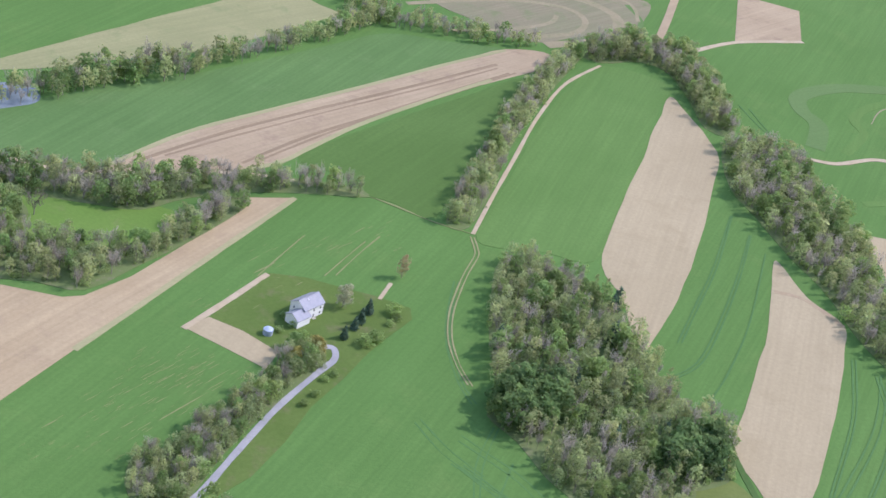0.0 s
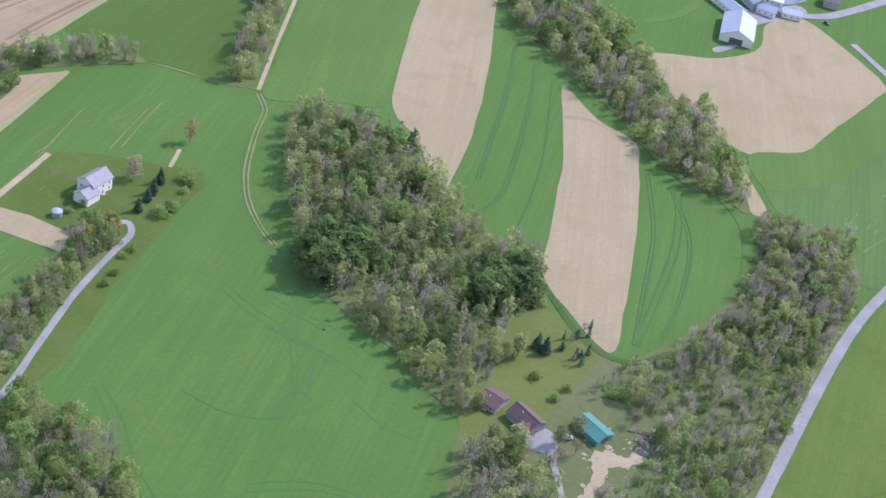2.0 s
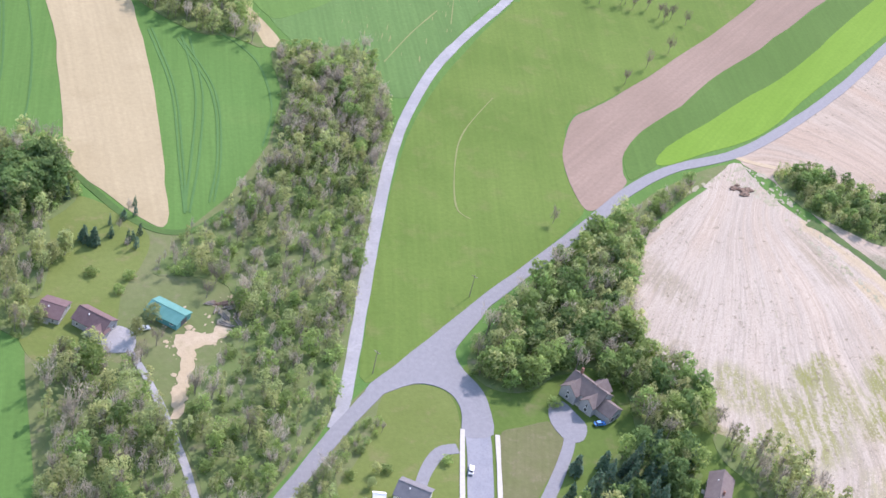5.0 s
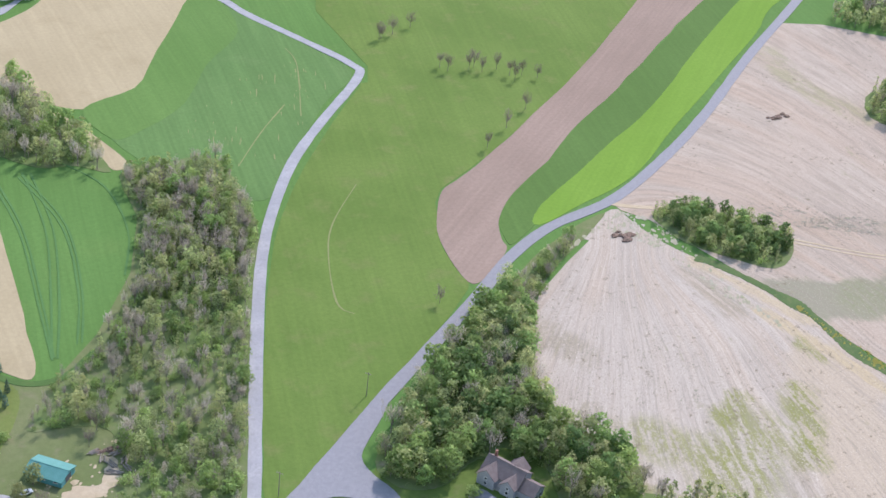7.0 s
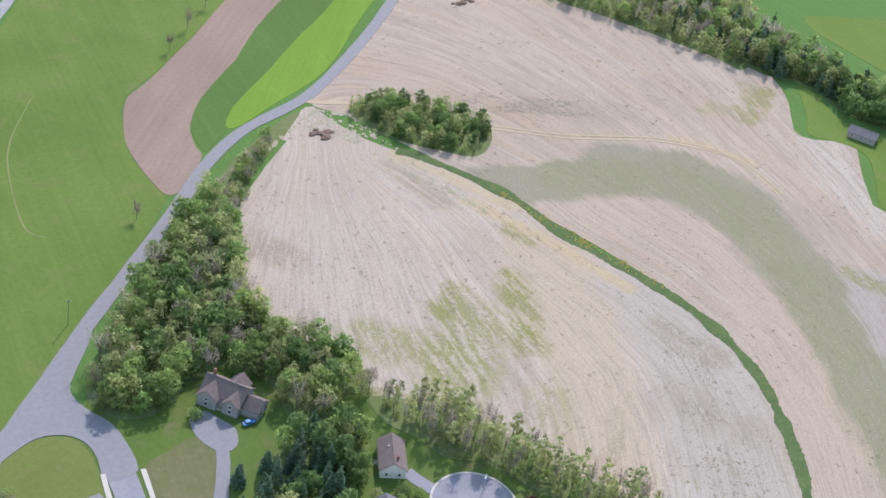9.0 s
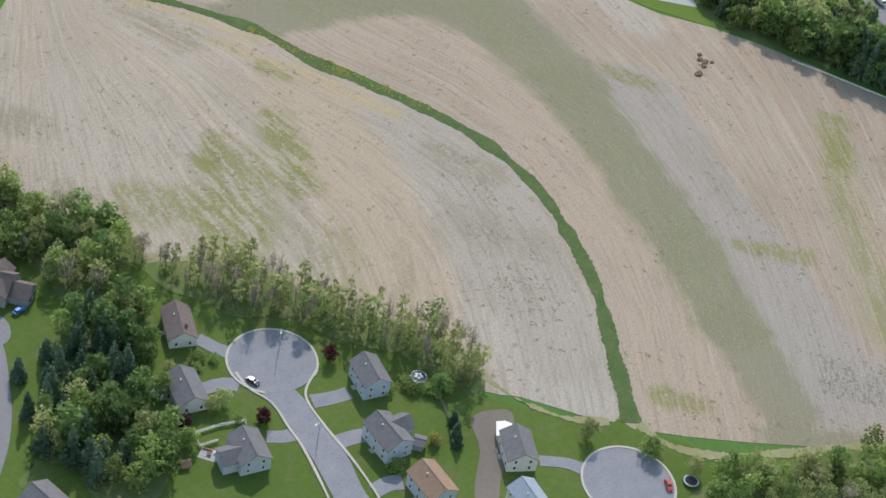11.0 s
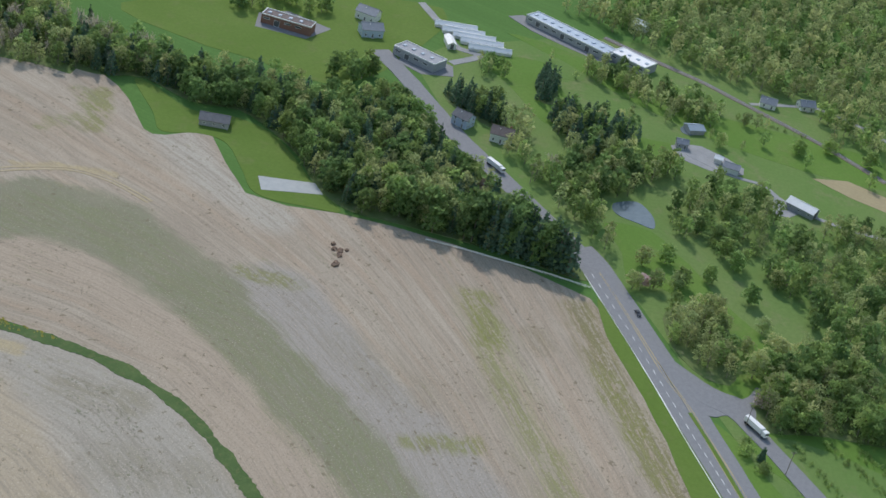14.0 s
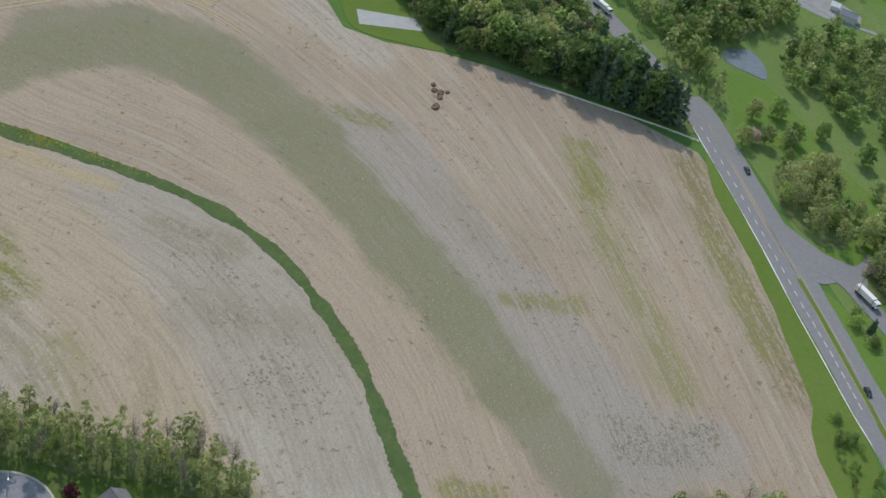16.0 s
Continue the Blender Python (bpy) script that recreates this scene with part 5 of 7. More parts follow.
def flat_hall(x, y, turn, L, W, h, walls, roofs, label):
    """A long hall with a parapet, roof lights, wide doors and strip windows."""
    ob = thing("hall", x, y, turn, label, "building")
    part("wall", boxed(-L / 2, L / 2, -W / 2, W / 2, -0.1, h), walls, ob)
    part("roof", boxed(-L / 2 + 0.3, L / 2 - 0.3, -W / 2 + 0.3, W / 2 - 0.3, h, h + 0.12), roofs, ob)
    for a in ((-L / 2, L / 2, -W / 2, -W / 2 + 0.3), (-L / 2, L / 2, W / 2 - 0.3, W / 2), (-L / 2, -L / 2 + 0.3, -W / 2 + 0.3, W / 2 - 0.3), (L / 2 - 0.3, L / 2, -W / 2 + 0.3, W / 2 - 0.3)):
        part("parapet", boxed(*a, h + 0.003, h + 0.6), roof_white, ob, "white roof edge")
    for k in range(int(L / 6)):
        x0 = -L / 2 + 3 + 6 * k
        part("roof_light", boxed(x0 - 0.9, x0 + 0.9, -1.1, 1.1, h + 0.12, h + 0.6, bevel=0.1), roof_metal, ob)
        for side in (-1, 1):
            if k % 3 == 1:
                opening(ob, x0, side * W / 2, 0.1, 3.2, 3.4, side * 90, door_dark, "door")
            else:
                opening(ob, x0, side * W / 2, h - 2.2, 3.6, 1.1, side * 90, glass_dark)
    return ob


def silo(x, y, r, h, coat, label):
    ob = thing("silo", x, y, 0, label, "silo")
    bm = bmesh.new()
    tube(bm, r / 2 * 1.0, r / 2, -0.1, h, 28)
    part("shell", bm, coat, ob)
    for k in range(int(h / 2)):
        bm = bmesh.new()
        tube(bm, r / 2 + 0.06, r / 2 + 0.06, 0.8 + 2 * k, 0.95 + 2 * k, 28)
        part("hoop", bm, coat, ob)
    bm = bmesh.new()
    bmesh.ops.create_uvsphere(bm, u_segments=24, v_segments=12, radius=r / 2 + 0.05)
    bmesh.ops.delete(bm, geom=[v for v in bm.verts if v.co.z < -0.01], context="VERTS")
    bmesh.ops.transform(bm, matrix=Matrix.Translation((0, 0, h)) @ Matrix.Diagonal((1, 1, 0.7, 1)), verts=bm.verts)
    part("dome", bm, roof_white, ob, "white dome")
    bm = bmesh.new()
    box(bm, r / 2, r / 2 + 0.9, -0.45, 0.45, 0, h + 0.3)
    part("chute", bm, roof_white, ob)
    return ob


def car(x, y, turn, coat, label):
    ob = thing("car", x, y, turn, label, "car")
    ob.location.z = 0.28
    bm = bmesh.new()
    prof = [(-2.2, 0.35), (-2.25, 0.75), (-2.1, 0.95), (-1.0, 1.02), (1.1, 1.0), (2.05, 0.82), (2.25, 0.55), (2.2, 0.32)]
    ends = [[bm.verts.new((px, s * 0.88, pz)) for px, pz in prof] for s in (-1, 1)]
    bm.faces.new(ends[0])
    bm.faces.new(ends[1][::-1])
    for i in range(len(prof)):
        j = (i + 1) % len(prof)
        bm.faces.new((ends[0][i], ends[0][j], ends[1][j], ends[1][i]))
    bmesh.ops.recalc_face_normals(bm, faces=bm.faces)
    bmesh.ops.bevel(bm, geom=bm.edges[:], offset=0.06, segments=2, affect="EDGES")
    body = part("body", bm, coat, ob)
    bm = bmesh.new()
    lo = [bm.verts.new((px, py, 0.98)) for px, py in ((-1.75, -0.8), (1.0, -0.8), (1.0, 0.8), (-1.75, 0.8))]
    hi = [bm.verts.new((px, py, 1.46)) for px, py in ((-1.3, -0.64), (0.35, -0.64), (0.35, 0.64), (-1.3, 0.64))]
    for i in range(4):
        j = (i + 1) % 4
        bm.faces.new((lo[i], lo[j], hi[j], hi[i]))
    bm.faces.new(hi)
    part("windows", bm, glass_dark, ob, "dark glass")
    part("roof", boxed(-1.32, 0.37, -0.66, 0.66, 1.455, 1.5, bevel=0.02), coat, ob)
    for px in (-1.4, 1.4):
        for s in (-1, 1):
            bm = bmesh.new()
            tube(bm, 0.33, 0.33, -0.11, 0.11, 14, m=pose(px, s * 0.82, 0.33, 90))
            w = part("wheel", bm, rubber, ob)
            bm = bmesh.new()
            tube(bm, 0.18, 0.18, -0.015, 0.015, 10, m=pose(px, s * 0.94, 0.33, 90))
            part("rim", bm, roof_metal, w)
    for s in (-1, 1):
        part("headlight", boxed(2.2, 2.27, s * 0.6 - 0.16, s * 0.6 + 0.16, 0.58, 0.72), paint_white, ob)
    return ob


def truck(x, y, turn, label):
    ob = thing("truck", x, y, turn, label, "truck")
    ob.location.z = 0.3
    part("cargo_box", boxed(-6.5, 2.6, -1.15, 1.15, 0.95, 3.2, bevel=0.08), roof_white, ob)
    bm = boxed(2.9, 5.0, -1.15, 1.15, 0.6, 2.9, bevel=0.15)
    part("cab", bm, roof_white, ob)
    part("windscreen", boxed(4.98, 5.04, -1.0, 1.0, 1.75, 2.6), glass_dark, ob)
    part("chassis", boxed(-6.4, 4.6, -0.5, 0.5, 0.55, 0.95), rubber, ob)
    for px in (-5.4, -4.3, 3.9):
        for s in (-1, 1):
            bm = bmesh.new()
            tube(bm, 0.5, 0.5, -0.15, 0.15, 14, m=pose(px, s * 1.02, 0.5, 90))
            part("wheel", bm, rubber, ob)
    return ob


def street_lamp(x, y, turn):
    ob = thing("street_lamp", x, y, turn, "slender grey street lamp beside the kerb", "street lamp", "street lamps")
    bm = bmesh.new()
    tube(bm, 0.16, 0.1, 0, 8.5, 8)
    part("pole", bm, roof_metal, ob)
    bm = bmesh.new()
    tube(bm, 0.06, 0.05, 0, 1.8, 6, m=pose(0, 0, 8.4, 0, 80, 0))
    part("arm", bm, roof_metal, ob)
    part("lamp_head", boxed(1.6, 2.5, -0.2, 0.2, 8.62, 8.82, bevel=0.04), roof_white, ob, "white lamp head")
    return ob


def pool(x, y, r, label):
    ob = thing("garden_pool", x, y, 0, label, "pool")
    bm = bmesh.new()
    tube(bm, r / 2, r / 2, -0.05, 1.2, 24)
    part("pool_wall", bm, siding_blue, ob)
    bm = bmesh.new()
    for k in range(24):
        box(bm, r / 2 - 0.15, r / 2 + 0.2, -0.28, 0.28, 1.2, 1.28, m=pose(0, 0, 0, 0, 0, k * 15))
    part("rim", bm, roof_metal, ob)
    bm = bmesh.new()
    tube(bm, r / 2 - 0.15, r / 2 - 0.15, 1.2, 1.235, 24)
    part("cover", bm, door_dark, ob, "dark cover")
    for k in range(5):
        a = k * 1.26
        bm = bmesh.new()
        bmesh.ops.create_icosphere(bm, subdivisions=2, radius=0.55, matrix=pose(0.95 * math.cos(a), 0.95 * math.sin(a), 1.4) @ Matrix.Diagonal((1, 1, 0.6, 1)))
        part("float", bm, roof_white, ob, "white float")
    return ob


def trampoline(x, y, r, label):
    ob = thing("trampoline", x, y, 0, label, "trampoline")
    bm = bmesh.new()
    tube(bm, r * 0.8, r * 0.8, 0.85, 0.88, 24)
    part("mat", bm, rubber, ob)
    bm = bmesh.new()
    for k in range(24):
        box(bm, r * 0.8 - 0.02, r, -0.33, 0.33, 0.86, 0.95, m=pose(0, 0, 0, 0, 0, k * 15))
    part("padding", bm, roof_metal, ob, "pale blue padding")
    for k in range(6):
        bm = bmesh.new()
        tube(bm, 0.06, 0.06, 0, 0.86, 6, m=pose(r * 0.92 * math.cos(k * 1.047), r * 0.92 * math.sin(k * 1.047), 0))
        part("leg", bm, roof_metal, ob)
    return ob


def water_tank(x, y, r, label):
    ob = thing("water_tank", x, y, 0, label, "tank")
    bm = bmesh.new()
    tube(bm, r, r, -0.05, 2.6, 20)
    part("shell", bm, roof_blue, ob)
    bm = bmesh.new()
    tube(bm, r + 0.05, 0.3, 2.6, 3.3, 20)
    part("lid", bm, roof_metal, ob)
    return ob


def garden_shed(x, y, turn, label):
    ob = thing("garden_shed", x, y, turn, label, "shed")
    gabled(ob, 3.6, 3.0, 2.1, 3.0, siding_white, roof_white, windows=False)
    opening(ob, 1.8, 0, 0.1, 1.0, 1.9, 0, door_dark, "door")
    part("step", boxed(1.82, 2.6, -0.7, 0.7, 0.0, 0.2, bevel=0.03), concrete, ob)
    return ob


def stone_row(x, y, turn, label):
    rng = np.random.default_rng(5)
    ob = thing("stone_row", x, y, turn, label, "stones")
    for k in range(14):
        bm = bmesh.new()
        bmesh.ops.create_icosphere(bm, subdivisions=2, radius=0.55 * rng.uniform(0.6, 1.2))
        for v in bm.verts:
            v.co *= 1 + 0.3 * noise.noise(v.co * 1.9 + Vector((k, 0, 0)))
        bmesh.ops.transform(bm, matrix=pose(k * 0.95 - 6.5, rng.normal() * 0.4, 0.15) @ Matrix.Diagonal((1, 1, 0.6, 1)), verts=bm.verts)
        part("stone", bm, concrete, ob)
    return ob


def patio(x, y, turn, label):
    ob = thing("patio", x, y, turn, label, "patio")
    for i in range(5):
        for j in range(4):
            part("paving_slab", boxed(i * 1.1 - 2.7, i * 1.1 - 1.64, j * 1.1 - 2.2, j * 1.1 - 1.14, -0.05, 0.08, bevel=0.02), paving_pale, ob)
    part("bench", boxed(-2.2, 0.4, 1.2, 1.8, 0.08, 0.5, bevel=0.05), brick_red, ob, "brown bench")
    part("planter", boxed(1.2, 2.0, 0.6, 1.4, 0.08, 0.7, bevel=0.06), siding_white, ob, "white planter")
    bm = bmesh.new()
    tube(bm, 0.7, 0.7, 0.72, 0.78, 16)
    tube(bm, 0.08, 0.3, 0.08, 0.72, 8)
    part("garden_table", bm, soil_brown, ob, "brown garden table")
    return ob


def play_house(x, y, turn, label):
    ob = thing("play_house", x, y, turn, label, "play house")
    gabled(ob, 2.2, 2.0, 1.5, 2.3, roof_tan, roof_tan, windows=False)
    opening(ob, 1.1, 0, 0.05, 0.7, 1.2, 0, door_dark, "door")
    return ob


def utility_pole(x, y, turn):
    ob = thing("utility_pole", x, y, turn, "weathered wooden utility pole beside a road", "utility pole", "utility poles")
    bm = bmesh.new()
    tube(bm, 0.17, 0.11, -0.1, 11.0, 8)
    part("pole", bm, bark, ob)
    part("crossarm", boxed(-0.08, 0.08, -1.3, 1.3, 10.1, 10.3, bevel=0.02), bark, ob)
    for k in (-1.1, 0.0, 1.1):
        bm = bmesh.new()
        tube(bm, 0.08, 0.05, 10.3, 10.55, 8, m=pose(0, k, 0))
        part("insulator", bm, concrete, ob)
    return ob


def log_pile(x, y, turn):
    rng = np.random.default_rng(int(abs(x * 7) + abs(y * 3)))
    ob = thing("log_pile", x, y, turn, "grey brown felled logs lying on bare earth", "logs")
    for k in range(4):
        bm = bmesh.new()
        r = rng.uniform(0.16, 0.28)
        bmesh.ops.create_cone(bm, cap_ends=True, segments=8, radius1=r, radius2=r * 0.75, depth=rng.uniform(3, 6))
        bm.transform(pose(rng.uniform(-0.5, 0.5), (k - 1.5) * 0.55, 0.15 + r, 0, 90, rng.uniform(-12, 12)))
        part("log", bm, bark, ob)
    return ob


def soil_heaps(x, y, size, label, turn=0):
    rng = np.random.default_rng(int(abs(x) + abs(y)))
    ob = thing("brush_heap", x, y, 0, label, "heap")
    for k in range(7):
        bm = bmesh.new()
        bmesh.ops.create_icosphere(bm, subdivisions=3, radius=1.0)
        s = size * rng.uniform(0.16, 0.3)
        off = pose(0, 0, 0, 0, 0, turn) @ Vector((rng.normal() * size * 0.6, rng.normal() * size * 0.25, 0))
        for v in bm.verts:
            n = noise.fractal(v.co * 1.7 + Vector((k * 5, x, y)), 0.8, 2.2, 4)
            v.co = Vector((v.co.x * s * 1.3, v.co.y * s * 0.8, max(v.co.z, -0.1) * s * 0.6)) * (1 + 0.5 * n) + off
        part("brush_pile", bm, soil_brown, ob)
    return ob


def fence(pts, h, coat, label):
    ob = thing("fence", pts[0][0], pts[0][1], 0, label, "fence")
    for (x0, y0), (x1, y1) in zip(pts, pts[1:]):
        L = math.hypot(x1 - x0, y1 - y0)
        m = pose(x0 - pts[0][0], y0 - pts[0][1], 0, 0, 0, math.degrees(math.atan2(y1 - y0, x1 - x0)))
        n = max(1, int(L / 2.4))
        for k in range(n):
            part("post", boxed(k * L / n - 0.07, k * L / n + 0.07, -0.07, 0.07, -0.05, h + 0.1, m=m), coat, ob)
        for z in (0.25, 0.55, 0.8):
            part("rail", boxed(0, L, -0.04, 0.04, h * z, h * (z + 0.16), m=m), coat, ob)
    return ob


def turning_circle(x, y, r, label):
    bm = bmesh.new()
    ring = [(x + (r - 0.6) * math.cos(a * math.pi / 36), y + (r - 0.6) * math.sin(a * math.pi / 36)) for a in range(72)]
    slab(bm, ring, 0.0, 0.28)
    ob = tagged(link("turning_circle", bm, asphalt_new), label, "road", kind="structure")
    # kerb ring, open where the street comes in
    bm = bmesh.new()
    gap = math.atan2(-0.86, -0.5)
    for a in range(72):
        t0, t1 = a * math.pi / 36, (a + 1) * math.pi / 36
        d = (t0 - gap + math.pi) % (2 * math.pi) - math.pi
        if abs(d) < 0.62:
            continue
        q = [(x + rr * math.cos(t), y + rr * math.sin(t), z) for z in (0.0, 0.42) for rr, t in ((r - 0.6, t0), (r + 0.15, t0), (r + 0.15, t1), (r - 0.6, t1))]
        vs = [bm.verts.new(c) for c in q]
        for f in ((4, 5, 6, 7), (1, 2, 6, 5), (3, 0, 4, 7)):
            bm.faces.new([vs[i] for i in f])
    tagged(link("kerb_ring", bm, concrete), "pale concrete kerb round a turning circle", "kerb", kind="structure")
    return ob


cottage(306.9, 300.0, -133, 14.1, 8.5, 3.6, 6.5, siding_white, roof_brown, "white cottage with a brown shingle roof")
cottage(285.9, 281.8, -125, 13.4, 9.0, 3.6, 6.5, siding_white, roof_grey, "white cottage with a grey shingle roof")
cottage(276.9, 253.6, -125, 11.4, 9.0, 4.8, 7.5, siding_blue, roof_grey, "pale blue house with a grey shingle roof and side wing", (0.5, -6.0, 90, 6.0, 6.5, 4.2, 6.2))
cottage(323.6, 241.1, -126, 11.6, 8.5, 5.8, 8.5, siding_blue, roof_grey, "two storey blue grey house")
cottage(305.5, 224.2, -115, 12.7, 9.0, 5.8, 8.5, siding_blue, roof_grey, "blue grey house with gabled front wing", (-1.5, 4.5, 90, 7.0, 6.0, 5.4, 7.6))
cottage(296.9, 204.5, -117, 12.1, 9.0, 5.8, 8.5, siding_blue, roof_tan, "blue grey house with a tan shingle roof")
cottage(325.3, 190.4, -141, 11.8, 9.0, 4.8, 7.5, siding_white, roof_grey, "white house with a grey shingle roof")
cottage(307.9, 177.4, -123, 14.2, 8.5, 5.4, 8.0, siding_white, roof_blue, "white house with a bluish roof")
cottage(227.6, 283.1, -101, 15.8, 9.5, 5.4, 8.0, siding_white, roof_grey, "white house with a grey roof among trees")
hill_house(286.5, 356.5, -70, "large house with brown gabled roofs and a garage wing")
cottage(199.8, 327.5, -46, 10.7, 8.5, 5.6, 8.0, siding_white, roof_grey, "white two storey house with a grey roof")
cottage(-53.0, 557.3, 57, 12.2, 9.0, 6.0, 9.0, siding_white, roof_slate, "white farmhouse with a metal roof and lower wing", (-8.5, -3.0, 0, 8.0, 7.5, 4.0, 6.2))
cottage(126.2, 436.0, -53, 12.6, 9.0, 3.2, 5.8, siding_grey, roof_red, "grey house with a dull red roof", (4.0, -3.6, 90, 5.0, 6.0, 2.8, 4.6))
cottage(114.3, 446.0, -39, 8.5, 10.5, 2.4, 4.2, siding_grey, roof_red, "garage with a dull red roof")
barn(152.8, 435.1, -53, 13.5, 9.0, 2.5, 4.0, siding_teal, roof_teal, "long teal metal shed on bare earth")
barn(298.0, 817.2, -107, 32.5, 20.0, 4.5, 9.0, siding_white, roof_metal, "large barn with a pale metal roof")
barn(299.1, 855.0, -64, 28.8, 11.0, 3.5, 6.0, siding_white, roof_metal, "long farm shed with a pale metal roof")
barn(292.6, 879.7, -59, 15.6, 10.0, 3.2, 5.0, siding_white, roof_metal, "farm shed with a pale metal roof")
barn(280.3, 907.2, -80, 24.0, 12.0, 3.2, 5.0, siding_white, roof_metal, "farm shed with a bluish metal roof")
barn(280.8, 886.2, -56, 10.0, 9.0, 3.0, 4.5, siding_white, roof_metal, "small white farm shed")
barn(326.4, 854.4, -30, 12.2, 10.0, 3.6, 6.0, siding_white, roof_metal, "white farm shed with a metal roof")
barn(336.2, 872.0, -16, 9.3, 9.0, 3.4, 5.0, siding_white, roof_white, "white farm shed in a yard")
barn(342.4, 854.8, -10, 12.5, 9.0, 3.4, 5.0, siding_white, roof_metal, "low farm shed with a metal roof")
barn(318.6, 865.0, -71, 18.9, 11.0, 5.0, 8.0, siding_grey, roof_metal, "grey dairy barn with a metal roof")
barn(384.7, 914.5, -63, 24.4, 13.0, 4.0, 7.0, siding_white, roof_metal, "long barn with a bluish metal roof")
barn(377.3, 882.9, -17, 9.4, 12.0, 4.5, 7.0, siding_grey, roof_grey, "grey farm barn beside silos")
barn(656.0, 307.4, -77, 13.5, 8.0, 3.0, 5.0, siding_grey, roof_grey, "long grey shed on a lawn")
cottage(729.0, 203.0, -113, 9.0, 8.0, 5.0, 7.4, siding_blue, roof_grey, "blue house beside the highway")
cottage(724.0, 182.0, -87, 11.0, 9.0, 4.5, 7.0, siding_white, roof_brown, "house with a brown roof beside the highway")
barn(330.5, 197.6, -153, 5.1, 4.0, 2.4, 3.0, siding_white, roof_white, "small white garden shed")
barn(310.9, 216.1, -74, 2.9, 4.0, 2.4, 3.2, siding_grey, roof_grey, "small grey garden shed")
# the far side of the highway
for gx, gy in ((850, 232), (844.5, 226.5), (841, 219.5), (836, 214), (829.5, 208)):
    barn(gx, gy, -73, 24.0, 4.6, 1.8, 3.4, siding_white, roof_white, "long white plastic greenhouse in a row of five")
barn(824.0, 230.0, -157, 12.0, 4.5, 3.0, 4.2, siding_white, roof_white, "small white shed beside greenhouses")
flat_hall(791.0, 240.0, -112, 27.0, 12.0, 4.6, siding_grey, roof_slate, "low warehouse with a grey flat roof and white edge")
flat_hall(882.0, 168.0, -117, 60.0, 12.0, 4.2, siding_grey, roof_metal, "long grey factory hall beside the railway")
flat_hall(868.5, 130.0, -117, 24.0, 14.0, 4.8, siding_grey, roof_white, "factory hall with a white flat roof")
barn(930.0, 131.0, -105, 9.0, 6.0, 4.0, 6.0, siding_white, roof_white, "small white hall among trees")
flat_hall(787.0, 313.0, -92, 28.0, 9.0, 5.0, brick_red, roof_brown, "long brown roofed hall beside a parking lot")
cottage(829.0, 279.0, -100, 12.0, 9.0, 4.5, 7.0, siding_white, roof_slate, "white house with a slate roof beside greenhouses")
cottage(808.0, 272.0, -60, 12.0, 9.0, 4.5, 7.0, siding_blue, roof_slate, "pale blue house beside the highway")
barn(739.5, 30.0, -117, 15.0, 7.0, 3.2, 5.2, siding_grey, roof_white, "barn with a white metal roof among trees")
barn(763.0, 67.0, -95, 8.0, 6.0, 3.0, 4.6, siding_white, roof_slate, "low shed at a gravel lot")
barn(770.0, 74.0, -95, 4.0, 4.0, 2.6, 3.6, siding_white, roof_white, "small white shed at a gravel lot")
barn(800.0, 89.0, -60, 9.0, 8.0, 2.6, 4.0, siding_grey, roof_blue, "pale blue roofed shed in a meadow")
cottage(776.0, 94.0, -80, 6.0, 5.0, 3.0, 4.6, siding_grey, roof_slate, "small grey hut beside a lot")
for hx, hy in ((864, 50), (876, 28), (868, -10)):
    cottage(hx, hy, -40 - hy, 9.0, 7.0, 3.0, 5.4, siding_white, roof_slate if hy > 20 else roof_brown, "small far house among spring trees")
cottage(466.0, 15.0, -30, 9.0, 7.5, 3.6, 6.0, siding_white, roof_slate, "small grey roofed house between two roads")
car(477.0, 28.0, 60, paint_car_white, "white van parked on grass")
silo(310.1, 882.4, 4.6, 15.0, silo_dark, "tall dark blue silo with a white dome")
silo(314.5, 881.5, 4.2, 13.0, silo_dark, "tall dark blue silo with a white dome")
silo(395.2, 929.0, 4.6, 15.0, concrete, "tall pale concrete silo with a white dome")
silo(397.8, 928.1, 4.2, 12.0, concrete, "tall pale concrete silo with a white dome")
silo(324.9, 889.6, 3.0, 6.0, roof_white, "short white feed silo")
car(226.5, 335.0, 55, paint_car_white, "white car parked beside the kerb")
car(283.9, 342.7, -10, paint_car_blue, "bright blue car parked on a drive")
car(302.6, 269.5, -93, paint_car_dark, "dark car with white roof parked on a street")
car(342.5, 147.5, -144, paint_car_red, "red car parked beside the kerb")
car(142.2, 429.9, 5, paint_car_white, "white car on a gravel yard")
car(597.1, 99.5, -153, paint_car_dark, "dark car on the highway")
car(485.6, 44.7, -155, paint_car_dark, "dark car on the slip road")
car(366.1, 852.0, -55, paint_car_dark, "dark pickup on a farm lane")
truck(691.1, 178.3, -129, "white box truck on the highway")
truck(537.7, 47.0, -134, "white articulated truck on a side road")
street_lamp(319.8, 271.4, -151)
street_lamp(294.4, 241.1, 172)
pool(335.2, 229.9, 5.0, "round above ground pool with white toys")
trampoline(348.3, 142.4, 2.4, "round trampoline on a lawn")
water_tank(-65.3, 534.3, 2.2, "pale blue tank beside a garden plot")
soil_heaps(437.7, 460.7, 7.0, "rows of brown brush heaps on stubble")
soil_heaps(591.6, 513.1, 6.0, "dark brush heaps on stubble")
soil_heaps(577.3, 223.9, 6.5, "brown earth heaps on stubble", -150)
soil_heaps(175.1, 437.5, 5.0, "heap of brush and logs beside bare earth")
fence([(275, 271), (282, 267), (288, 262), (285, 260)], 1.5, paint_white, "white board garden fence")
fence([(275, 271), (272, 267), (277, 264)], 1.5, paint_white, "white board garden fence")
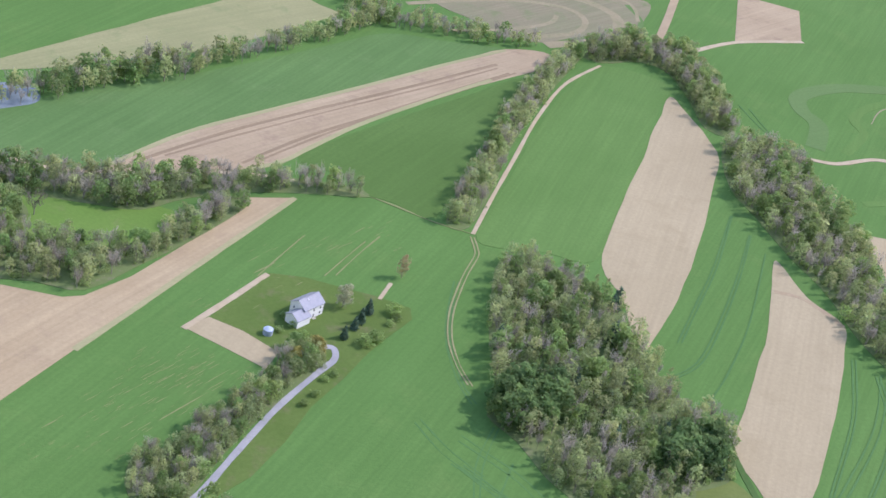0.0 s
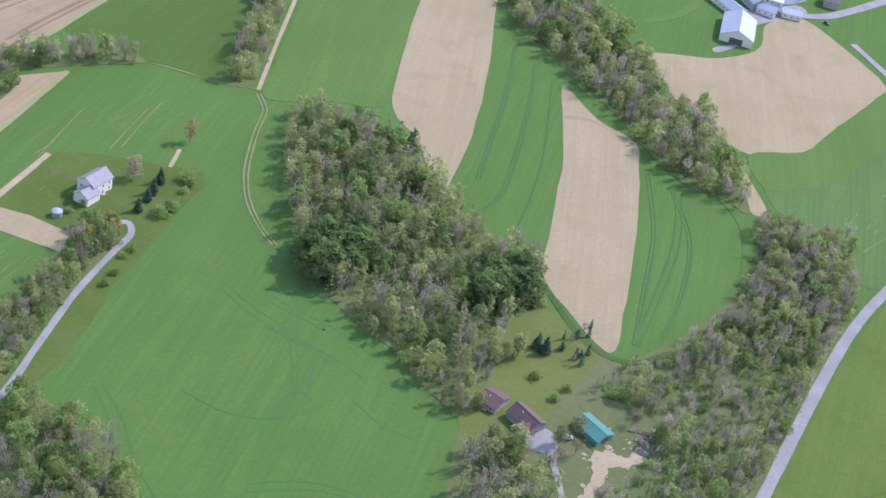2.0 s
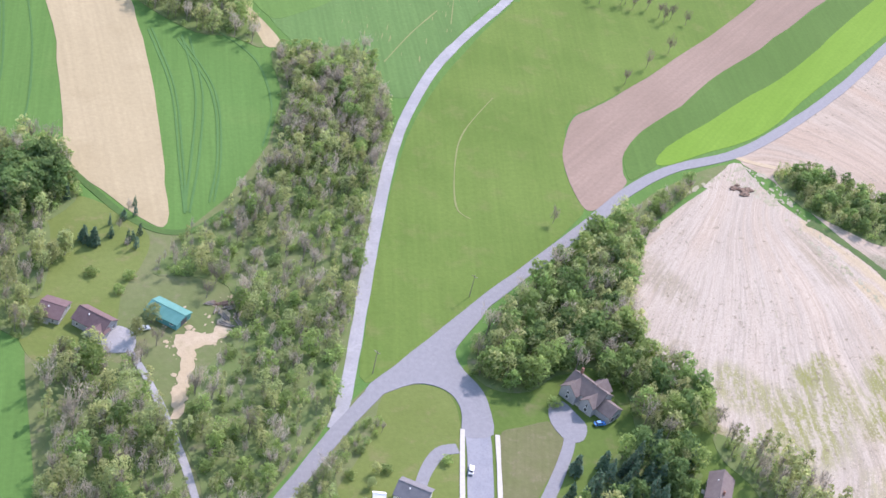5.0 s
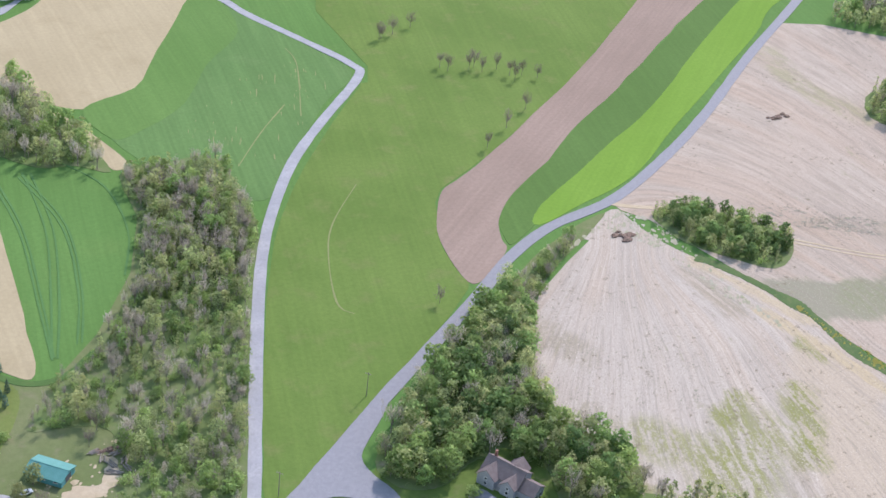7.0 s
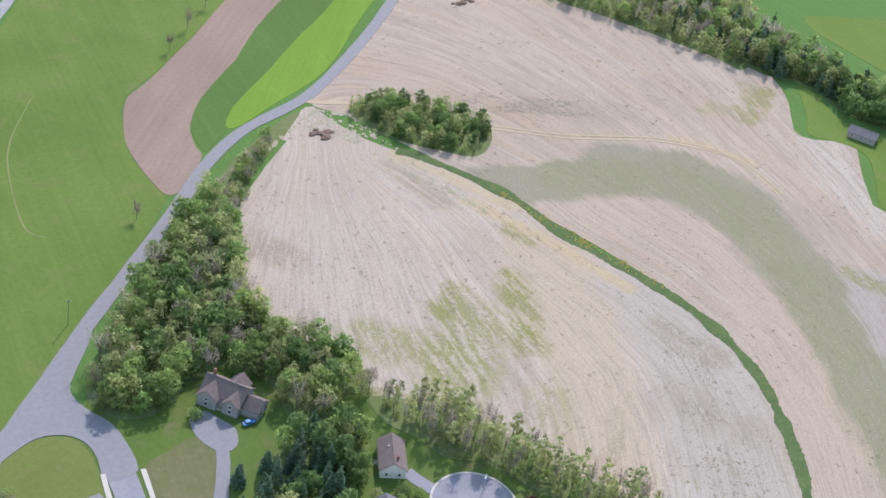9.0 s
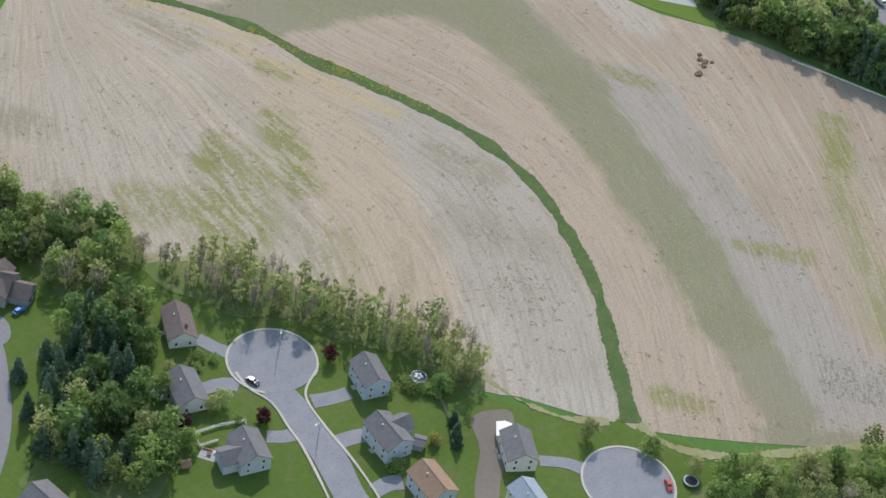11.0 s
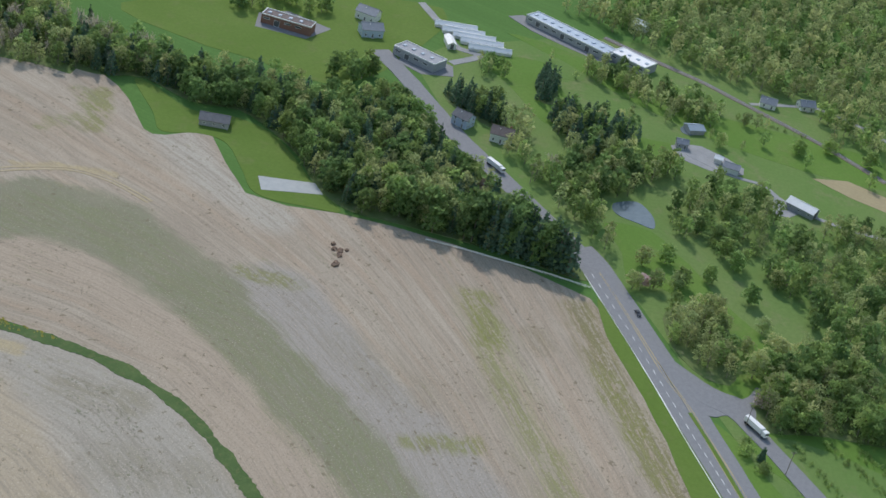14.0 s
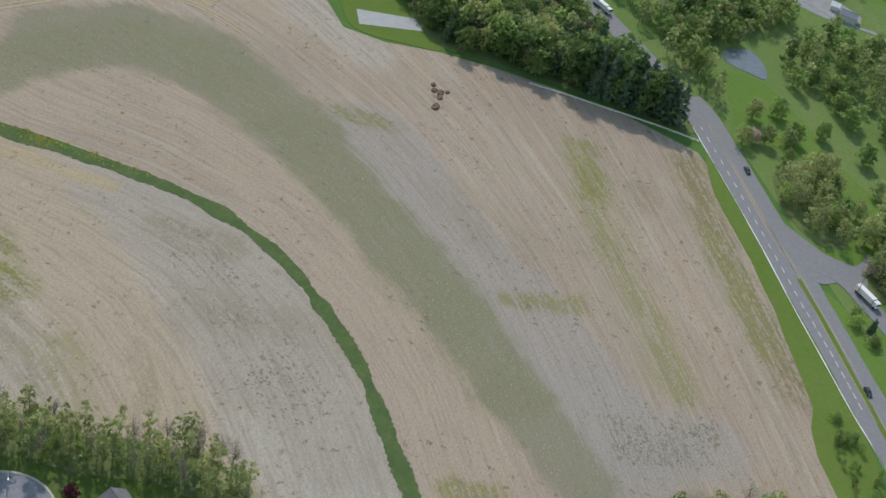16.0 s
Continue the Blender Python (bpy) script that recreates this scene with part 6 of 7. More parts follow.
fence([(607, 194), (608, 179), (608, 159), (608, 139), (607, 121)], 1.1, paint_white, "pale rail fence below a dark wood")
fence([(335, 224), (328, 216), (323, 211)], 1.5, bark, "weathered board garden fence")
turning_circle(314.0, 270.0, 14.2, "grey asphalt turning circle with a pale kerb")
turning_circle(336.5, 158.0, 14.5, "grey asphalt turning circle with a pale kerb")
garden_shed(189.9, 331.9, -23, "white garden shed beside a lawn")
garden_shed(281.6, 288.3, -93, "white deck shed behind a cottage")
stone_row(206.5, 320.4, 54, "row of pale stones along a lawn edge")
patio(271.4, 263.3, -75, "stone patio with brown furniture behind a house")
play_house(263.8, 266.0, -39, "small orange play house on a lawn")
utility_pole(515.8, 35.5, -147)
utility_pole(539.4, 51.3, -147)
utility_pole(670.2, 126.3, -148)
utility_pole(686.3, 160.9, -146)
utility_pole(129.3, 317.3, 29)
utility_pole(213.7, 388.4, 30)
utility_pole(270.0, 419.6, 30)
log_pile(169.9, 438.3, 0)
log_pile(171.3, 434.0, 47)
log_pile(172.6, 429.8, 94)
log_pile(171.5, 425.7, 141)
log_pile(176.3, 434.2, 8)
log_pile(177.6, 429.9, 55)
log_pile(176.5, 425.9, 102)


# ---- trees ----
HOMES = [(o.location.x, o.location.y, 11.0) for o in scene.objects if o.get("category") in ("house", "barn", "building")]


def leaf_masses(rng, centres, normals, size):
    """Leaf clumps: one three-cornered leaf mass at each centre, turned at random about its outward way."""
    n = len(centres)
    nrm = normals + rng.normal(scale=0.9, size=(n, 3))
    nrm /= np.linalg.norm(nrm, axis=1, keepdims=True)
    u = np.cross(nrm, rng.normal(size=(n, 3)))
    u /= np.linalg.norm(u, axis=1, keepdims=True)
    v = np.cross(nrm, u)
    s = size * rng.lognormal(0, 0.28, (n, 1))
    w = rng.uniform(0.7, 1.0, (n, 1))
    co = np.stack([centres + u * s, centres - u * s * 0.5 + v * s * w, centres - u * s * 0.5 - v * s * w + nrm * s * 0.3], 1).reshape(-1, 3)
    return co, np.arange(3 * n).reshape(-1, 3)


def limb(co, idx, p, q, r0, r1, sides=4):
    p, q = np.array(p, float), np.array(q, float)
    d = (q - p) / np.linalg.norm(q - p)
    u = np.cross(d, (0.3, 0.9, 0.1))
    u /= np.linalg.norm(u)
    v = np.cross(d, u)
    k = sum(len(c) for c in co)
    an = np.arange(sides) * 2 * math.pi / sides
    ring = np.outer(np.cos(an), u) + np.outer(np.sin(an), v)
    co.append(np.concatenate([p + ring * r0, q + ring * r1]))
    i = np.arange(sides)
    j = (i + 1) % sides
    idx.append(np.concatenate([np.stack([k + i, k + j, k + sides + j], 1), np.stack([k + i, k + sides + j, k + sides + i], 1)]))


# crown: half width, lowest leaf, leaf masses, their size, lumps
CROWN = {
    "leafy": (0.34, 0.12, 400, 0.043, 16),
    "dense": (0.37, 0.08, 430, 0.05, 16),
    "spring": (0.29, 0.14, 310, 0.033, 16),
    "slim": (0.13, 0.28, 120, 0.028, 9),
    "scrub": (0.5, 0.02, 170, 0.065, 12),
}


def twigs(rng, tips, count, length, width, spread):
    """Thin upright sprays of twigs about the ends of the limbs."""
    cs = np.array([tips[k % len(tips)] * rng.uniform(0.66, 1.04) for k in range(count)]) + rng.normal(scale=spread, size=(count, 3))
    long = rng.normal(size=(count, 3)) * 0.34 + (0, 0, 1.0) + cs * (1.1, 1.1, 0)
    long *= (length * rng.uniform(0.6, 1.4, count) / np.linalg.norm(long, axis=1))[:, None]
    side = np.cross(long, rng.normal(size=(count, 3)))
    side *= width / np.linalg.norm(side, axis=1, keepdims=True)
    co = np.stack([cs - long * 0.5 - side, cs - long * 0.5 + side, cs + long * 0.5], 1).reshape(-1, 3)
    return co, np.arange(3 * count).reshape(-1, 3)


def tree_parts(kind, seed):
    """Trunk with limbs and crown of a tree 1 high: (verts, triangles) each."""
    rng = np.random.default_rng(seed)
    tco, tix = [], []
    if kind == "conifer":
        limb(tco, tix, (0, 0, 0), (0, 0, 0.9), 0.022, 0.006)
        h = 0.06 + 0.94 * (1 - np.sqrt(rng.uniform(0, 1, 230)))
        tier = 0.82 + 0.25 * np.abs(np.sin(h * 22 + seed))
        r = 0.215 * (1.03 - h) ** 0.8 * rng.uniform(0.55, 1.1, 230) * tier
        a = rng.uniform(0, 6.283, 230)
        cs = np.stack([r * np.cos(a), r * np.sin(a), h - 0.12 * r], 1)
        cco, cix = leaf_masses(rng, cs, np.stack([np.cos(a), np.sin(a), np.full(230, 0.8)], 1), 0.046)
    elif kind in ("bare", "whip"):
        reach, low = (0.25, 0.22) if kind == "bare" else (0.1, 0.35)
        limb(tco, tix, (0, 0, 0), (0.01, 0, 0.55), *((0.017, 0.01) if kind == "bare" else (0.008, 0.005)))
        tips = []
        for k in range(11):
            a, z = k * 2.4 + rng.uniform(0, 0.9), rng.uniform(low, low + 0.3)
            d = reach * rng.uniform(0.35, 1.1)
            e = np.array((d * math.cos(a), d * math.sin(a), rng.uniform(0.62, 1.0)))
            limb(tco, tix, (0.005, 0, z), e, 0.009 if kind == "bare" else 0.004, 0.002, 3)
            tips.append(e)
        cco, cix = twigs(rng, tips, 210 if kind == "bare" else 90, 0.16, 0.0075, 0.05 if kind == "bare" else 0.035)
    else:
        wide, low, count, size, lump_count = CROWN[kind]
        limb(tco, tix, (0, 0, 0), (0.01, 0.01, 0.55), *((0.008, 0.005) if kind == "slim" else (0.018, 0.01)))
        lumps = [(np.array((0, 0, 0.88)), wide * 0.34)]
        for k in range(lump_count):
            a, z = k * 2.4 + rng.uniform(0, 0.7), low + 0.06 + (0.84 - low) * (k + 0.5) / lump_count + rng.uniform(-0.05, 0.05)
            off = wide * 0.76 * math.sqrt(max(0.05, 1 - ((z - 0.45) / 0.54) ** 2)) * rng.uniform(0.45, 1.1)
            c = np.array((off * math.cos(a), off * math.sin(a), z))
            lumps.append((c, wide * rng.uniform(0.26, 0.5)))
            if k % 4 == 0:
                limb(tco, tix, (0.005, 0.005, rng.uniform(0.15, 0.4)), c, 0.009, 0.003, 3)
        cs, ns = [], []
        for k in range(count):
            c, r = lumps[k % len(lumps)]
            d = rng.normal(size=3)
            d[2] = abs(d[2]) * 0.95 - 0.25
            d /= np.linalg.norm(d)
            cs.append(c + d * r * rng.uniform(0.55, 1.15))
            ns.append(d + c * (0.9, 0.9, 0.4) / wide)
        cs, ns = np.array(cs), np.array(ns)
        ns /= np.linalg.norm(ns, axis=1, keepdims=True)
        cco, cix = leaf_masses(rng, cs, ns, size)
        if kind in ("spring", "slim"):
            # thin foliage: the twigs still show through
            dco, dix = twigs(rng, [c for c, _ in lumps], 60 if kind == "spring" else 40, 0.13, 0.006, wide * 0.3)
            cco, cix = np.concatenate([cco, dco]), np.concatenate([cix, dix + len(cco)])
    return (np.concatenate(tco), np.concatenate(tix)), (cco, cix)


KINDS = ("leafy", "spring", "bare", "conifer", "scrub", "dense", "slim", "whip")
SHAPES = {k: [tree_parts(k, 17 * i + s) for s in range(6)] for i, k in enumerate(KINDS)}
# plainer shapes for woods that stay far off: half the leaf masses, larger
PLAIN = {}
for k, v in SHAPES.items():
    PLAIN[k] = []
    for a, (co, ix) in v:
        q = co.reshape(-1, 3, 3)[::2]
        mid = q.mean(1, keepdims=True)
        PLAIN[k].append((a, ((mid + (q - mid) * 1.4).reshape(-1, 3), ix[: len(q)])))
COAT = {"dense": leaf_dark, "leafy": leaf_green, "spring": leaf_spring, "slim": leaf_spring, "bare": twig, "whip": twig, "conifer": leaf_needle, "scrub": leaf_scrub}


def mesh_from(name, co, idx, mats, slots=None, tints=None):
    me = bpy.data.meshes.new(name)
    me.vertices.add(len(co))
    me.vertices.foreach_set("co", np.asarray(co, np.float32).ravel())
    me.loops.add(3 * len(idx))
    me.loops.foreach_set("vertex_index", np.asarray(idx, np.int32).ravel())
    me.polygons.add(len(idx))
    me.polygons.foreach_set("loop_start", np.arange(0, 3 * len(idx), 3, dtype=np.int32))
    if slots is not None:
        me.polygons.foreach_set("material_index", np.asarray(slots, np.int32))
    if tints is not None:
        me.attributes.new("tint", "FLOAT", "FACE").data.foreach_set("value", np.asarray(tints, np.float32))
    for m in mats:
        me.materials.append(m)
    me.update(calc_edges=True)
    return me


def wood(name, poly, mix, gap, heights, label, seed):
    """A stand of trees inside the outline, about gap metres apart: too many to count, so one mass."""
    rng = np.random.default_rng(seed)
    xs, ys = zip(*poly)
    gx, gy = np.meshgrid(np.arange(min(xs), max(xs), gap), np.arange(min(ys), max(ys), gap))
    x = (gx + rng.uniform(-0.5, 0.5, gx.shape) * gap).ravel()
    y = (gy + rng.uniform(-0.5, 0.5, gy.shape) * gap).ravel()
    keep = inside(x, y, poly)
    x, y = x[keep], y[keep]
    for line, half in ROADS:
        if half > 1.5 and len(x):
            clear = half + (8.0 if half > 5 else 4.0 if half > 3.6 else 1.6 if half > 2.3 else 0.4)
            near = np.min((x[:, None] - line[:, 0]) ** 2 + (y[:, None] - line[:, 1]) ** 2, axis=1)
            x, y = x[near > clear**2], y[near > clear**2]
    for hx, hy, hr in HOMES:
        far = (x - hx) ** 2 + (y - hy) ** 2 > hr**2
        x, y = x[far], y[far]
    kinds = list(mix)
    # neighbouring trees tend to be of one kind
    weight = np.array([mix[k] for k in kinds], float)
    brush = gap < 5.9 and heights[1] > 7  # undergrowth between the trees
    allco, allix, slot, tint, base = [], [], [], [], 0
    for px, py in zip(x, y):
        lean = np.array([weight[i] * (0.25 + max(0.0, 0.9 + 1.8 * noise.noise((px * 0.04, py * 0.04, 11.3 * i + seed)))) for i in range(len(kinds))])
        k = rng.choice(len(kinds), p=lean / lean.sum())
        (tco, tix), (cco, cix) = (PLAIN if gap > 5.95 else SHAPES)[kinds[k]][rng.integers(6)]
        h = rng.uniform(*heights) * (0.55 if kinds[k] == "scrub" else 1.0)
        a, w, own = rng.uniform(0, 6.283), h * 0.97 * rng.uniform(0.8, 1.25), rng.random()
        rot = np.array([[math.cos(a), -math.sin(a), 0], [math.sin(a), math.cos(a), 0], [0, 0, 1]])
        pieces = [(tco, tix, 0), (cco, cix, k + 1)]
        if brush and rng.random() < 0.8:
            bco, bix = PLAIN["scrub"][rng.integers(6)][1]
            bh, off = rng.uniform(1.4, 3.2) / h, rng.uniform(-0.5, 0.5, 2) * gap / w
            pieces.append((bco * (bh * h / w * 1.3, bh * h / w * 1.3, bh) + (*off, 0), bix, len(kinds) + 1))
        for co, ix, s in pieces:
            allco.append((co @ rot.T) * (w, w, h) + (px, py, 0))
            allix.append(ix + base)
            slot.append(np.full(len(ix), s))
            tint.append(np.full(len(ix), own))
            base += len(co)
    if not allco:
        return None
    if brush:
        bm = bmesh.new()
        slab(bm, [(q.x, q.y) for q in rounded(poly, 3)], 0.0, 0.1613 + 0.0011 * seed)
        tagged(link("woodland_floor", bm, leaf_litter), "brown leaf litter and moss under trees", "ground", kind="structure")
    me = mesh_from(name, np.concatenate(allco), np.concatenate(allix), [bark] + [COAT[k] for k in kinds] + [leaf_scrub], np.concatenate(slot), np.concatenate(tint))
    return tagged(new(name, me), label, "woodland", kind="stuff")


wood("woodland", [(29, 646), (48, 654), (70, 647), (92, 627), (96, 608), (110, 579), (127, 556), (143, 538), (143, 514), (129, 500), (114, 493), (104, 476), (106, 463), (107, 443), (101, 435), (95, 441), (84, 455), (76, 471), (63, 483), (49, 502), (35, 515), (37, 535), (31, 568), (28, 604)], {'spring': 5.5, 'leafy': 1.5, 'bare': 2.5, 'scrub': 2, 'slim': 4, 'whip': 2.5, 'conifer': 0.3}, 5.3, (8, 15), "mixed spring woodland of bare and leafing trees", 1)
wood("hedgerow", [(-2, 669), (2, 713), (10, 766), (18, 827), (31, 888), (51, 944), (62, 947), (45, 878), (31, 814), (23, 766), (18, 714), (10, 669)], {'spring': 6, 'leafy': 1.5, 'bare': 3}, 5.3, (8, 14), "tall leafing hedgerow along a farm lane", 2)
wood("hedgerow", [(51, 944), (77, 980), (118, 993), (138, 975), (152, 925), (161, 868), (142, 866), (132, 904), (118, 942), (98, 949), (71, 930)], {'spring': 6, 'leafy': 1.5, 'bare': 3}, 5.3, (9, 15), "tree belt between fields", 3)
wood("woodland", [(152, 846), (172, 866), (200, 856), (206, 818), (225, 780), (233, 748), (236, 710), (252, 708), (256, 680), (260, 642), (258, 610), (246, 622), (230, 628), (214, 656), (202, 693), (184, 725), (168, 761), (154, 792)], {'spring': 4, 'leafy': 2, 'bare': 3, 'scrub': 1, 'slim': 3, 'whip': 1}, 5.3, (9, 15), "narrow wood of bare and leafing trees", 4)
wood("woodland", [(172, 476), (195, 493), (221, 516), (239, 534), (251, 561), (265, 591), (289, 581), (300, 560), (281, 520), (259, 482), (238, 445), (216, 408), (200, 382), (181, 367), (155, 344), (141, 333), (134, 337), (137, 356), (139, 377), (151, 400), (173, 420), (180, 446), (168, 455), (155, 460)], {'spring': 3, 'leafy': 1.2, 'bare': 4, 'scrub': 5, 'slim': 4, 'whip': 2.6}, 4.9, (6, 12), "scrubby valley wood with bare branches", 5)
wood("woodland", [(260, 606), (274, 604), (283, 583), (286, 561), (287, 535), (263, 495), (246, 492), (227, 511), (236, 542), (250, 566)], {'spring': 2, 'leafy': 1, 'bare': 4, 'scrub': 5, 'slim': 4, 'whip': 2}, 5.2, (6, 12), "scrubby wood beside a field", 15)
wood("woodland", [(101, 414), (110, 426), (122, 419), (133, 411), (134, 394), (134, 372), (130, 346), (132, 331), (121, 317), (108, 304), (101, 295), (60, 296), (72, 317), (76, 340), (88, 364), (96, 386)], {'spring': 4, 'leafy': 1.5, 'bare': 3, 'scrub': 2, 'slim': 4, 'whip': 3}, 5.2, (9, 15), "wood of leafing and bare trees along a drive", 6)
wood("woodland", [(185, 358), (167, 344), (143, 322), (124, 304), (117, 295), (171, 295), (181, 318), (178, 337)], {'spring': 4, 'leafy': 1.5, 'bare': 3, 'scrub': 2, 'slim': 4, 'whip': 3}, 5.2, (6, 12), "scrubby roadside wood", 7)
wood("woodland", [(252, 387), (270, 401), (306, 426), (342, 444), (369, 456), (358, 431), (332, 398), (326, 376), (307, 374), (291, 370), (281, 370), (267, 365), (256, 368), (251, 375)], {'spring': 5, 'dense': 1, 'leafy': 4, 'bare': 2}, 5.2, (8, 14), "leafy wood beside a road junction", 8)
wood("woodland", [(331, 430), (356, 430), (335, 407), (322, 384), (327, 365), (338, 349), (326, 327), (321, 333), (303, 328), (296, 335), (303, 352), (304, 363), (297, 371), (294, 386), (309, 419)], {'spring': 4, 'dense': 1, 'leafy': 4, 'bare': 2}, 5.2, (8, 14), "leafy wood behind a house", 9)
wood("woodland", [(290, 330), (301, 326), (308, 310), (291, 303), (280, 293), (275, 284), (270, 276), (251, 265), (240, 278), (245, 288), (242, 298), (233, 299), (232, 296), (246, 303), (264, 315), (279, 326)], {'conifer': 4, 'dense': 3, 'leafy': 1.5, 'spring': 1}, 5.6, (9, 15), "dense dark wood of conifers and leafy trees", 11)
wood("woodland", [(462, 469), (482, 470), (496, 447), (506, 427), (498, 414), (480, 408), (468, 424), (458, 443), (458, 459)], {'spring': 4, 'leafy': 3, 'slim': 3, 'dense': 3}, 4.2, (6, 9), "dense green thicket beside stubble", 12)
wood("woodland", [(670, 512), (699, 489), (731, 468), (760, 438), (672, 382), (664, 400), (657, 432), (650, 464), (642, 491)], {'slim': 6, 'whip': 4, 'spring': 3, 'leafy': 2}, 4.6, (8, 13), "tree belt between stubble fields", 13)
wood("woodland", [(720, 598), (806, 608), (993, 524), (820, 423), (787, 455), (773, 485), (761, 536), (733, 572)], {'leafy': 1.5, 'spring': 6, 'bare': 2}, 6.5, (9, 15), "leafy wood beyond stubble fields", 14)
wood("woodland", [(-230, 606), (-204, 627), (-168, 637), (-135, 652), (-95, 672), (-55, 682), (-44, 675), (-70, 665), (-102, 650), (-128, 630), (-145, 609), (-168, 603), (-186, 600), (-210, 597), (-223, 589)], {'bare': 5, 'spring': 3, 'leafy': 2}, 5.2, (8, 14), "thicket of bare and leafing trees beside a lane", 16)
wood("woodland", [(-212, 562), (-194, 568), (-174, 565), (-149, 569), (-132, 586), (-124, 612), (-111, 640), (-101, 645), (-100, 633), (-117, 590), (-131, 563), (-147, 533), (-169, 530), (-197, 526)], {'bare': 4, 'spring': 5, 'leafy': 1}, 5.2, (8, 13), "belt of leafing trees along a field", 44)
wood("woodland", [(-220, 582), (-203, 594), (-190, 581), (-194, 568), (-212, 562)], {'leafy': 3, 'spring': 3}, 5.4, (7, 11), "clump of green trees in a clearing", 45)
wood("hedgerow", [(-260, 680), (-234, 707), (-215, 743), (-171, 783), (-145, 813), (-109, 860), (-95, 904), (-83, 923), (-73, 909), (-101, 856), (-141, 798), (-161, 760), (-196, 723), (-226, 686), (-253, 662)], {'spring': 6, 'leafy': 1.5, 'bare': 3}, 6.0, (9, 15), "leafing tree belt between fields", 17)
wood("hedgerow", [(-107, 928), (-88, 952), (-60, 928), (-18, 930), (35, 945), (34, 927), (-16, 911), (-65, 904), (-96, 909)], {'spring': 6, 'leafy': 1.5, 'bare': 3}, 6.0, (7, 12), "tree belt between far fields", 18)
wood("woodland", [(-90, 413), (-95, 434), (-82, 449), (-71, 476), (-60, 505), (-50, 528), (-38, 523), (-49, 492), (-61, 457), (-68, 423), (-71, 407)], {'spring': 5, 'leafy': 1, 'bare': 2}, 4.2, (6, 11), "yellowish spring trees along a gravel drive", 19)
wood("woodland", [(263, 607), (284, 607), (307, 598), (285, 523), (238, 513), (205, 477), (194, 482), (237, 529), (251, 566)], {'spring': 2, 'leafy': 1, 'bare': 4, 'scrub': 5, 'slim': 4, 'whip': 2}, 5.3, (6, 12), "scrubby valley wood", 20)
wood("woodland", [(-64, 422), (-58, 423), (-48, 409), (-36, 407), (-25, 399), (-17, 380), (-14, 368), (-11, 354), (-1, 331), (-45, 327), (-60, 370), (-65, 400)], {'spring': 4, 'leafy': 2, 'bare': 2}, 5.3, (8, 13), "leafing wood at a field corner", 21)
wood("woodland", [(687, 402), (706, 387), (698, 355), (704, 335), (711, 314), (716, 290), (710, 262), (736, 245), (724, 220), (691, 196), (677, 177), (670, 160), (651, 141), (627, 126), (614, 122), (616, 141), (615, 159), (615, 184), (614, 206), (613, 231), (627, 250), (648, 264), (665, 283), (676, 302), (671, 325), (681, 352), (671, 372), (673, 395)], {'conifer': 4, 'dense': 3, 'leafy': 4, 'spring': 3}, 5.6, (10, 15), "dark mixed wood of conifers and leafy trees", 22)
wood("woodland", [(619, 67), (570, 56), (564, 69), (582, 84), (608, 88)], {'spring': 6, 'leafy': 1.5}, 5.8, (9, 13), "pale leafing trees beside the highway", 26)
wood("woodland", [(599, 32), (595, 6), (591, -21), (558, -18), (548, 20), (539, 46), (556, 51), (569, 42)], {'leafy': 5, 'spring': 3, 'dense': 1}, 5.8, (9, 14), "leafy trees beside a side road", 27)
wood("woodland", [(670, 459), (676, 417), (678, 374), (685, 348), (714, 350), (717, 381), (721, 423), (707, 479)], {'leafy': 3, 'spring': 2, 'bare': 2, 'conifer': 2}, 7.0, (9, 15), "far mixed wood behind stubble", 29)
wood("woodland", [(342, 135), (355, 136), (368, 128), (376, 115), (392, 105), (402, 95), (418, 70), (389, 64)], {'spring': 4, 'leafy': 3, 'bare': 1}, 5.3, (7, 12), "leafing trees behind lawns", 31)
wood("woodland", [(465, 56), (460, 48), (449, 40), (426, 33), (426, 44), (445, 53)], {'leafy': 3, 'spring': 2}, 4.5, (3, 5), "low green bushes on a verge", 32)
wood("thicket", [(148, 502), (163, 508), (168, 493), (155, 474), (146, 476), (144, 490)], {'conifer': 4, 'bare': 2}, 6.0, (4, 7), "dark evergreens on a brown bank", 39)
wood("hedge_row", [(533, 35), (515, 20), (495, 5), (499, 2), (519, 18), (537, 32)], {'scrub': 4}, 2.2, (2.5, 3.5), "low clipped hedge row on grass", 41)
wood("hedge_row", [(541, 22), (525, 5), (506, -12), (510, -15), (530, 3), (546, 20)], {'scrub': 4}, 2.2, (2.5, 3.5), "low clipped hedge row on grass", 42)
wood("hedge_row", [(541, 9), (530, -6), (522, -16), (526, -17), (534, -8), (546, 6)], {'scrub': 4}, 2.2, (2.5, 3.5), "low clipped hedge row on grass", 43)
wood("woodland", [(108, 494), (116, 504), (126, 500), (124, 486), (119, 470), (112, 456), (106, 458), (105, 474)], {'spring': 5, 'whip': 3, 'bare': 2, 'slim': 2}, 5.0, (7, 13), "open leafing trees on a rough bank", 58)
wood("grove", [(38, 530), (50, 543), (63, 542), (67, 523), (55, 507), (42, 508)], {'dense': 1}, 5.4, (13, 17), "grove of tall dark leafy trees", 47)
wood("grove", [(106, 512), (122, 536), (139, 530), (138, 514), (122, 504)], {'dense': 1}, 5.4, (12, 16), "grove of tall dark leafy trees", 48)
wood("hedgerow", [(329, 430), (359, 449), (384, 460), (409, 470), (423, 473), (386, 452), (364, 436), (344, 416)], {'spring': 4, 'bare': 4, 'leafy': 1}, 4.2, (5, 9), "row of leafing trees between road and stubble", 52)


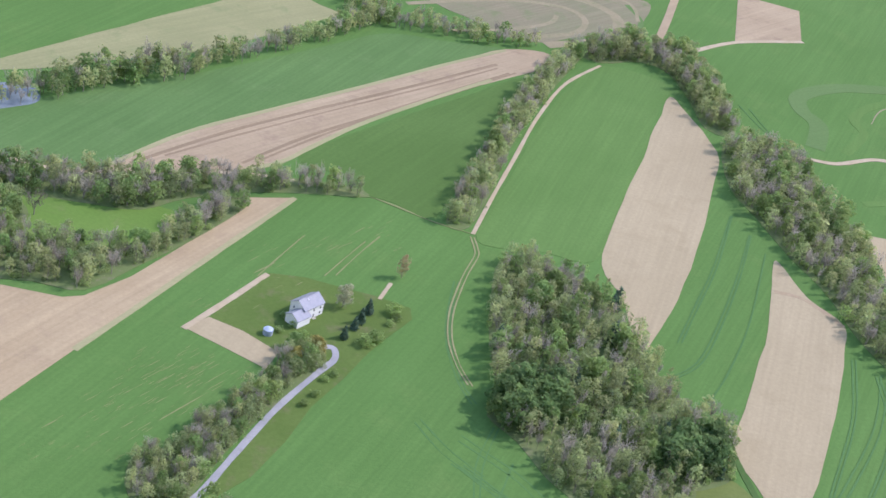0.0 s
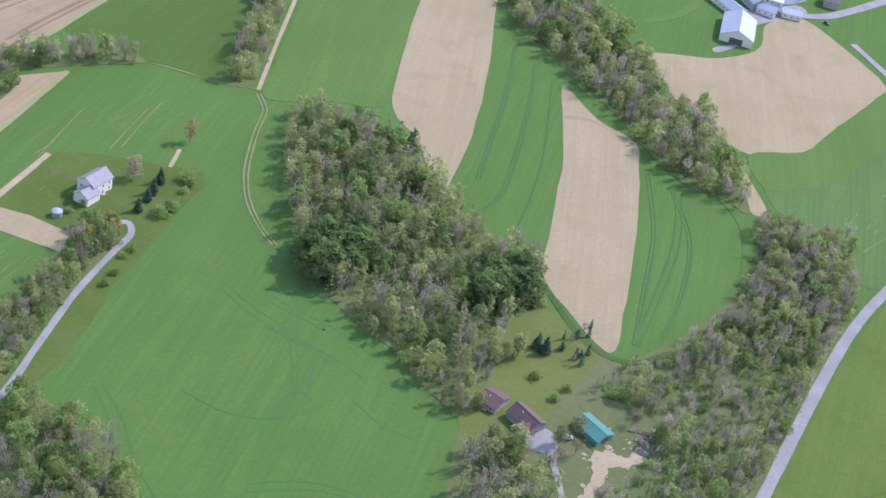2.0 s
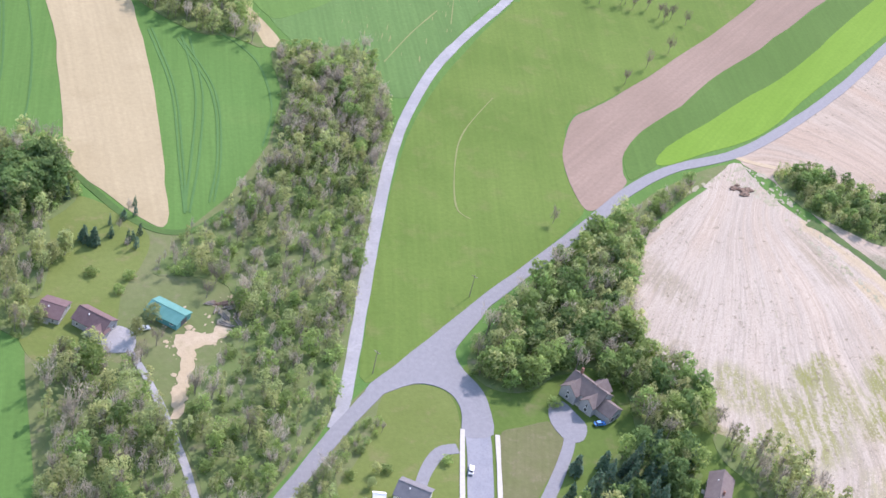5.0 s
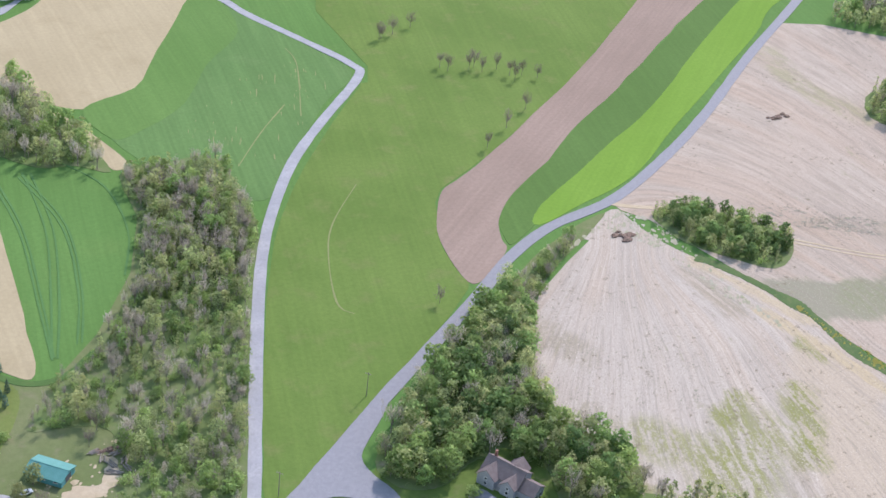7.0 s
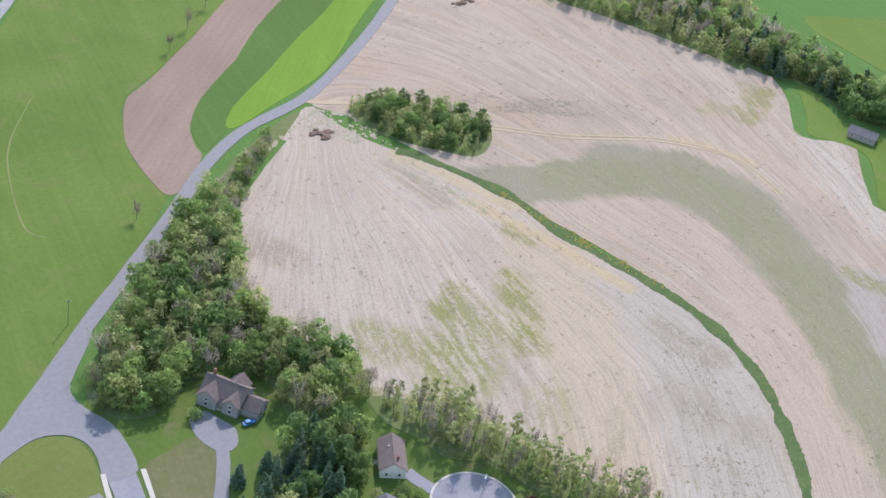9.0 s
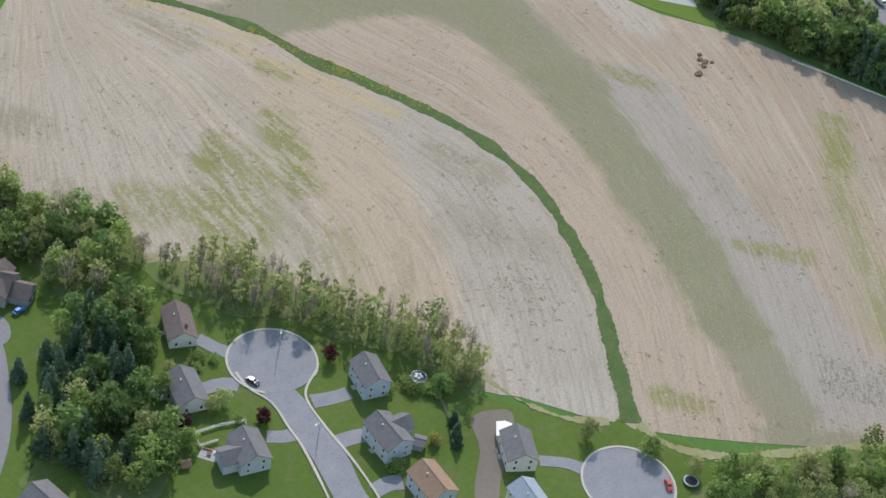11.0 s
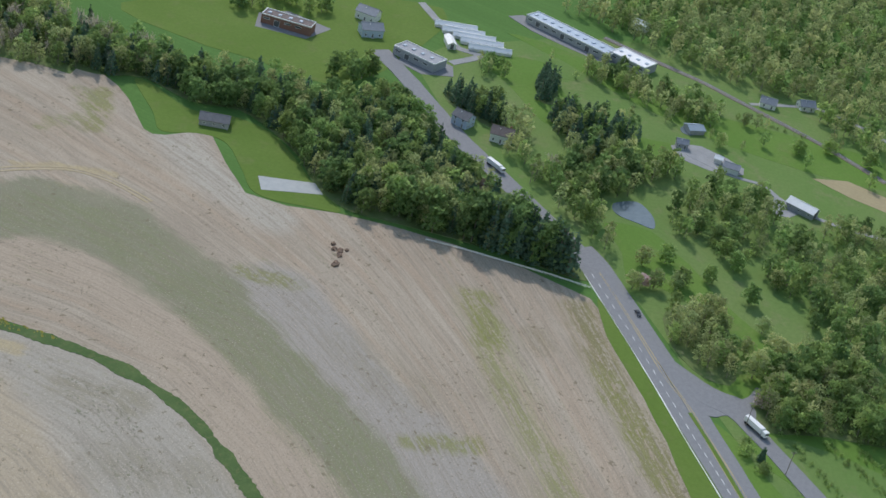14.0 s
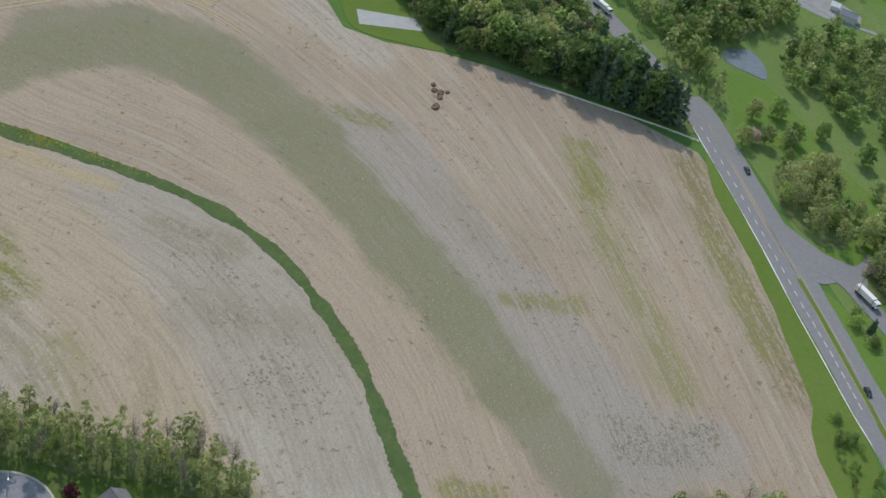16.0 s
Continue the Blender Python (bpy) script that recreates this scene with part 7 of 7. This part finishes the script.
wood("conifer_belt", [(613, 121), (612, 140), (615, 156), (617, 182), (629, 180), (627, 156), (626, 140), (627, 127)], {'conifer': 5, 'dense': 3}, 3.6, (17, 23), "row of tall dark conifers along a field fence", 40)
wood("woodland", [(618, 186), (620, 200), (621, 218), (628, 228), (640, 226), (640, 204), (634, 186)], {'spring': 4, 'dense': 4, 'leafy': 2}, 5.0, (14, 19), "spreading pale trees along a field fence", 57)
wood("tree_row", [(326, 327), (340, 310), (347, 291), (348, 269), (353, 250), (357, 232), (351, 216), (344, 211), (339, 214), (341, 237), (336, 255), (334, 266), (331, 280), (323, 290), (323, 302), (320, 315)], {'slim': 6, 'whip': 5, 'spring': 0.6}, 4.1, (11, 17), "row of slender leafing trees at a field edge", 10)
wood("woodland", [(725, 196), (703, 178), (682, 160), (655, 141), (631, 124), (617, 113), (625, 107), (646, 116), (664, 126), (685, 131), (706, 148), (707, 165), (735, 190)], {'leafy': 3, 'spring': 5, 'bare': 0.6}, 6.2, (8, 13), "roadside trees along the highway", 23)
wood("pine_clump", [(764, 220), (765, 208), (755, 185), (734, 186), (739, 197), (749, 214)], {'conifer': 6, 'leafy': 1}, 4.4, (10, 14), "clump of dark pines beside the highway", 24)
wood("pine_clump", [(815, 178), (819, 168), (787, 163), (784, 172)], {'conifer': 6}, 4.4, (10, 14), "clump of dark pines in a meadow", 25)
wood("woodland", [(779, 168), (783, 141), (783, 119), (759, 115), (731, 128), (731, 147), (756, 163)], {'conifer': 4, 'dense': 2, 'leafy': 2, 'spring': 2}, 6.0, (9, 14), "dark mixed wood in a meadow", 30)
wood("woodland", [(849, 155), (852, 133), (840, 109), (842, 88), (831, 74), (817, 77), (808, 90), (808, 106), (822, 133), (834, 153)], {'leafy': 3, 'spring': 4, 'dense': 2}, 6.2, (8, 12), "tree belt along a railway", 33)
wood("woodland", [(814, 211), (821, 197), (799, 191), (793, 204)], {'leafy': 3, 'dense': 2, 'spring': 2}, 6.4, (7, 10), "leafy clump beside greenhouses", 34)
wood("woodland", [(736, 190), (748, 178), (737, 168), (718, 170), (700, 176), (705, 184)], {'spring': 5, 'leafy': 2}, 6.5, (10, 14), "spreading spring trees beside houses", 35)
wood("woodland", [(729, 148), (741, 127), (755, 96), (737, 91), (718, 110), (699, 112), (691, 125), (675, 128), (689, 136), (700, 147)], {'spring': 5, 'leafy': 3, 'dense': 2}, 6.0, (9, 13), "leafy wood around a pond", 36)
wood("woodland", [(676, 98), (696, 100), (730, 82), (747, 66), (739, 48), (724, 45), (709, 38), (709, 22), (711, 4), (707, -24), (608, -14), (596, 17), (628, 26), (650, 40), (664, 62), (674, 82)], {'leafy': 5, 'spring': 4, 'dense': 2, 'scrub': 1}, 7.2, (8, 13), "leafy wood beside a park meadow", 37)
wood("woodland", [(709, 22), (738, 18), (733, -20), (708, -24), (711, 4)], {'leafy': 3, 'spring': 5, 'dense': 1}, 6.2, (8, 12), "leafy wood below a barn", 38)
wood("forest", [(925, 184), (1010, 120), (1300, -60), (1240, -140), (921, -95), (846, -60), (831, -15), (840, 6), (866, 36), (880, 71), (884, 100), (896, 119), (908, 141), (916, 163)], {'leafy': 2, 'spring': 8}, 8.6, (10, 15), "distant leafy forest", 28)
wood("scattered_trees", [(840, 200), (820, 150), (800, 110), (780, 70), (785, -20), (826, -20), (838, 60), (856, 150)], {'leafy': 4, 'spring': 4, 'dense': 1, 'bare': 0.6, 'scrub': 4}, 21.0, (5, 10), "scattered small trees on a meadow", 49)
wood("hedge_rows", [(838, 62), (836, 40), (834, 10), (831, 10), (832, 40), (834, 62)], {'scrub': 4}, 3.4, (3, 4.5), "low hedge row in a meadow", 51)
wood("woodland", [(786, 341), (807, 326), (812, 300), (822, 296), (830, 330), (806, 352)], {'leafy': 3, 'spring': 3, 'dense': 2}, 7.5, (9, 13), "leafy wood behind a parking lot", 50)
wood("woodland", [(733, 275), (745, 262), (758, 255), (770, 262), (752, 272), (740, 282)], {'dense': 3, 'leafy': 3}, 6.2, (10, 14), "clump of full leafy trees at a meadow corner", 53)

wood("roadside_scrub", [(122, 317), (142, 334), (166, 355), (190, 374), (194, 371), (170, 351), (147, 330), (126, 312)], {'scrub': 4, 'bare': 3, 'spring': 2, 'slim': 2}, 3.0, (4, 7), "roadside scrub and small bare trees", 54)
wood("roadside_scrub", [(118, 300), (140, 319), (168, 343), (192, 362), (204, 368), (208, 362), (190, 352), (165, 332), (140, 309), (122, 294)], {'scrub': 4, 'bare': 3, 'spring': 2, 'slim': 2}, 3.0, (4, 7), "roadside scrub and small bare trees", 55)
wood("roadside_scrub", [(205, 396), (219, 420), (236, 448), (254, 478), (249, 480), (230, 450), (214, 424), (201, 400)], {'scrub': 3, 'bare': 4, 'spring': 2, 'slim': 2}, 3.2, (5, 7), "roadside scrub and small bare trees", 56)

# ---- single trees ----
TREE_LOOK = {
    "leafy": ("leafy", leaf_green, "full leafy green tree standing on grass"),
    "spring": ("spring", leaf_spring, "pale green leafing spring tree on grass"),
    "bare": ("bare", twig_dark, "bare grey brown tree in a pasture"),
    "conifer": ("conifer", leaf_needle, "dark green conifer beside a lawn"),
    "scrub": ("scrub", leaf_scrub, "low rounded green bush on grass"),
    "leafy_yellow": ("leafy", leaf_yellow, "yellowish green spring tree beside a house"),
    "orange": ("spring", leaf_orange, "orange brown leafing tree in a green crop"),
    "budding": ("spring", leaf_bud, "grey green budding tree beside a farmhouse"),
    "blossom": ("leafy", leaf_blossom, "pale pink blossoming tree at a roadside"),
    "plum": ("leafy", leaf_plum, "dark purple leaved garden tree"),
}
PROTO = {}


def proto(kind, k):
    """Meshes of a trunk and a crown, one metre high."""
    if (kind, k) not in PROTO:
        shape, coat, _ = TREE_LOOK[kind]
        (tco, tix), (cco, cix) = tree_parts(shape, 500 + 31 * k + len(kind))
        # a fuller crown for trees that stand alone
        (_, _), (dco, dix) = tree_parts(shape, 900 + 31 * k + len(kind))
        co, ix = (cco, cix) if shape == "bare" else (np.concatenate([cco, dco]), np.concatenate([cix, dix + len(cco)]))
        PROTO[(kind, k)] = (mesh_from("trunk", tco, tix, [bark]), mesh_from("crown", co, ix, [coat]))
    return PROTO[(kind, k)]


TREE_COUNT = [0]


def place_tree(kind, spots, height, spread):
    for x, y in spots:
        if any(half > 1.5 and np.min((line[:, 0] - x) ** 2 + (line[:, 1] - y) ** 2) < (half + 1.5) ** 2 for line, half in ROADS):
            continue
        TREE_COUNT[0] += 1
        n = TREE_COUNT[0]
        rng = np.random.default_rng(n)
        name = "bush" if kind == "scrub" else "tree"
        ob = new(name)
        tagged(ob, TREE_LOOK[kind][2], name, "single trees")
        h, w = height * rng.uniform(0.88, 1.12), spread / 0.8 * rng.uniform(0.9, 1.1)
        ob.matrix_world = pose(x, y, 0.05, 0, 0, rng.uniform(0, 360)) @ Matrix.Diagonal((w, w, h, 1))
        for nm, me in zip(("trunk", "crown"), proto(kind, n % 3)):
            p = new(nm, me)
            p.parent = ob


place_tree("leafy_yellow", [(-43, 529)], 9.0, 9.0)
place_tree("conifer", [(-33, 545), (-30, 554), (-28, 560), (-26, 569)], 8.0, 8.0)
place_tree("orange", [(-16, 606)], 13.0, 8.0)
place_tree("scrub", [(-15, 574), (-23, 544), (-19, 549)], 5.0, 6.0)
place_tree("leafy", [(-52, 528), (-48, 512)], 8.0, 9.0)
place_tree("bare", [(452, 680), (461, 682), (462, 631), (478, 629), (488, 622), (489, 607)], 10.5, 8.0)
place_tree("bare", [(450, 679), (476, 686), (461, 637), (474, 628), (479, 623), (490, 613), (496, 610), (502, 604), (429, 553), (451, 566), (473, 578), (330, 456)], 10.0, 7.5)
place_tree("bare", [(-188, 582)], 14.0, 14.0)
place_tree("plum", [(325, 256), (291, 258), (275, 275)], 6.0, 6.0)
place_tree("leafy", [(351, 157), (290, 300)], 8.0, 8.0)
place_tree("spring", [(289, 271), (345, 176)], 8.0, 8.0)
place_tree("leafy_yellow", [(315, 213)], 4.0, 5.0)
place_tree("conifer", [(325, 212), (321, 209), (318, 207), (304, 233)], 6.0, 7.0)
place_tree("scrub", [(325, 236), (299, 217), (300, 288)], 3.5, 5.0)
place_tree("spring", [(592, 42), (574, 50)], 12.0, 16.0)
place_tree("scrub", [(521, 51), (513, 44)], 4.0, 5.0)
place_tree("leafy", [(285, 374), (300, 388), (318, 380)], 9.0, 10.0)
place_tree("scrub", [(272, 356)], 4.0, 4.5)
place_tree("spring", [(127, 479)], 11.0, 8.0)
place_tree("conifer", [(136, 484), (139, 481)], 8.0, 9.0)
place_tree("leafy", [(48, 521), (55, 527), (43, 516), (129, 519), (137, 529), (122, 522)], 14.0, 17.0)
place_tree("spring", [(127, 477)], 11.0, 9.0)
place_tree("scrub", [(-61, 550), (-56, 544), (-61, 538), (-50, 539)], 2.6, 3.4)
place_tree("scrub", [(-35, 511), (-37, 499), (-40, 491), (-32, 516)], 2.6, 3.4)
place_tree("scrub", [(297, 286), (303, 284), (287, 264), (292, 230)], 2.6, 3.4)
place_tree("scrub", [(285, 287), (281, 289), (296, 218), (332, 222)], 2.6, 3.4)
place_tree("scrub", [(220, 341), (198, 343)], 2.6, 3.4)

place_tree("leafy", [(296, 303), (282, 288), (270, 270), (266, 282)], 8.0, 8.0)
place_tree("spring", [(351, 218), (342, 218), (358, 131), (352, 143), (374, 114)], 7.0, 8.0)
place_tree("leafy", [(336, 222), (361, 124), (377, 106)], 7.0, 8.0)
place_tree("conifer", [(262, 324), (265, 316), (252, 312), (273, 323), (275, 312), (258, 306)], 10.0, 9.0)
place_tree("leafy", [(268, 383), (278, 385), (314, 383), (256, 377)], 11.0, 11.0)
place_tree("spring", [(105, 452), (108, 442), (102, 442), (121, 473), (146, 433), (138, 426)], 9.0, 8.0)
place_tree("bare", [(110, 421), (113, 415), (136, 414), (132, 411), (144, 421), (176, 449), (170, 442)], 9.0, 8.0)
place_tree("scrub", [(140, 452), (146, 459), (133, 464), (164, 458)], 3.0, 4.0)
place_tree("leafy", [(565, 39), (577, 32), (552, 34), (547, 28), (580, 44)], 10.0, 13.0)
place_tree("budding", [(-38, 569)], 12.0, 13.0)
place_tree("leafy_yellow", [(-41, 528), (-50, 519)], 7.0, 7.0)
place_tree("scrub", [(-13, 570), (-15, 564), (-21, 550)], 3.0, 4.0)
place_tree("conifer", [(322, 209), (324, 211)], 6.0, 5.0)
place_tree("leafy", [(299, 362)], 10.0, 11.0)
place_tree("scrub", [(204, 375), (194, 364), (193, 354), (185, 344), (177, 332)], 2.4, 3.4)
place_tree("spring", [(194, 343), (190, 338), (183, 329)], 5.0, 5.0)
place_tree("leafy", [(341, 911), (337, 905)], 12.0, 12.0)
place_tree("spring", [(360, 894), (373, 912), (294, 862)], 8.0, 8.0)
place_tree("scrub", [(329, 230), (330, 228), (332, 225), (335, 224), (338, 224), (331, 232)], 3.0, 4.0)
place_tree("spring", [(286, 273), (291, 292)], 5.0, 6.0)
place_tree("spring", [(600, 66), (589, 54), (584, 37), (589, 18)], 9.0, 10.0)
place_tree("leafy", [(648, 92), (632, 84), (642, 72), (681, 70), (659, 61), (633, 53)], 9.0, 9.5)
place_tree("spring", [(640, 102), (623, 95), (611, 47), (654, 42), (627, 86), (617, 104)], 9.0, 11.0)
place_tree("blossom", [(621, 100), (668, 186), (672, 191), (666, 180), (560, 44), (556, 46)], 6.0, 7.5)
place_tree("leafy", [(809, 32), (821, 15), (817, -7), (814, -2)], 9.0, 10.0)
place_tree("spring", [(827, 62), (822, 86), (791, 74), (824, 100)], 8.0, 9.0)
place_tree("scrub", [(527, 51), (467, 55), (457, 52), (460, 49)], 3.0, 4.0)
place_tree("conifer", [(520, 45)], 6.0, 6.0)
place_tree("leafy", [(57, 629), (65, 591), (52, 613), (81, 560), (93, 589)], 13.0, 13.0)
